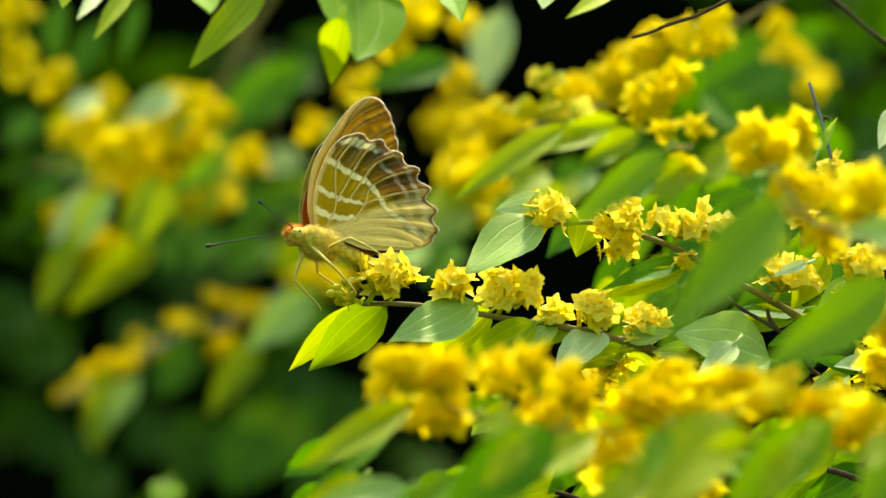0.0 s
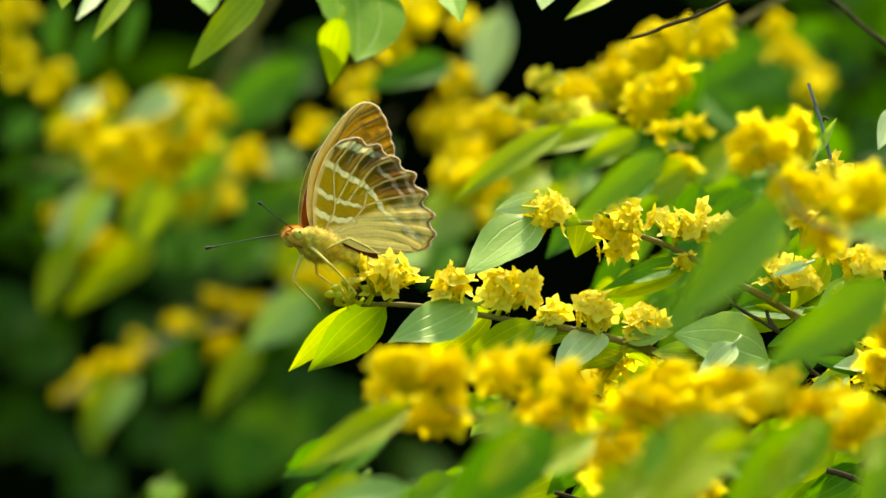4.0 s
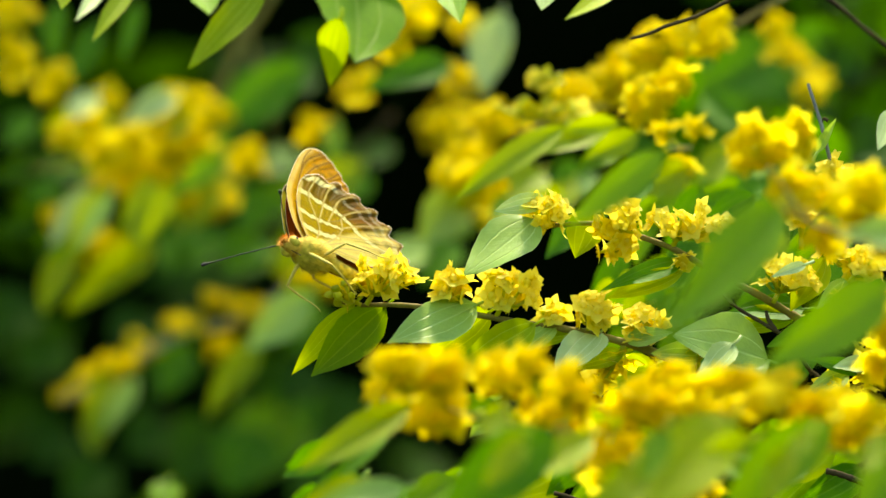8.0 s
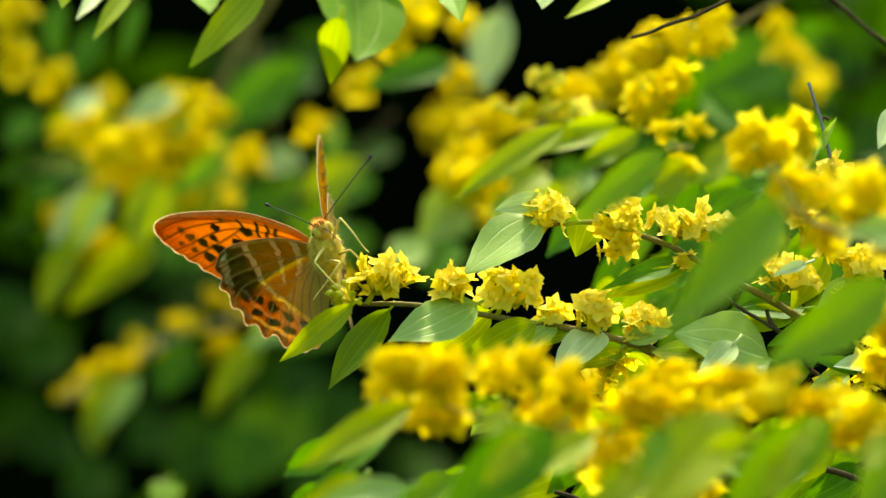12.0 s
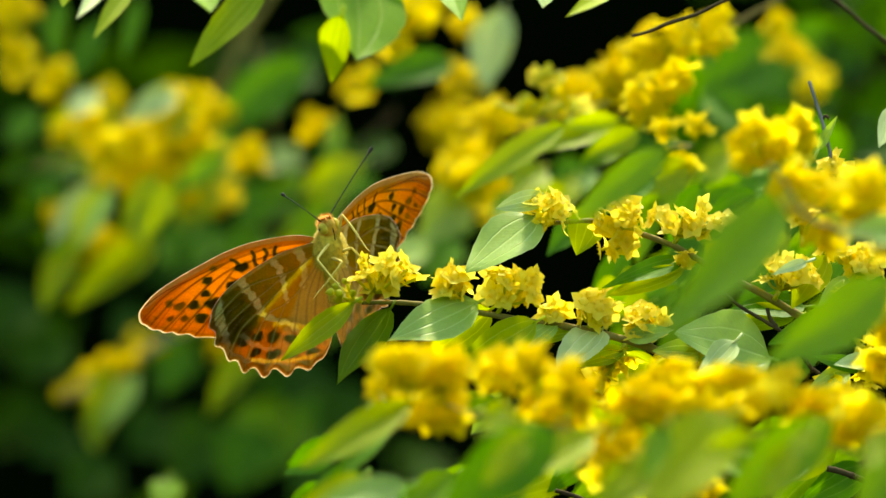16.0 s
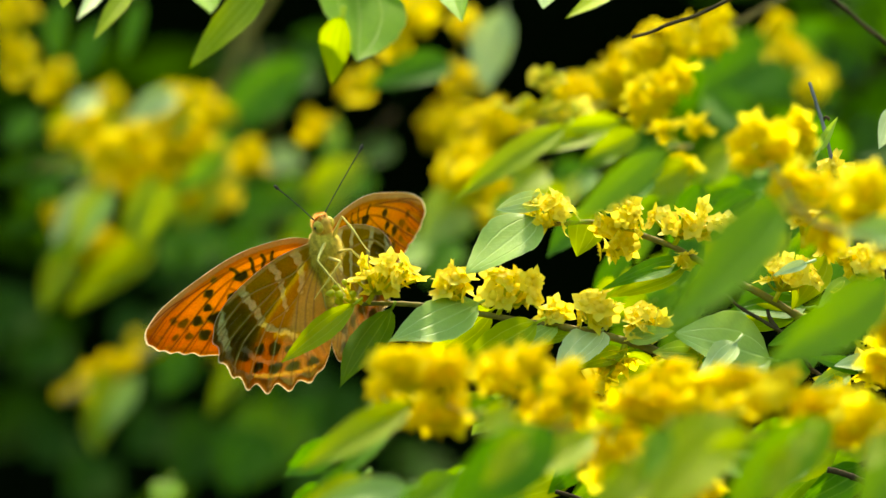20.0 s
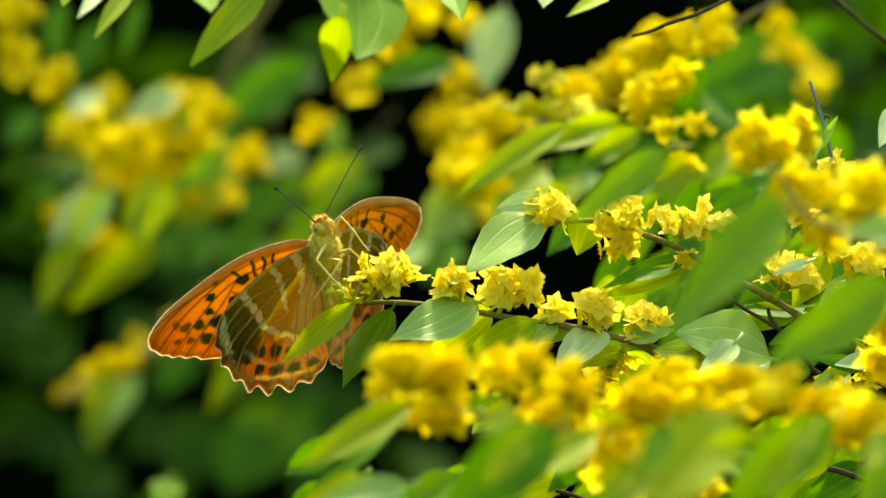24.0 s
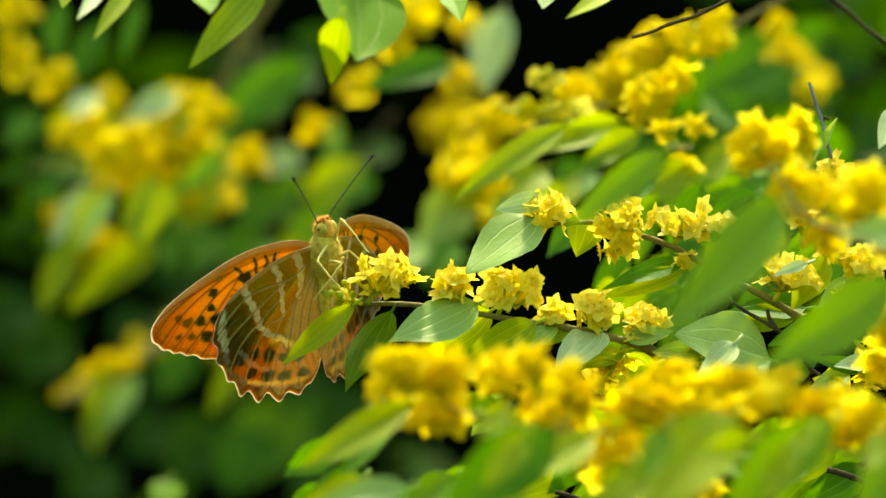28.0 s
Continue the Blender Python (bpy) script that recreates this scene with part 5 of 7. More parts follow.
leaf(far_leaf_twig, (75.1, 370, 55.5), (66, 361.9, 46.5), 13.9, 20, GREEN, 0.25, -0.08, 0.06)
leaf(far_leaf_twig, (69.5, 289, 7), (63.7, 280.9, -4), 11.7, 20, GREEN, 0.25, -0.08, 0.06)
leaf(far_leaf_twig, (53, 289, 19.4), (45.9, 280.9, 13.8), 11.7, 20, GREEN, 0.25, -0.08, 0.06)
leaf(far_leaf_twig, (36.6, 289, 19.4), (26.8, 280.9, 12.4), 11.7, 20, GREEN, 0.25, -0.08, 0.06)
leaf(far_leaf_twig, (87.4, 356.5, 29), (79.7, 348.4, 37.4), 12.3, 20, SHADED, 0.25, -0.08, 0.06)


# ---- the ground and the depth of the shrub ----
def ground_sheet():
    v, f = [], []
    n = 40
    for j in range(n + 1):
        for i in range(n + 1):
            x, y = ((2 * i / n - 1) ** 3) * 60, ((2 * j / n - 1) ** 3) * 60
            v.append(Vector((x, y, noise.noise((x * 0.8, y * 0.8, 0)) * 0.04)))
    for j in range(n):
        for i in range(n):
            a = j * (n + 1) + i
            f.append((a, a + 1, a + n + 2, a + n + 1))
    tagged(new("ground", mesh_of("ground", v, f, SOIL)), "dark soil with leaf litter under the shrub", "ground", kind="structure")


ground_sheet()


def shade_sheet():
    """A near-black sheet, coloured as the shade inside the shrub, far behind the twig."""
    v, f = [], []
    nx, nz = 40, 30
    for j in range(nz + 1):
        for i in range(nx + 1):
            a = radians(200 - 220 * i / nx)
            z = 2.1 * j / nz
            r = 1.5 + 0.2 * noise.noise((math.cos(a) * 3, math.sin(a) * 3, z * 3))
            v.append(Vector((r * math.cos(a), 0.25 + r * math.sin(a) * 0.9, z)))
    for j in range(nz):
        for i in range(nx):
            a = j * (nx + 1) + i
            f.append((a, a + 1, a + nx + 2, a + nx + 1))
    tagged(new("backdrop", mesh_of("backdrop", v, f, DEEP)), "near-black sheet standing in for the shade inside the shrub", "shrub", kind="structure")


shade_sheet()


def unseen_hedge():
    """Shrubs added unseen behind the viewer to cut low skylight from the front."""
    v, f = [], []
    nx, nz = 36, 8
    for j in range(nz + 1):
        for i in range(nx + 1):
            a = radians(195 + 150 * i / nx)
            z = 2.0 * j / nz
            r = 3.2 + 0.3 * noise.noise((math.cos(a) * 4, math.sin(a) * 4, z * 2))
            v.append(Vector((r * math.cos(a), r * math.sin(a), z)))
    for j in range(nz):
        for i in range(nx):
            a = j * (nx + 1) + i
            f.append((a, a + 1, a + nx + 2, a + nx + 1))
    tagged(new("backdrop", mesh_of("backdrop", v, f, GREEN, [(0.3, 0.5)] * len(v))), "unseen green shrubs added behind the viewer to block low skylight", "shrub", kind="structure")


unseen_hedge()


def unseen_hedge_leaves(count):
    """The leafy face of the unseen shrubs added behind the viewer."""
    rnd = random.Random(9)
    v, f, uvs = [], [], []
    for _ in range(count):
        a, z = radians(rnd.uniform(193, 347)), rnd.uniform(0.05, 2.2)
        ln = rnd.uniform(110, 190)
        p, q, uv = blade(ln, ln * rnd.uniform(0.5, 0.8), 0.2, -0.15, 0.1, rnd.randrange(9999), 1.0, 4, 5)
        r = 3.2 + rnd.uniform(-0.3, 0.35)
        turn = Euler((rnd.uniform(-0.9, 0.9), rnd.uniform(-0.9, 0.9), rnd.uniform(0, 6.3))).to_matrix()
        o = len(v)
        v += [Vector((r * math.cos(a), r * math.sin(a), z)) + turn @ k for k in p]
        f += [tuple(i + o for i in k) for k in q]
        uvs += uv
    tagged(new("hedge_foliage", mesh_of("hedge_foliage", v, f, GREEN, uvs)), "green leaves of the unseen shrubs added behind the viewer", "foliage", kind="stuff")


unseen_hedge_leaves(2600)
foliage("background_foliage", 60, (-260, 760, -200), (-10, 1150, 120), (30, 52), [SHADED, SHADED, SHADED, SHADED, GREEN], 3, "shaded green leaves deep in the shrub, out of focus")
foliage("background_foliage", 130, (84, 480, 15), (230, 850, 160), (30, 46), [GREEN, MID, GREEN, SHADED], 4, "green leaves deep in the shrub, out of focus")
# Canopies added out of view to keep sun and sky off the background.
foliage("shrub_canopy", 1500, (-700, 600, 230), (700, 1350, 460), (40, 60), [GREEN], 5, "added unseen green leaves that shade the shrub's inside", dome=True)
foliage("shrub_canopy", 140, (-330, 330, 160), (-60, 700, 380), (30, 50), [GREEN], 6, "added unseen green leaves that shade the sprays", dome=True)


# ---- the butterfly ----
def wing_material():
    """Scales that reflect one colour and let another through; the share of light let through is the pattern's alpha."""
    m, nodes, links, bsdf = material("scaled_wing")
    at = nodes.new("ShaderNodeAttribute")
    at.attribute_name = "pattern"
    through_wing = nodes.new("ShaderNodeAttribute")
    through_wing.attribute_name = "through"
    tex = nodes.new("ShaderNodeTexCoord")
    n = noise_of(nodes, links, tex.outputs["Object"], 2600, 3)
    w = noise_of(nodes, links, tex.outputs["Object"], 260, 3)
    tone = calc(nodes, links, "ADD", calc(nodes, links, "MULTIPLY", n, 0.5), calc(nodes, links, "MULTIPLY", w, 0.5))
    grain = ramp(nodes, links, tone, [(0.3, (0.80, 0.78, 0.74)), (0.7, (1.12, 1.12, 1.12))])
    colour = blend(nodes, links, 1.0, at.outputs["Color"], grain, "MULTIPLY")
    links.new(colour, bsdf.inputs["Base Color"])
    bsdf.inputs["Roughness"].default_value = 0.5
    bsdf.inputs["Specular IOR Level"].default_value = 0.03
    shine = nodes.new("ShaderNodeAttribute")
    shine.attribute_name = "silver"
    links.new(calc(nodes, links, "MULTIPLY", shine.outputs["Fac"], 0.08), bsdf.inputs["Metallic"])
    bump = nodes.new("ShaderNodeBump")
    bump.inputs["Strength"].default_value, bump.inputs["Distance"].default_value = 0.35, 0.0001
    links.new(n, bump.inputs["Height"])
    links.new(bump.outputs[0], bsdf.inputs["Normal"])
    see_through(nodes, links, bsdf, blend(nodes, links, 1.0, through_wing.outputs["Color"], grain, "MULTIPLY"), 0.5)
    share = [n for n in nodes if n.type == "MIX_SHADER"][0]
    links.new(at.outputs["Alpha"], share.inputs[0])
    return m


WING = wing_material()
# Outlines, veins and marks of the wings, in mm from the wing's root: x outwards, y forwards.
FORE_EDGE = [(0.4, 0.5), (3.5, 1.8), (6.7, 2.3), (10.8, 2.4), (14.9, 2.1), (19.1, 1.1), (23.6, -0.5), (27.9, -2.2), (32.2, -4.3), (35.0, -6.5), (36.4, -8.6), (36.3, -10.8),
             (35.2, -11.9), (34.2, -13.2), (32.9, -13.6), (31.8, -14.6), (30.4, -14.8), (29.0, -15.8), (27.3, -16.1), (25.8, -17.3), (23.4, -17.9), (20.2, -18.8), (17, -18.2), (8, -8.5), (0.6, -1.6)]
HIND_EDGE = [(0.9, 2.4), (6.0, 2.2), (10.5, 1.1), (15.1, -0.7), (19.6, -3.2), (22.5, -6.1), (23.9, -9.0), (24.3, -10.8), (23.4, -12.5), (24.1, -15.0), (22.7, -16.8), (22.2, -19.6), (20.5, -20.7), (19.9, -23.6), (17.6, -23.4),
             (16.2, -26.1), (13.7, -25.0), (11.7, -27.4), (9.4, -26.1), (7.2, -27.3), (5.4, -26.0), (4.0, -25.5), (2.5, -23.4), (1.1, -20.3), (-0.3, -15), (-1.6, -9.5), (-1.0, -4)]
FORE_SPOTS = [(15.3, -3.0, 1.45, 1.0), (22.9, -7.4, 0.9, 0.75), (22.4, -4.4, 0.9, 0.9), (21.1, -1.8, 0.55, 0.7), (17.6, -6.6, 1.1, 0.95), (21.8, -10.0, 1.5, 1.1), (25.4, -9.5, 1.05, 0.95), (24.4, -12.9, 1.15, 1.05), (22.2, -14.7, 0.8, 0.6)]
APEX_SPOTS = [(30.2, -7.8, 0.8, 0.95), (28.3, -9.0, 1.2, 1.0), (30.4, -11.4, 0.75, 0.55), (27.6, -12.1, 0.9, 0.75), (33.3, -10.4, 0.5, 0.4)]
FORE_BARS = [[(13.1, 0.3), (12.7, -1.0), (12.9, -1.9), (12.5, -3.2)], [(10.7, 0.3), (10.2, -1.0), (10.8, -2.0), (10.5, -3.2)], [(8.4, 0.2), (8.8, -1.0), (8.4, -2.3)], [(17.3, -0.6), (16.4, -1.4), (15.8, -2.4)]]
FORE_VEINS = [[(1, 0), (10, 0.2), (17.8, -1.0), (25.5, -3.2), (31, -5.8), (36.2, -10.6)], [(25.5, -3.2), (30.5, -4.6), (35, -7)], [(17.8, -1.0), (24, -3.9), (29, -6.9), (32.5, -10), (35, -12.4)],
              [(1, -0.6), (10, -1.6), (16.5, -2.6), (21.5, -5), (25.5, -8.2), (29, -11.4), (32.6, -14.2)], [(16.5, -2.6), (18.2, -4.6), (22, -8.5), (26, -12.3), (29.6, -15.5)],
              [(1, -1), (6, -2.6), (11, -4.4), (15.5, -6), (18.2, -4.6)], [(15.5, -6), (20, -10.1), (23.5, -14.3), (26.4, -17.0)], [(11, -4.4), (15, -9), (18.5, -14), (21.5, -18.5)]]
FORE_FOLDS = [[(30, -8.8), (33.6, -12.9)], [(27.4, -10.4), (31.1, -14.4)], [(24.6, -11.6), (28.2, -15.6)], [(22.6, -13.4), (24.8, -17.2)], [(31.5, -7.2), (35.8, -11)]]
HIND_VEINS = [[(0, 0.4), (4.2, -2.2), (7.2, -3.1), (13.6, -3.4), (17.0, -4.5), (20.1, -6.7), (23.8, -9.2)], [(7.2, -3.1), (11.7, -5.8), (16.1, -8.2), (21.5, -11.9), (24.1, -15.0)],
              [(9.1, -6.6), (14.1, -10.0), (18.1, -13.0), (21.1, -17.2), (22.3, -19.6)], [(0, -1.6), (5.3, -7.6), (9.1, -10.2), (11.9, -11.1), (13.6, -12.6), (16.6, -16.9), (20.0, -23.6)],
              [(8.8, -10.2), (12.3, -16.5), (16.2, -26.1)], [(5.6, -8.1), (8.1, -16.1), (11.6, -27.3)], [(0.9, -3.4), (4.5, -10.4), (6.4, -19.9), (7.3, -27.2)], [(0.2, -4.2), (0.3, -9.9), (2.0, -19.9)],
              [(0.5, -4.2), (3.1, -11.5), (3.9, -16.9), (3.0, -22.2)]]
HIND_FOLDS = [[(17.3, -7.0), (20.0, -8.5), (23.6, -12.2)], [(17.4, -10.5), (20.2, -13.1), (22.9, -16.7)], [(17.8, -14.3), (19.6, -17.8), (20.7, -20.8)], [(13.2, -13.7), (15.6, -18.1), (17.6, -23.3)], [(10.7, -17.7), (11.8, -21.1), (13.5, -24.9)], [(9.2, -6.9), (11.0, -10.1), (11.9, -11.1)]]
HIND_SPOTS = [(15.4, -16.0, 1.1, 1.25), (12.5, -17.1, 1.3, 1.45), (9.2, -18.7, 1.3, 1.15), (16.6, -19.7, 1.2, 1.1), (13.3, -21.3, 1.6, 1.1), (9.7, -22.3, 1.5, 1.0), (5.6, -22.9, 1.3, 0.9), (18.8, -16.6, 0.9, 1.0), (6.0, -19.6, 1.0, 0.9)]
RIM_SPOTS = [(15.4, -23.3, 1.2, 0.55), (11.6, -24.9, 1.3, 0.55), (7.5, -25.2, 1.2, 0.5), (18.7, -21.2, 0.9, 0.6)]
# Silver bands: a line and its half width.
SILVER = [([(22.0, -4.4), (22.0, -7.9), (21.9, -10.6), (21.6, -13.2)], 1.15), ([(16.4, -0.9), (15.5, -4.4), (14.3, -7.4), (13.6, -11.0), (11.8, -13.1), (9.0, -14.8), (7.6, -17.3), (7.0, -19.9)], 0.72),
          ([(9.3, 0.4), (8.5, -1.2), (8.2, -4.2), (8.4, -7.5), (8.4, -9.6)], 0.62), ([(4.2, 1.3), (3.6, -1.0), (3.9, -4.4), (4.9, -7.1)], 0.75), ([(6.1, -20.2), (5.0, -23.6)], 0.8)]
GREYED = [([(21.6, -13.2), (22.0, -17.6), (20.1, -20.0), (16.7, -21.8), (13.3, -23.2), (9.8, -24.6), (8.0, -25.4)], 0.6), ([(18.4, -14.6), (16.8, -17.6), (14.2, -19.6), (12.0, -21.0)], 0.5)]


def step(x, a, b):
    k = np.clip((x - a) / (b - a), 0, 1)
    return k * k * (3 - 2 * k)


def spot_mask(p, spots, soft=0.25):
    out = np.zeros(len(p))
    p = p + 0.16 * np.sin(p[:, ::-1] * 2.9 + 0.7) + 0.08 * np.sin(p * 5.3)
    for x, y, rx, ry in spots:
        r = np.sqrt(((p[:, 0] - x) / rx) ** 2 + ((p[:, 1] - y) / ry) ** 2)
        out = np.maximum(out, 1 - step(r, 1 - soft, 1 + soft))
    return out


def line_mask(p, pts, width, taper=0.0):
    """A soft line through points; with taper it starts broader and ends thinner."""
    best = np.full(len(p), 1e9)
    n = len(pts) - 1
    for k, (a, b) in enumerate(zip(pts[:-1], pts[1:])):
        a, b = np.array(a), np.array(b)
        t = np.clip(((p - a) @ (b - a)) / ((b - a) @ (b - a)), 0, 1)
        broad = 1 + taper * (1 - 2 * (k + t) / n)
        best = np.minimum(best, np.linalg.norm(p - a - t[:, None] * (b - a), axis=1) / broad)
    return 1 - step(best, width * 0.6, width * 1.2)


def over(base, mask, colour, share=None):
    """Lays a colour, and with it how much light the scales let through, over what lies below."""
    full = base.copy()
    full[:, :3] = colour
    if share is not None:
        full[:, 3] = share
    return base * (1 - mask[:, None]) + full * mask[:, None]


def plain(p, colour, share):
    return np.tile([*colour, share], (len(p), 1))


def lines_mask(p, lines, width):
    out = np.zeros(len(p))
    for pts in lines:
        out = np.maximum(out, line_mask(p, [tuple(v[:2]) for v in smooth_line([Vector((*q, 0)) for q in pts], 4)], width))
    return out


def fore_under(p, s):
    c = plain(p, (0.76, 0.44, 0.014), 0.62)
    c = over(c, step(p[:, 0], 21, 31) * 0.6, (0.58, 0.34, 0.012))
    c = over(c, line_mask(p, FORE_EDGE[:10], 1.3) * 0.85, (0.74, 0.52, 0.14), 0.36)
    c = over(c, lines_mask(p, FORE_VEINS, 0.42) * 0.4 * step(p[:, 0], 16, 27), (0.78, 0.55, 0.13))
    c = over(c, lines_mask(p, FORE_VEINS + FORE_FOLDS, 0.14) * 0.85 * step(p[:, 0], 14, 24), (0.16, 0.07, 0.01), 0.4)
    c = over(c, spot_mask(p, [q for q in FORE_SPOTS if q[0] < 24 and q[1] < -2.5]) * 0.9, (0.018, 0.010, 0.006), 0.15)
    c = over(c, spot_mask(p, [q for q in FORE_SPOTS if q[0] > 24], 0.3) * 0.85, (0.03, 0.016, 0.006), 0.2)
    c = over(c, spot_mask(p, APEX_SPOTS, 0.4) * 0.55, (0.09, 0.05, 0.010))
    c = over(c, lines_mask(p, FORE_BARS, 0.35) * 0.8, (0.03, 0.014, 0.006), 0.2)
    c = over(c, step(s, 0.955, 0.965) * (1 - step(s, 0.978, 0.984)) * 0.5 * (p[:, 1] < -9), (0.16, 0.07, 0.02))
    return over(c, step(s, 0.988, 0.993), (0.95, 0.86, 0.62), 0.62)


def fore_through(p, s):
    c = plain(p, (0.97, 0.68, 0.035), 1)
    c = over(c, step(p[:, 0], 26, 34) * 0.6, (0.80, 0.36, 0.02))
    c = over(c, lines_mask(p, FORE_VEINS, 0.30) * 0.7, (0.50, 0.18, 0.012))
    c = over(c, line_mask(p, FORE_EDGE[:12], 2.3) * 0.85, (0.44, 0.11, 0.010))
    return over(c, step(s, 0.988, 0.993), (0.95, 0.86, 0.62))


def fore_upper(p, s):
    c = plain(p, (0.75, 0.235, 0.004), 0.60)
    c = over(c, step(p[:, 0], 24, 33) * 0.8, (0.62, 0.13, 0.004))
    c = over(c, step(s, 0.5, 0.95) * 0.85, (0.50, 0.085, 0.004), 0.56)
    c = over(c, lines_mask(p, FORE_VEINS, 0.26) * 0.75, (0.22, 0.055, 0.005), 0.5)
    c = over(c, spot_mask(p, [(x, y, rx * 1.14, ry * 1.18) for x, y, rx, ry in FORE_SPOTS], 0.16), (0.012, 0.008, 0.005), 0.05)
    c = over(c, spot_mask(p, APEX_SPOTS, 0.25) * 0.9, (0.05, 0.03, 0.008), 0.3)
    c = over(c, lines_mask(p, FORE_BARS, 0.42), (0.015, 0.008, 0.005), 0.1)
    c = over(c, step(s, 0.94, 0.955) * (1 - step(s, 0.975, 0.98)) * 0.6 * (p[:, 1] < -9), (0.20, 0.05, 0.01), 0.5)
    c = over(c, line_mask(p, FORE_EDGE[:12], 1.9) * 0.75, (0.42, 0.08, 0.01), 0.5)
    return over(c, step(s, 0.988, 0.993), (0.95, 0.84, 0.58), 0.68)


def ragged(p):
    return p + 0.16 * np.sin(p[:, ::-1] * 3.1) + 0.07 * np.sin(p * 9.3 + 1)


def past_band(p):
    """1 on the outer, darker side of the long silver band, 0 on the root's side."""
    return step(0.80 * p[:, 0] - 0.30 * p[:, 1], 12.6, 14.6)


def hind_under(p, s):
    c = plain(p, (0.41, 0.285, 0.005), 0.52)
    c = over(c, past_band(p) * 0.9, (0.20, 0.115, 0.004), 0.5)
    c = over(c, step(0.80 * p[:, 0] - 0.60 * p[:, 1], 19.8, 23.0) * step(p[:, 0], 5, 9) * 0.9, (0.085, 0.052, 0.004), 0.5)
    low = step(-p[:, 1] - 1.65 * p[:, 0], -2.5, 0.5)
    c = over(c, low * 0.92, (0.80, 0.66, 0.17), 0.46)
    q = ragged(p)
    for pts, w in SILVER:
        c = over(c, line_mask(q, pts, w * 1.9, 0.2) * 0.35, (0.16, 0.10, 0.008))
        c = over(c, line_mask(q, pts, w, 0.3) * 0.85, (0.88, 0.83, 0.36), 0.42)
    for pts, w in GREYED:
        c = over(c, line_mask(q, pts, w * 1.2) * 0.45, (0.64, 0.58, 0.36))
    c = over(c, spot_mask(p, HIND_SPOTS, 0.5) * 0.4, (0.06, 0.035, 0.006))
    for pts in HIND_FOLDS:
        c = over(c, line_mask(p, pts, 0.13) * 0.7, (0.62, 0.52, 0.25))
        c = over(c, line_mask(p + (0.12, -0.16), pts, 0.13) * 0.6, (0.07, 0.045, 0.008))
    c = over(c, lines_mask(p + np.array((0.15, -0.2)), HIND_VEINS, 0.2) * 0.55, (0.09, 0.055, 0.008))
    c = over(c, lines_mask(p, HIND_VEINS, 0.17) * 0.95, (0.74, 0.57, 0.17), 0.4)
    c = over(c, line_mask(p, HIND_EDGE[:5], 0.9) * 0.8, (0.74, 0.55, 0.16))
    c = over(c, step(s, 0.95, 0.963) * (p[:, 0] > 2.5) * (p[:, 1] < -5), (0.20, 0.13, 0.03))
    return over(c, step(s, 0.987, 0.991), (0.95, 0.86, 0.62), 0.62)


def silver_scales(p, veins):
    """Where the silvery, mirror-like scales of the hindwing's lower side lie."""
    out = np.zeros(len(p))
    if veins is HIND_VEINS:
        for k, (pts, w) in enumerate(SILVER + GREYED):
            out = np.maximum(out, line_mask(ragged(p), pts, w, 0.3) * (1.0 if k < len(SILVER) else 0.5))
    return out


def hind_through(p, s):
    c = plain(p, (0.78, 0.58, 0.07), 1)
    q = ragged(p)
    for pts, w in SILVER + GREYED:
        c = over(c, line_mask(q, pts, w * 1.1, 0.2) * 0.8, (0.90, 0.84, 0.16))
    c = over(c, lines_mask(p, HIND_VEINS, 0.16) * 0.7, (0.30, 0.17, 0.02))
    return over(c, step(s, 0.987, 0.991), (0.95, 0.86, 0.62))


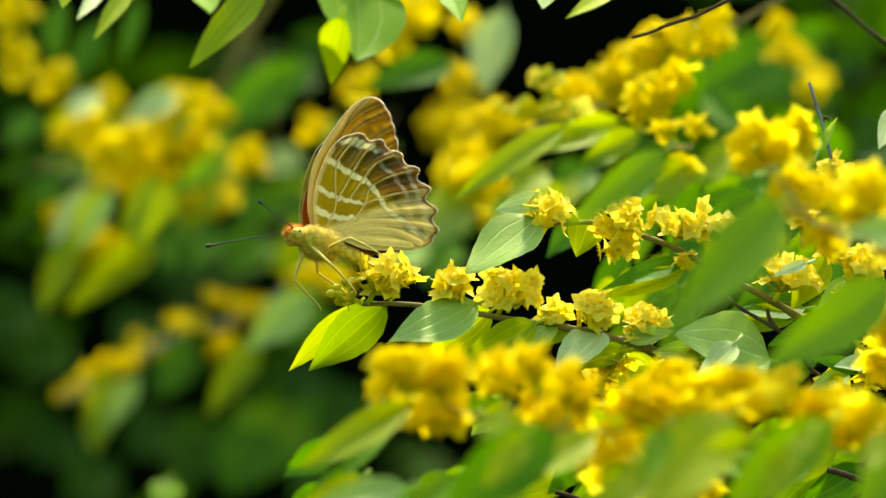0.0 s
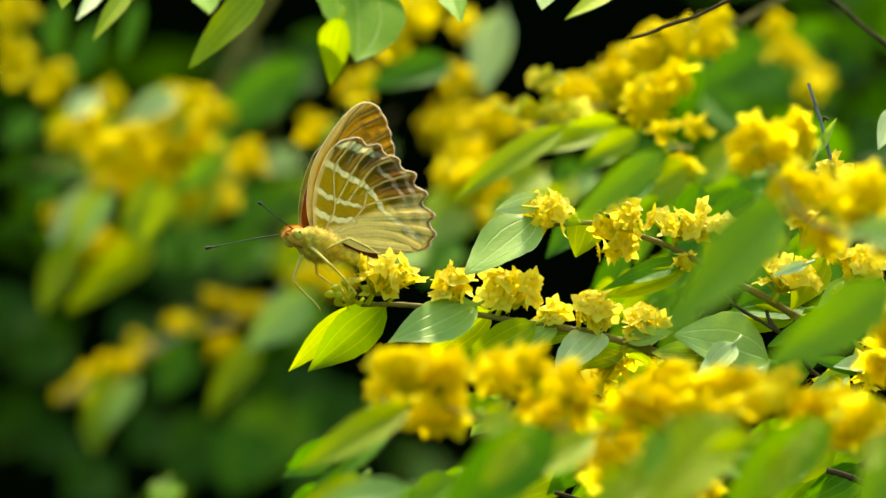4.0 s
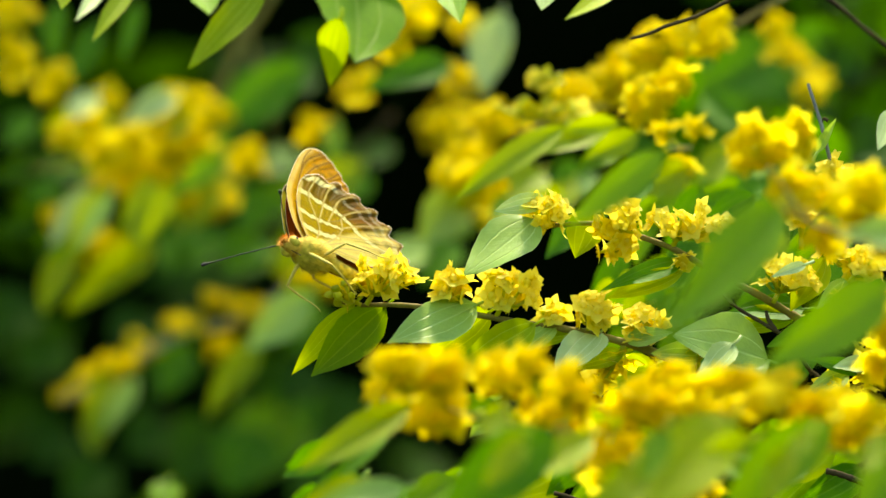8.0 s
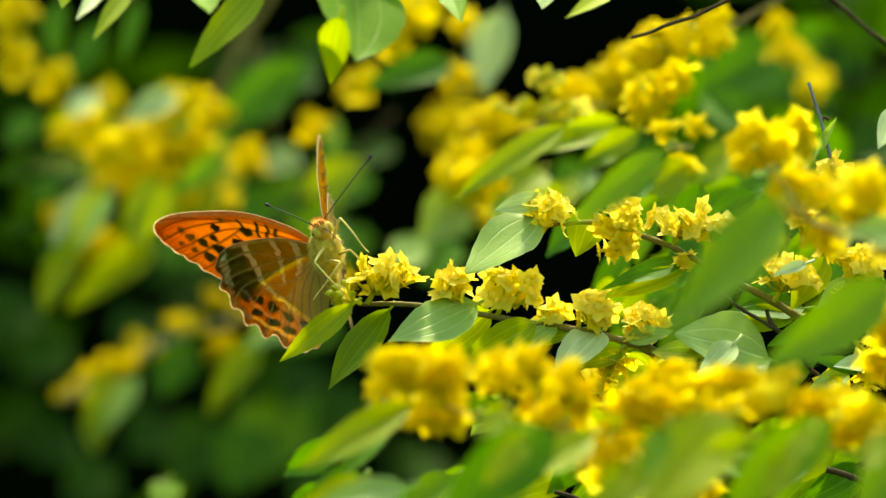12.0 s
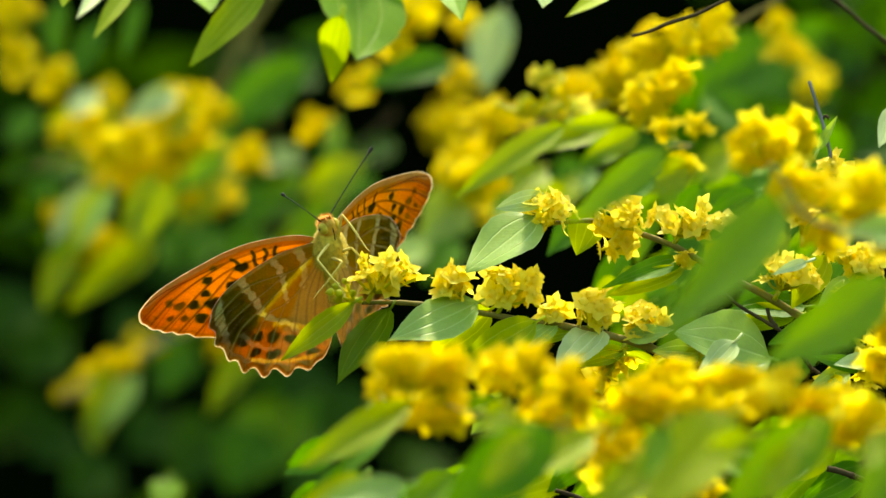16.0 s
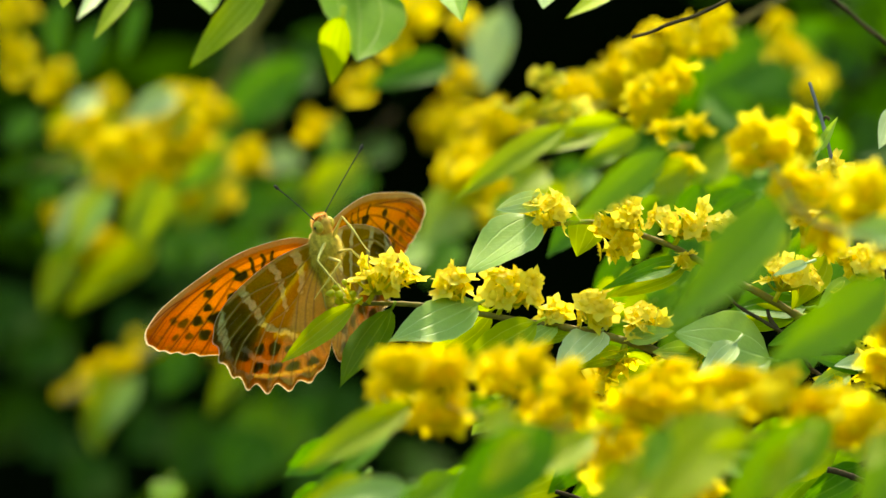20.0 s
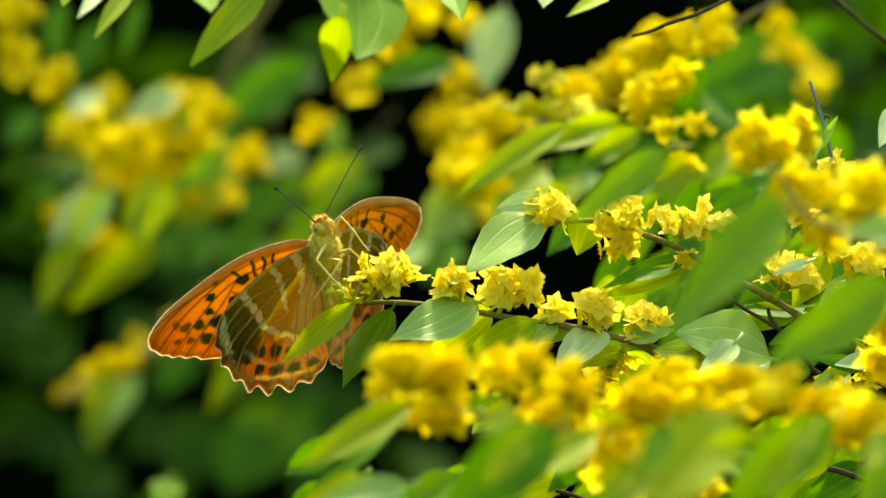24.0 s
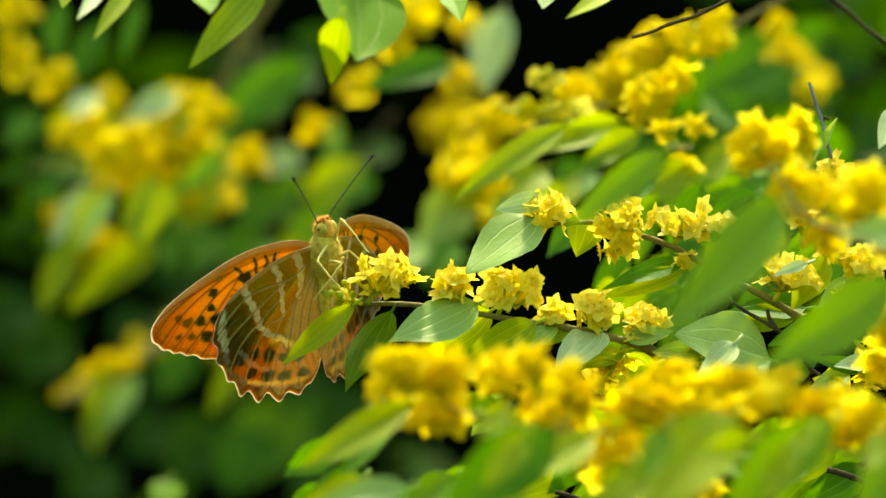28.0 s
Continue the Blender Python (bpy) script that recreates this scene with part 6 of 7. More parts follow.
def hind_upper(p, s):
    c = plain(p, (0.31, 0.10, 0.004), 0.46)
    olive = step(p[:, 1] + 0.85 * p[:, 0], -0.9, 1.3)
    c = over(c, olive * 0.95, (0.38, 0.36, 0.025), 0.55)
    q = ragged(p)
    for pts, w in SILVER[2:4]:
        c = over(c, line_mask(q, pts, 2.2 * w) * 0.55 * olive, (0.72, 0.62, 0.08), 0.62)
    outer = step(0.45 * p[:, 0] - p[:, 1], 20.3, 21.6)
    c = over(c, outer, (0.54, 0.135, 0.005), 0.52)
    c = over(c, line_mask(q, [(20.0, -5.6), (18.4, -9.0), (17.6, -12.2), (19.0, -14.0)], 3.3) * 0.95, (0.02, 0.016, 0.004), 0.2)
    c = over(c, line_mask(q, [(22.6, -7.5), (22.7, -11.5), (22.6, -14.0)], 0.9) * 0.7, (0.34, 0.30, 0.08), 0.5)
    c = over(c, step(p[:, 0], 18.4, 20.6) * step(-p[:, 1], 13.0, 16.5) * 0.75, (0.16, 0.07, 0.01), 0.42)
    c = over(c, line_mask(q, SILVER[1][0][1:4], 0.75) * 0.8, (0.50, 0.42, 0.07), 0.6)
    c = over(c, line_mask(q, [(12.9, -12.3), (10.6, -13.3), (8.2, -14.2), (5.6, -16.1), (2.6, -18.0)], 0.5) * 0.8, (0.12, 0.06, 0.012), 0.4)
    c = over(c, line_mask(q, [(11.5, -14.3), (9.2, -14.9), (6.7, -16.8), (3.0, -19.4)], 0.65) * 0.8, (0.72, 0.48, 0.07), 0.6)
    c = over(c, lines_mask(p, HIND_VEINS, 0.17) * 0.55, (0.16, 0.05, 0.008), 0.4)
    c = over(c, line_mask(q, [(17.9, -21.3), (15.6, -22.2), (13.0, -23.0), (9.6, -23.9), (5.6, -24.3)], 0.42) * 0.8, (0.85, 0.52, 0.08), 0.66)
    c = over(c, spot_mask(p, RIM_SPOTS, 0.35) * 0.8, (0.08, 0.04, 0.01), 0.3)
    c = over(c, spot_mask(p, HIND_SPOTS, 0.2), (0.012, 0.008, 0.005), 0.08)
    c = over(c, step(s, 0.93, 0.95) * (1 - step(s, 0.965, 0.978)) * 0.75 * (p[:, 1] < -5), (0.10, 0.045, 0.01), 0.3)
    return over(c, step(s, 0.987, 0.991), (0.95, 0.84, 0.6), 0.68)


def wing_mesh(name, edge, under, passed, upper, veins, folds, ridge, side, drop=0.0, rows=130, cols=430):
    """A thin wing with an upper and a lower sheet, cambered, its veins raised on the lower side and the folds between them sunk; side is 1 for the right, -1 for the left."""
    line = smooth_line([Vector((x, y, 0)) for x, y in edge], 12)
    pts = np.array([(v.x, v.y) for v in line])
    run = np.concatenate([[0], np.cumsum(np.linalg.norm(np.diff(pts, axis=0), axis=1))])
    at = np.linspace(0, run[-1], cols)
    rim = np.stack([np.interp(at, run, pts[:, 0]), np.interp(at, run, pts[:, 1])], 1)
    s = np.linspace(0.02, 1, rows) ** 0.8
    ss, tt = np.meshgrid(s, np.linspace(0, 1, cols), indexing="ij")
    p = (rim[None, :, :] * ss[:, :, None]).reshape(-1, 2)
    ss, tt = ss.ravel(), tt.ravel()
    camber = 0.4 * np.sin(np.pi * np.clip(p[:, 0] / 38, 0, 1)) - drop
    camber += ridge * ss ** 2 * (lines_mask(p, folds, 1.1) - lines_mask(p, veins, 0.9))
    half = 0.035
    lo = np.column_stack([p[:, 0] * side, p[:, 1], camber - half])
    hi = np.column_stack([p[:, 0] * side, p[:, 1], camber + half])
    verts = np.concatenate([lo, hi]) / 1000
    n = rows * cols
    faces = []
    for j in range(rows - 1):
        for i in range(cols - 1):
            a = j * cols + i
            q = (a, a + 1, a + cols + 1, a + cols)
            faces.append(q if side < 0 else q[::-1])
            r = tuple(k + n for k in q)
            faces.append(r[::-1] if side < 0 else r)
    for i in range(cols - 1):
        a = (rows - 1) * cols + i
        faces.append((a, a + 1, a + 1 + n, a + n))
    me = mesh_of(name, verts.tolist(), faces, WING)
    top = upper(p, ss)
    col = np.concatenate([under(p, ss), top])
    layer = me.attributes.new("pattern", "FLOAT_COLOR", "POINT")
    layer.data.foreach_set("color", np.ascontiguousarray(np.clip(col, 0, 1)).ravel())
    shine = me.attributes.new("silver", "FLOAT", "POINT")
    shine.data.foreach_set("value", np.concatenate([silver_scales(p, veins), np.zeros(n)]))
    glow = np.concatenate([passed(p, ss), top])
    glow[:, 3] = 1
    layer = me.attributes.new("through", "FLOAT_COLOR", "POINT")
    layer.data.foreach_set("color", np.ascontiguousarray(np.clip(glow, 0, 1)).ravel())
    return me


def fur_material(name, low, high):
    m, nodes, links, bsdf = material(name)
    tex = nodes.new("ShaderNodeTexCoord")
    n = noise_of(nodes, links, tex.outputs["Object"], 900, 5)
    links.new(ramp(nodes, links, n, [(0.3, low), (0.7, high)]), bsdf.inputs["Base Color"])
    bsdf.inputs["Roughness"].default_value = 0.8
    bsdf.inputs["Sheen Weight"].default_value = 0.08
    return m


FUR = fur_material("olive_yellow_fur", (0.42, 0.28, 0.010), (0.92, 0.69, 0.07))
FACE = fur_material("tawny_fur", (0.52, 0.25, 0.015), (0.86, 0.54, 0.06))
RUST = fur_material("rusty_fur", (0.66, 0.22, 0.01), (0.88, 0.42, 0.03))
EYE = fur_material("green_gold_eye", (0.44, 0.32, 0.02), (0.62, 0.48, 0.05))
EYE.node_tree.nodes["Principled BSDF"].inputs["Roughness"].default_value = 0.6
EYE.node_tree.nodes["Principled BSDF"].inputs["Specular IOR Level"].default_value = 0.2
DARK = fur_material("black_brown_horn", (0.012, 0.009, 0.006), (0.04, 0.03, 0.02))
LEG = fur_material("straw_yellow_leg", (0.70, 0.50, 0.07), (0.86, 0.68, 0.16))


def furry(name, rings, mat, hairs, length, seed, back=0.75):
    """A body part turned round the y axis (rings of y, radius across, radius high, z), clad in short hairs that lie backwards."""
    rnd = random.Random(seed)
    v, f = [], []
    cols = 16
    for y, rx, rz, z in rings:
        for k in range(cols):
            a = 2 * math.pi * k / cols
            v.append(Vector((rx * math.cos(a), y, z + rz * math.sin(a))) / 1000)
    n = len(rings)
    for j in range(n - 1):
        for k in range(cols):
            a, b = j * cols + k, j * cols + (k + 1) % cols
            f.append((a, b, b + cols, a + cols))
    f.append(tuple(range(cols - 1, -1, -1)))
    f.append(tuple(range((n - 1) * cols, n * cols)))
    for _ in range(hairs):
        j = rnd.uniform(0, n - 1.001)
        i, w = int(j), j - int(j)
        y, rx, rz, z = [rings[i][q] * (1 - w) + rings[i + 1][q] * w for q in range(4)]
        a = rnd.uniform(0, 2 * math.pi)
        out = Vector((math.cos(a), 0, math.sin(a)))
        p = Vector((rx * math.cos(a), y, z + rz * math.sin(a)))
        tip = p + (out * rnd.uniform(0.4, 0.8) + Vector((rnd.uniform(-0.25, 0.25), -back, rnd.uniform(-0.25, 0.25)))) * length * rnd.uniform(0.6, 1.3)
        side = out.cross(Vector((0, 1, 0))) * 0.06
        o = len(v)
        v += [(p - side) / 1000, (p + side) / 1000, tip / 1000]
        f.append((o, o + 1, o + 2))
    return mesh_of(name, v, f, mat)


def rod(name, pts, radii, mat, sides=7, bend=4):
    v, f = [], []
    tube(v, f, smooth_line([Vector(p) / 1000 for p in pts], bend), np.interp(np.linspace(0, 1, bend * (len(pts) - 1) + 1), np.linspace(0, 1, len(radii)), np.array(radii) / 1000).tolist(), sides)
    return mesh_of(name, v, f, mat)


fly = tagged(new("butterfly"), "orange fritillary butterfly with black spots and silver-washed olive underwings", "butterfly")
part("thorax", furry("thorax", [(-4.4, 1.5, 1.6, -0.2), (-3.2, 2.3, 2.5, -0.4), (-0.8, 2.75, 3.0, -0.5), (1.2, 2.6, 2.9, -0.5), (2.5, 2.1, 2.3, -0.4), (3.3, 1.5, 1.6, -0.3)], FUR, 4200, 1.3, 1), fly)
part("abdomen", furry("abdomen", [(-15.2, 0.25, 0.25, -0.9), (-14.4, 0.7, 0.75, -0.85), (-12, 1.05, 1.15, -0.7), (-9, 1.25, 1.4, -0.4), (-6, 1.3, 1.5, -0.1), (-3.2, 1.1, 1.2, 0)], FUR, 600, 0.6, 2), fly)
head = part("head", furry("head", [(2.5, 1.0, 1.0, -0.2), (3.2, 1.5, 1.5, -0.3), (4.2, 1.6, 1.65, -0.4), (5.1, 1.25, 1.35, -0.55), (5.9, 0.6, 0.7, -0.7)], FACE, 700, 0.5, 3), fly, Matrix.Translation((0, 3e-3, 0)) @ Matrix.Scale(1.12, 4) @ Matrix.Translation((0, -3e-3, 0)))
part("crest", furry("crest", [(3.0, 1.0, 0.5, 0.95), (4.2, 1.15, 0.55, 0.95), (5.4, 0.9, 0.6, 0.4), (6.2, 0.4, 0.4, -0.1)], RUST, 420, 0.9, 4, -0.5), head)
for sgn in (1, -1):
    v, f = [], []
    for j in range(9):
        a = math.pi * j / 8
        for k in range(14):
            b = 2 * math.pi * k / 14
            v.append(Vector((0.8 * math.cos(a) * sgn, 1.05 * math.sin(a) * math.cos(b), 1.15 * math.sin(a) * math.sin(b))) / 1000)
    for j in range(8):
        for k in range(14):
            f.append((j * 14 + k, j * 14 + (k + 1) % 14, (j + 1) * 14 + (k + 1) % 14, (j + 1) * 14 + k))
    eye = part("eye", mesh_of("eye", v, f, EYE), head, Matrix.Translation((sgn * 1.2e-3, 4.5e-3, -0.75e-3)), "green-gold compound eye")
    part("pupil_spot", rod("pupil_spot", [(0, 0, 0), (0.2 * sgn, 0.05, 0), (0.3 * sgn, 0.08, 0)], [0.3, 0.26, 0.1], DARK), eye, Matrix.Translation((sgn * 0.6e-3, 0.1e-3, -0.05e-3)))
    part("palp", furry("palp", [(4.6, 0.34, 0.3, -1.3), (5.6, 0.38, 0.42, -1.1), (6.6, 0.26, 0.3, -0.7), (7.1, 0.08, 0.08, -0.45)], RUST, 60, 0.5, 5 + sgn, -0.3), head, Matrix.Translation((sgn * 0.5e-3, -0.6e-3, 0)))
PROBOSCIS = part("proboscis", rod("proboscis", [(0, 0, 0), (0, 0.5, -1.2), (0, 0.1, -4.0), (0, -0.4, -7.6)], [0.13, 0.11, 0.09, 0.06], DARK), fly, Matrix.Translation((0, 5.4e-3, -1.6e-3)))

ANTENNA = 16.6
ANTENNAE = {}
for sgn, side in ((1, "R"), (-1, "L")):
    ANTENNAE[side] = part("antenna", rod("antenna", [(0, 0, 0), (0.1, 0, 4), (0.15, 0, 8), (0.1, 0, 12.6), (0, 0, 14.7), (0, 0, 15.8), (0, 0, ANTENNA)], [0.15, 0.11, 0.1, 0.1, 0.11, 0.15, 0.38, 0.28], DARK), fly,
                          Matrix.Translation((sgn * 0.55e-3, 4.9e-3, 0.7e-3)), "thin dark clubbed antenna")
THIGH, SHIN = 6.2, 9.0
LEGS = {}
for key, hip in (("front_right", (0.9, 1.8, -2.2)), ("front_left", (-0.9, 1.8, -2.2)), ("hind_right", (1.2, -1.4, -2.4)), ("hind_left", (-1.2, -1.4, -2.4))):
    thigh = part("leg", rod("leg", [(0, 0, -0.4), (0.1, 0, 2), (0.1, 0, 4.2), (0, 0, THIGH)], [0.30, 0.34, 0.28, 0.20], LEG, 8, 3), fly, Matrix.Translation(Vector(hip) / 1000), "straw-yellow leg")
    shin = part("shin", rod("shin", [(0, 0, 0), (0.12, 0, 2.4), (0.1, 0, 5.0), (0, 0, 5.4), (0, 0.1, 7.2), (0.15, 0.2, 8.4), (0.5, 0.3, SHIN)], [0.20, 0.23, 0.18, 0.14, 0.14, 0.11, 0.07], LEG, 7, 3), thigh)
    LEGS[key] = (thigh, shin, Vector(hip) / 1000)
WINGS = {}
for sgn, side in ((1, "R"), (-1, "L")):
    WINGS["F" + side] = part("forewing", wing_mesh("forewing", FORE_EDGE, fore_under, fore_through, fore_upper, FORE_VEINS, FORE_FOLDS, 0.12, sgn), fly, None, "orange forewing with black spots and a cream edge")
    WINGS["H" + side] = part("hindwing", wing_mesh("hindwing", HIND_EDGE, hind_under, hind_through, hind_upper, HIND_VEINS, HIND_FOLDS, 0.22, sgn, 1.0), fly, None, "scalloped olive hindwing with silver bands")


FLIGHT = [
    # seconds, thorax in mm from the middle of the twig, turn in degrees, wing lift right and left, swing of the forewings and of the hindwings
    (0, -24.59, -5.00, 1.68, 18.9, 29.7, 131.2, 97.0, 84.2, -8.8, 3.7),
    (3, -24.60, -5.00, 1.47, 19.4, 30.3, 131.9, 97.0, 84.2, -8.9, 3.6),
    (6, -24.53, -5.00, 1.57, 21.6, 32.2, 135.7, 97.0, 84.2, -8.2, 3.7),
    (7, -24.69, -5.00, 1.39, 22.9, 32.2, 137.4, 97.0, 83.9, -8.2, 4.3),
    (7.6, -25.29, -5.00, 0.88, 27.3, 36.6, 143.9, 97.0, 83.7, -6.6, 3.6),
    (8, -25.62, -5.00, -0.46, 31.2, 46.4, 151.7, 97.0, 84.5, -7.1, 4.0),
    (8.2, -25.70, -5.00, -0.65, 32.6, 49.6, 153.9, 97.0, 84.6, -8.1, 5.2),
    (8.5, -25.67, -4.56, -0.71, 33.9, 49.7, 155.9, 97.0, 84.5, -4.2, 4.2),
    (8.7, -25.27, -3.67, -0.36, 27.4, 50.0, 149.2, 83.0, 79.5, -1.2, 3.9),
    (8.9, -24.79, -2.78, 0.07, 30.1, 42.2, 153.7, 71.6, 67.1, 2.9, 3.8),
    (9, -24.59, -2.33, 0.25, 28.3, 39.6, 154.1, 59.4, 58.6, 3.2, 6.0),
    (9.1, -24.53, -1.89, 0.50, 26.3, 38.2, 155.5, 47.9, 45.6, 1.7, 8.5),
    (9.3, -23.55, -1.00, 1.41, 39.2, 33.6, 169.2, 32.0, 31.1, -0.2, 10.7),
    (9.5, -23.28, -0.11, 0.69, 45.4, 34.1, 174.5, 43.4, 40.3, 2.3, 8.8),
    (9.7, -22.43, 0.78, 1.61, 51.3, 32.4, -174.2, 80.5, 80.2, -0.2, 8.1),
    (9.9, -22.69, 1.67, 0.84, 52.3, 24.4, -172.7, 91.7, 90.8, -1.9, 7.0),
    (10, -22.81, 2.11, 0.50, 52.9, 21.4, -170.9, 92.4, 91.0, -2.8, 7.0),
    (10.2, -22.53, 3.00, 0.70, 55.9, 23.7, -169.2, 91.1, 90.9, -5.0, 8.2),
    (10.3, -22.39, 3.00, 0.85, 55.7, 24.8, -167.8, 91.2, 90.6, -3.2, 7.6),
    (10.4, -22.38, 3.00, 0.82, 60.6, 24.3, -162.4, 86.7, 85.3, -1.6, 7.2),
    (10.5, -22.20, 3.00, 0.94, 61.5, 25.6, -160.9, 81.0, 77.4, 1.2, 6.5),
    (10.6, -22.17, 3.00, 1.05, 60.3, 23.6, -159.0, 74.4, 72.0, 5.5, 4.8),
    (10.7, -22.20, 3.00, 1.16, 59.4, 23.2, -158.7, 66.8, 65.4, 8.3, 3.1),
    (10.8, -22.22, 3.00, 1.21, 61.3, 24.4, -157.3, 55.7, 56.1, 9.2, 2.5),
    (11, -22.34, 3.00, 1.25, 60.3, 23.8, -159.7, 33.2, 31.9, 7.7, 1.1),
    (11.2, -22.46, 3.00, 1.30, 59.7, 24.8, -158.7, 30.6, 30.7, 4.1, -0.3),
    (11.4, -22.74, 3.00, 1.15, 58.2, 24.7, -158.2, 49.0, 49.6, 4.0, -0.5),
    (11.6, -23.02, 3.00, 1.01, 56.6, 22.2, -159.5, 78.9, 79.7, 4.4, -1.0),
    (11.8, -23.03, 3.00, 0.83, 56.6, 23.1, -159.2, 73.4, 73.9, 5.3, -1.1),
    (12, -22.79, 3.00, 0.48, 58.0, 26.5, -157.6, 60.3, 60.3, 5.8, -0.2),
    (12.2, -22.77, 3.00, 0.62, 58.4, 25.4, -158.5, 44.8, 44.3, 3.9, -2.3),
    (12.4, -22.64, 3.00, 0.71, 57.2, 26.5, -159.0, 25.6, 24.9, 0.6, -3.4),
    (12.5, -22.79, 3.00, 0.76, 58.2, 25.0, -157.6, 20.9, 20.9, 0.8, -3.9),
    (14.5, -22.33, 3.00, 0.49, 59.5, 26.5, -154.7, 41.8, 41.6, 2.1, -2.5),
    (15, -22.65, 3.00, 0.56, 56.8, 26.2, -154.6, 18.2, 18.9, -1.7, -6.3),
    (16, -22.17, 3.00, 0.71, 60.8, 22.0, -150.7, 21.4, 21.9, -1.5, -6.8),
    (17, -21.88, 3.00, 1.40, 63.6, 17.5, -149.4, 27.5, 27.9, -3.3, -7.6),
    (18, -21.97, 3.00, 1.25, 64.2, 18.4, -147.7, 30.9, 31.3, -3.2, -7.4),
    (19, -23.13, 3.00, 0.94, 68.9, 19.7, -145.4, 20.7, 21.5, -4.0, -8.5),
    (20, -23.19, 3.00, 0.75, 70.0, 20.5, -143.7, 17.1, 17.6, -3.3, -7.9),
    (20.5, -23.38, 3.00, 0.78, 68.2, 20.6, -142.0, 16.3, 16.9, -2.3, -7.0),
    (21, -23.26, 3.00, 0.72, 69.3, 20.4, -143.7, 16.2, 16.8, -3.8, -8.6),
    (24, -23.27, 3.00, 0.20, 69.1, 20.1, -142.0, 15.6, 16.6, -4.6, -9.7),
    (25, -23.16, 3.00, 0.11, 71.3, 19.8, -139.5, 16.7, 16.8, -2.9, -7.1),
    (26, -22.86, 3.00, 0.27, 71.9, 16.0, -138.2, 14.1, 14.1, -3.3, -7.3),
    (26.5, -22.95, 3.00, 0.37, 70.0, 16.6, -133.3, 29.2, 30.2, -2.2, -6.3),
    (27, -22.71, 3.00, -0.05, 75.8, 11.9, -135.4, 12.6, 12.6, -3.7, -7.4),
    (28, -23.07, 3.00, -0.11, 75.5, 13.4, -134.7, 15.5, 15.1, -4.6, -7.7),
]
# seconds and the place of each antenna's tip, in mm
FEELERS = {"R": [(0, -44.2, -6.7, 0.7), (3, -44.2, -6.7, 0.5), (6, -43.8, -6.8, -0.7), (7, -43.6, -6.9, -1.6), (8, -44.8, -7.1, -2.6), (9, -43.4, -7.2, -1.0), (9.5, -38.2, -12.6, 4.6), (10, -35.9, -11.0, 5.7), (11, -32.1, -12.1, 9.2), (12, -32.9, -12.1, 8.2), (15, -32.2, -12.5, 8.3), (16, -30.0, -12.6, 9.8), (18, -29.8, -11.8, 11.7), (20, -31.4, -11.4, 11.4), (24, -31.5, -11.3, 11.0), (26, -28.2, -11.0, 13.4), (28, -28.2, -10.8, 13.0)],
           "L": [(0, -34.2, -20.9, 8.7), (3, -34.3, -21.0, 8.3), (6, -33.2, -21.3, 8.9), (7, -31.3, -21.7, 9.2), (8, -30.4, -20.4, 10.6), (9, -27.9, -17.4, 12.5), (9.5, -19.1, -11.2, 15.8), (10, -16.6, -7.5, 16.7), (11, -13.3, 0.8, 17.8), (12, -14.2, 0.6, 17.2), (15, -14.8, 0.5, 17.9), (16, -14.2, 0.8, 18.3), (18, -14.1, 1.2, 19.3), (20, -15.9, 1.5, 19.0), (24, -16.2, 1.4, 18.6), (26, -13.8, 1.8, 17.7), (28, -14.0, 2.2, 17.4)]}
# seconds, the place of each foot and a place towards which its knee points, in mm
FEET = {"front_right": [(0, (-23.0, -1.0, -11.6), (-31, -7.0, -4.0)), (8.5, (-23.0, -1.0, -11.6), (-31, -7.0, -4.0)), (9.7, (-18.3, -6.0, -9.1), (-30, -8.0, 0.0)), (28, (-18.3, -6.0, -9.1), (-30, -8.0, 0.0))],
        "front_left": [(0, (-16.4, -5.5, -8.1), (-26, -14, 2.0)), (8.5, (-16.4, -5.5, -8.1), (-26, -14, 2.0)), (9.7, (-14.0, -5.0, -0.8), (-18, -6, 9.0)), (28, (-14.0, -5.0, -0.8), (-18, -6, 9.0))],
        "hind_right": [(0, (-17.0, 3.0, -9.5), (-24, 6.0, -8.0)), (8.5, (-17.0, 3.0, -9.5), (-24, 6.0, -8.0)), (9.7, (-24.6, -2.0, -9.7), (-18, -9.0, -5.0)), (28, (-24.6, -2.0, -9.7), (-18, -9.0, -5.0))],
        "hind_left": [(0, (-10.5, -5.5, -1.6), (-20, -14, 6.0)), (8.5, (-10.5, -5.5, -1.6), (-20, -14, 6.0)), (9.7, (-12.0, 1.0, -6.0), (-17, -8, 2.0)), (28, (-12.0, 1.0, -6.0), (-17, -8, 2.0))]}
SWING_A = [(0, (-16.6, 8.0, -10.8), (-28.9, 7.0, -22.9), -5), (7, (-16.6, 8.0, -10.7), (-29.0, 7.0, -23.2), -5), (8, (-16.8, 8.0, -10.4), (-28.5, 7.0, -23.7), -5), (9, (-17.3, 0.0, -10.3), (-28.5, -5.0, -22.6), -5), (9.5, (-17.3, -5.0, -10.3), (-30.7, -11.0, -21.9), -5), (10, (-17.4, -5.0, -10.3), (-30.9, -11.0, -21.6), -5), (11, (-17.0, -5.0, -10.5), (-30.5, -11.0, -21.2), -5), (28, (-16.9, -5.0, -10.6), (-30.3, -11.0, -21.9), -5)]
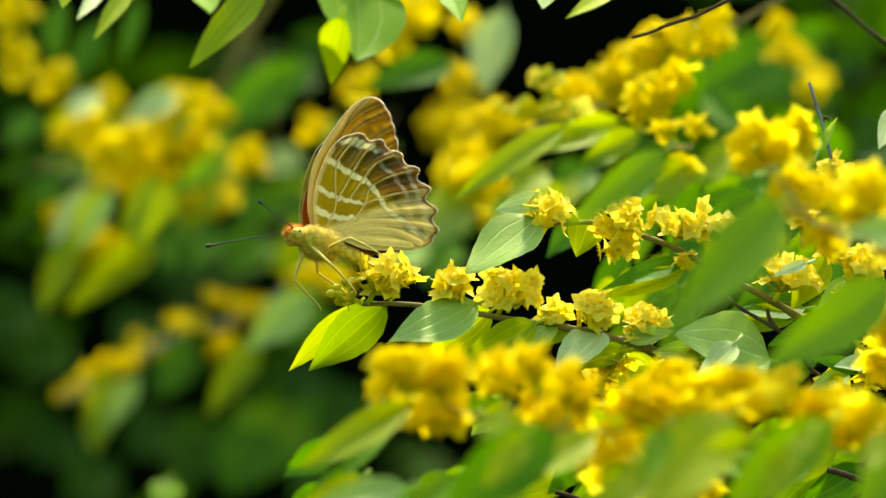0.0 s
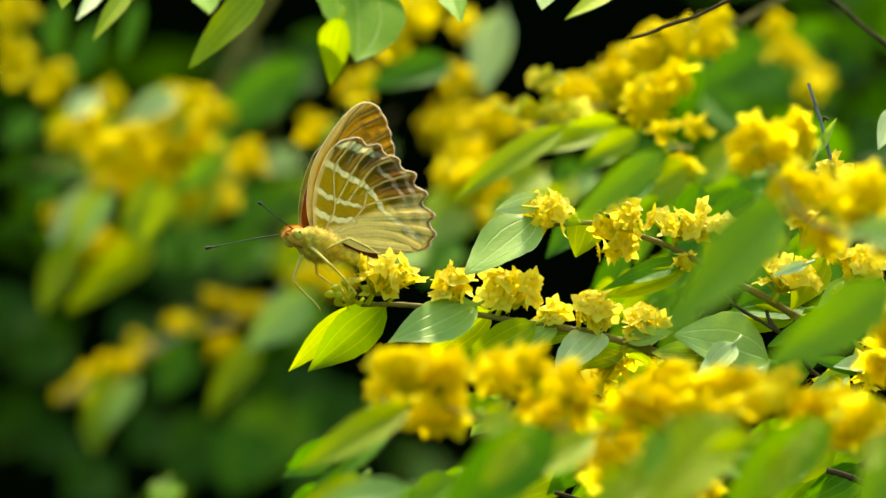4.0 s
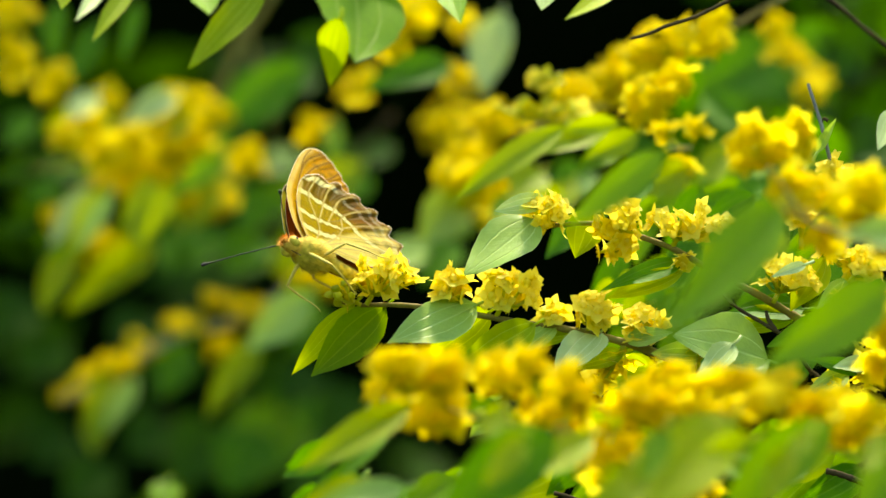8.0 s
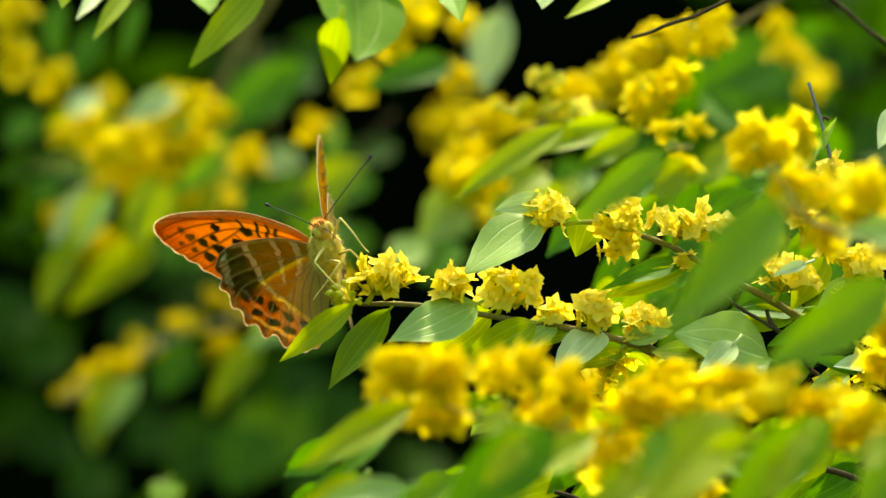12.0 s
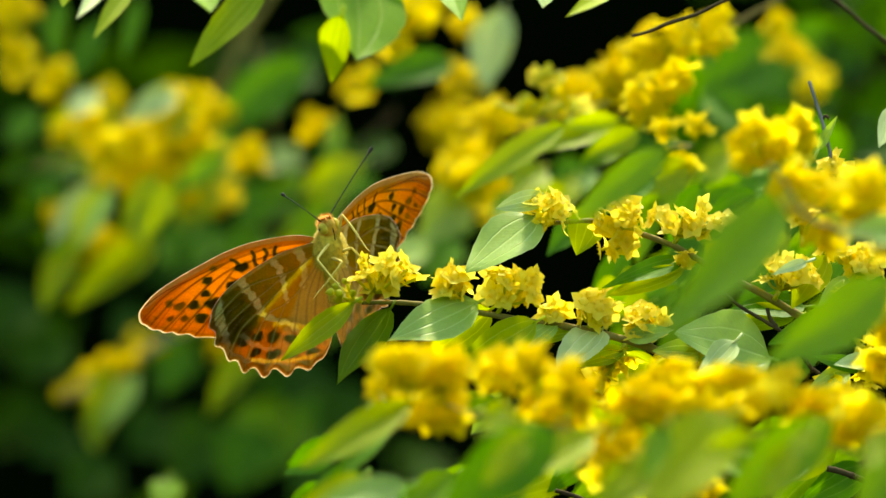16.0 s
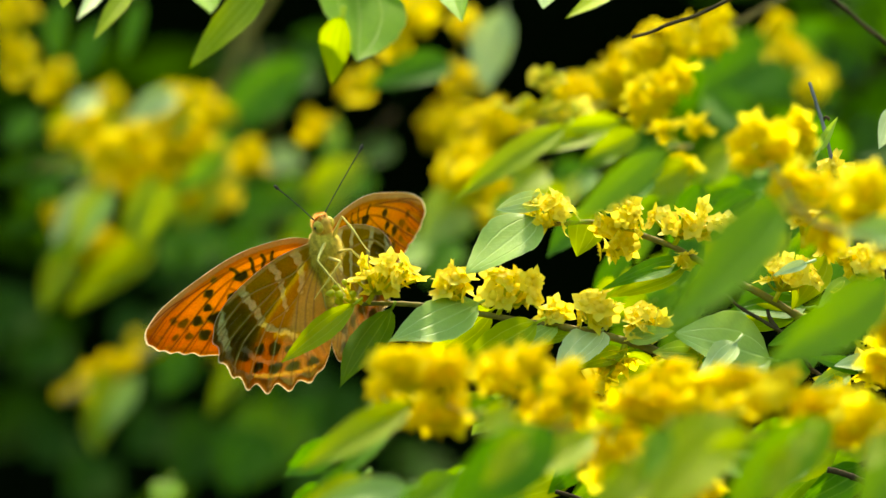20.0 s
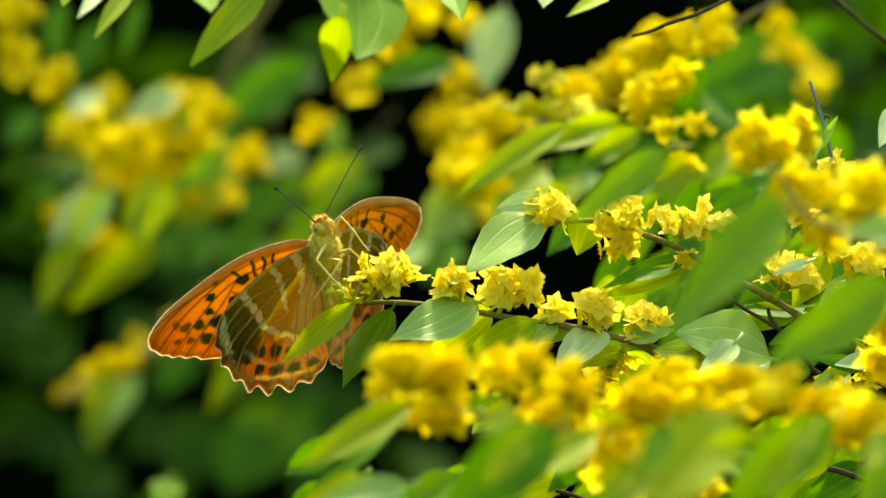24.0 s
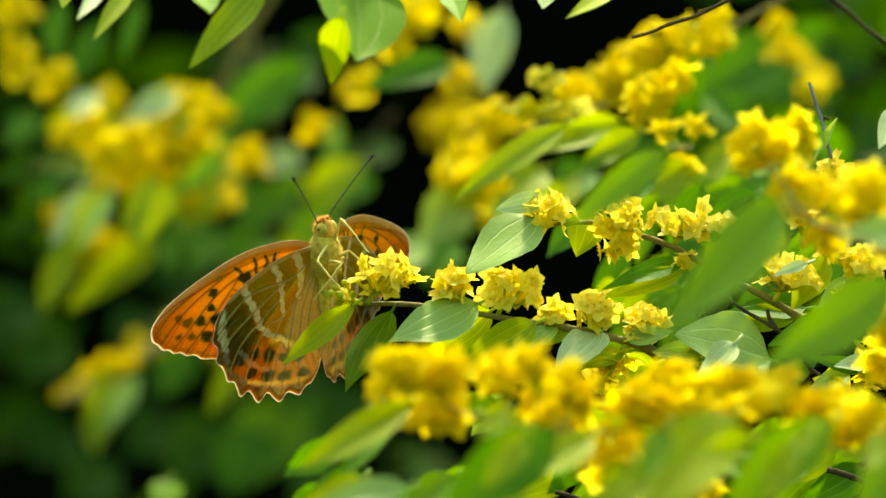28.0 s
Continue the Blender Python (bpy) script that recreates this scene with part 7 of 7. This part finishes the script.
SWING_B = [(0, (-10.9, 3.0, -10.6), (-25.8, 1.0, -23.3), 5), (7, (-10.9, 3.0, -10.6), (-25.8, 1.0, -23.5), 5), (8, (-10.8, 3.0, -10.8), (-25.1, 1.0, -24.2), 5), (9, (-10.4, 3.0, -11.4), (-24.5, 1.0, -25.4), 17), (9.5, (-10.3, 3.0, -11.5), (-23.1, 1.0, -27.8), 23), (10, (-10.2, 3.0, -11.6), (-22.8, 1.0, -27.8), 29), (11, (-10.2, 3.0, -11.6), (-22.6, 1.0, -27.7), 41), (15, (-10.2, -1.0, -11.7), (-22.1, -12.0, -27.8), 41), (19, (-10.1, -1.0, -11.7), (-21.5, -12.0, -28.1), 41), (24, (-10.0, -1.0, -11.8), (-21.1, -12.0, -28.8), 41), (28, (-9.9, -1.0, -12.0), (-20.5, -12.0, -29.6), 41)]


def motions():
    """The butterfly turns on the flower head and beats its wings; the two leaves under it give way."""
    origin = Vector((0, 0, REST))

    def body(r):
        return pose(r[1] / 1000, r[2] / 1000, REST + r[3] / 1000, *r[4:7])

    walk(fly, [(r[0], body(r)) for r in FLIGHT])
    folded = {"FR": -3.5, "HR": 5.0}  # the far wings lie a little differently while shut
    for side, sgn, lift in (("R", 1, 7), ("L", -1, 8)):
        for key, root, swing in (("F", 1.0, 9), ("H", -1.0, 10)):
            rows = []
            for r in FLIGHT:
                hinge = pose(sgn * 1.3e-3, 0, 1.2e-3, 0, -sgn * r[lift], 0)
                rows.append((r[0], hinge @ pose(0, root / 1000, 0, 0, 0, sgn * (r[swing] + (folded.get(key + side, 0) if r[0] <= 8.5 else 0)))))
            walk(WINGS[key + side], rows)

    def body_at(t):
        for a, b in zip(FLIGHT[:-1], FLIGHT[1:]):
            if a[0] <= t <= b[0]:
                w = (t - a[0]) / (b[0] - a[0])
                return body(a).lerp(body(b), w)
        return body(FLIGHT[-1])

    def towards(base, target, twist):
        z = (target - base).normalized()
        x = Vector(twist)
        x = (x - z * x.dot(z)).normalized()
        m = Matrix((x, z.cross(x), z)).transposed().to_4x4()
        m.translation = base
        return m

    for side, rows in FEELERS.items():
        base = ANTENNAE[side].matrix_basis.translation.copy()
        walk(ANTENNAE[side], [(r[0], towards(base, body_at(r[0]).inverted() @ mm(r[1:]), (0, 1, 0))) for r in rows])
    tuck = PROBOSCIS.matrix_basis.translation.copy()
    walk(PROBOSCIS, [(t, pose(tuck.x, tuck.y, tuck.z, -a, 0, 0)) for t, a in ((0, 78), (8.4, 78), (9.4, 10), (12, -8), (15, -8), (16.5, 100), (28, 100))])
    for key, rows in FEET.items():
        thigh, shin, hip = LEGS[key]
        upper_rows, lower_rows = [], []
        for r in FLIGHT:
            k = max(i for i in range(len(rows) - 1) if rows[i][0] <= r[0])
            w = (r[0] - rows[k][0]) / (rows[k + 1][0] - rows[k][0])
            inside = body(r).inverted()
            foot = inside @ mm(Vector(rows[k][1]).lerp(Vector(rows[k + 1][1]), w))
            bend = inside @ mm(Vector(rows[k][2]).lerp(Vector(rows[k + 1][2]), w))
            way = foot - hip
            span = min(max(way.length, 3.5e-3), (THIGH + SHIN - 0.4) / 1000)
            way.normalize()
            out = bend - hip
            out = (out - way * out.dot(way)).normalized()
            a = (THIGH ** 2 + (span * 1000) ** 2 - SHIN ** 2) / (2 * span * 1e6)
            knee = hip + way * a + out * math.sqrt(max((THIGH / 1000) ** 2 - a * a, 0))
            top = towards(hip, knee, out)
            upper_rows.append((r[0], top))
            lower_rows.append((r[0], top.inverted() @ towards(knee, hip + way * span, out)))
        walk(thigh, upper_rows)
        walk(shin, lower_rows)
    for leaf_ob, rows in ((LEAF_A, SWING_A), (LEAF_B, SWING_B)):
        steps = []
        for t, a, b, roll in rows:
            m = leaf_pose(a, b, roll)
            m.translation -= leaf_ob.parent.location
            steps.append((t, m))
        walk(leaf_ob, steps)


motions()
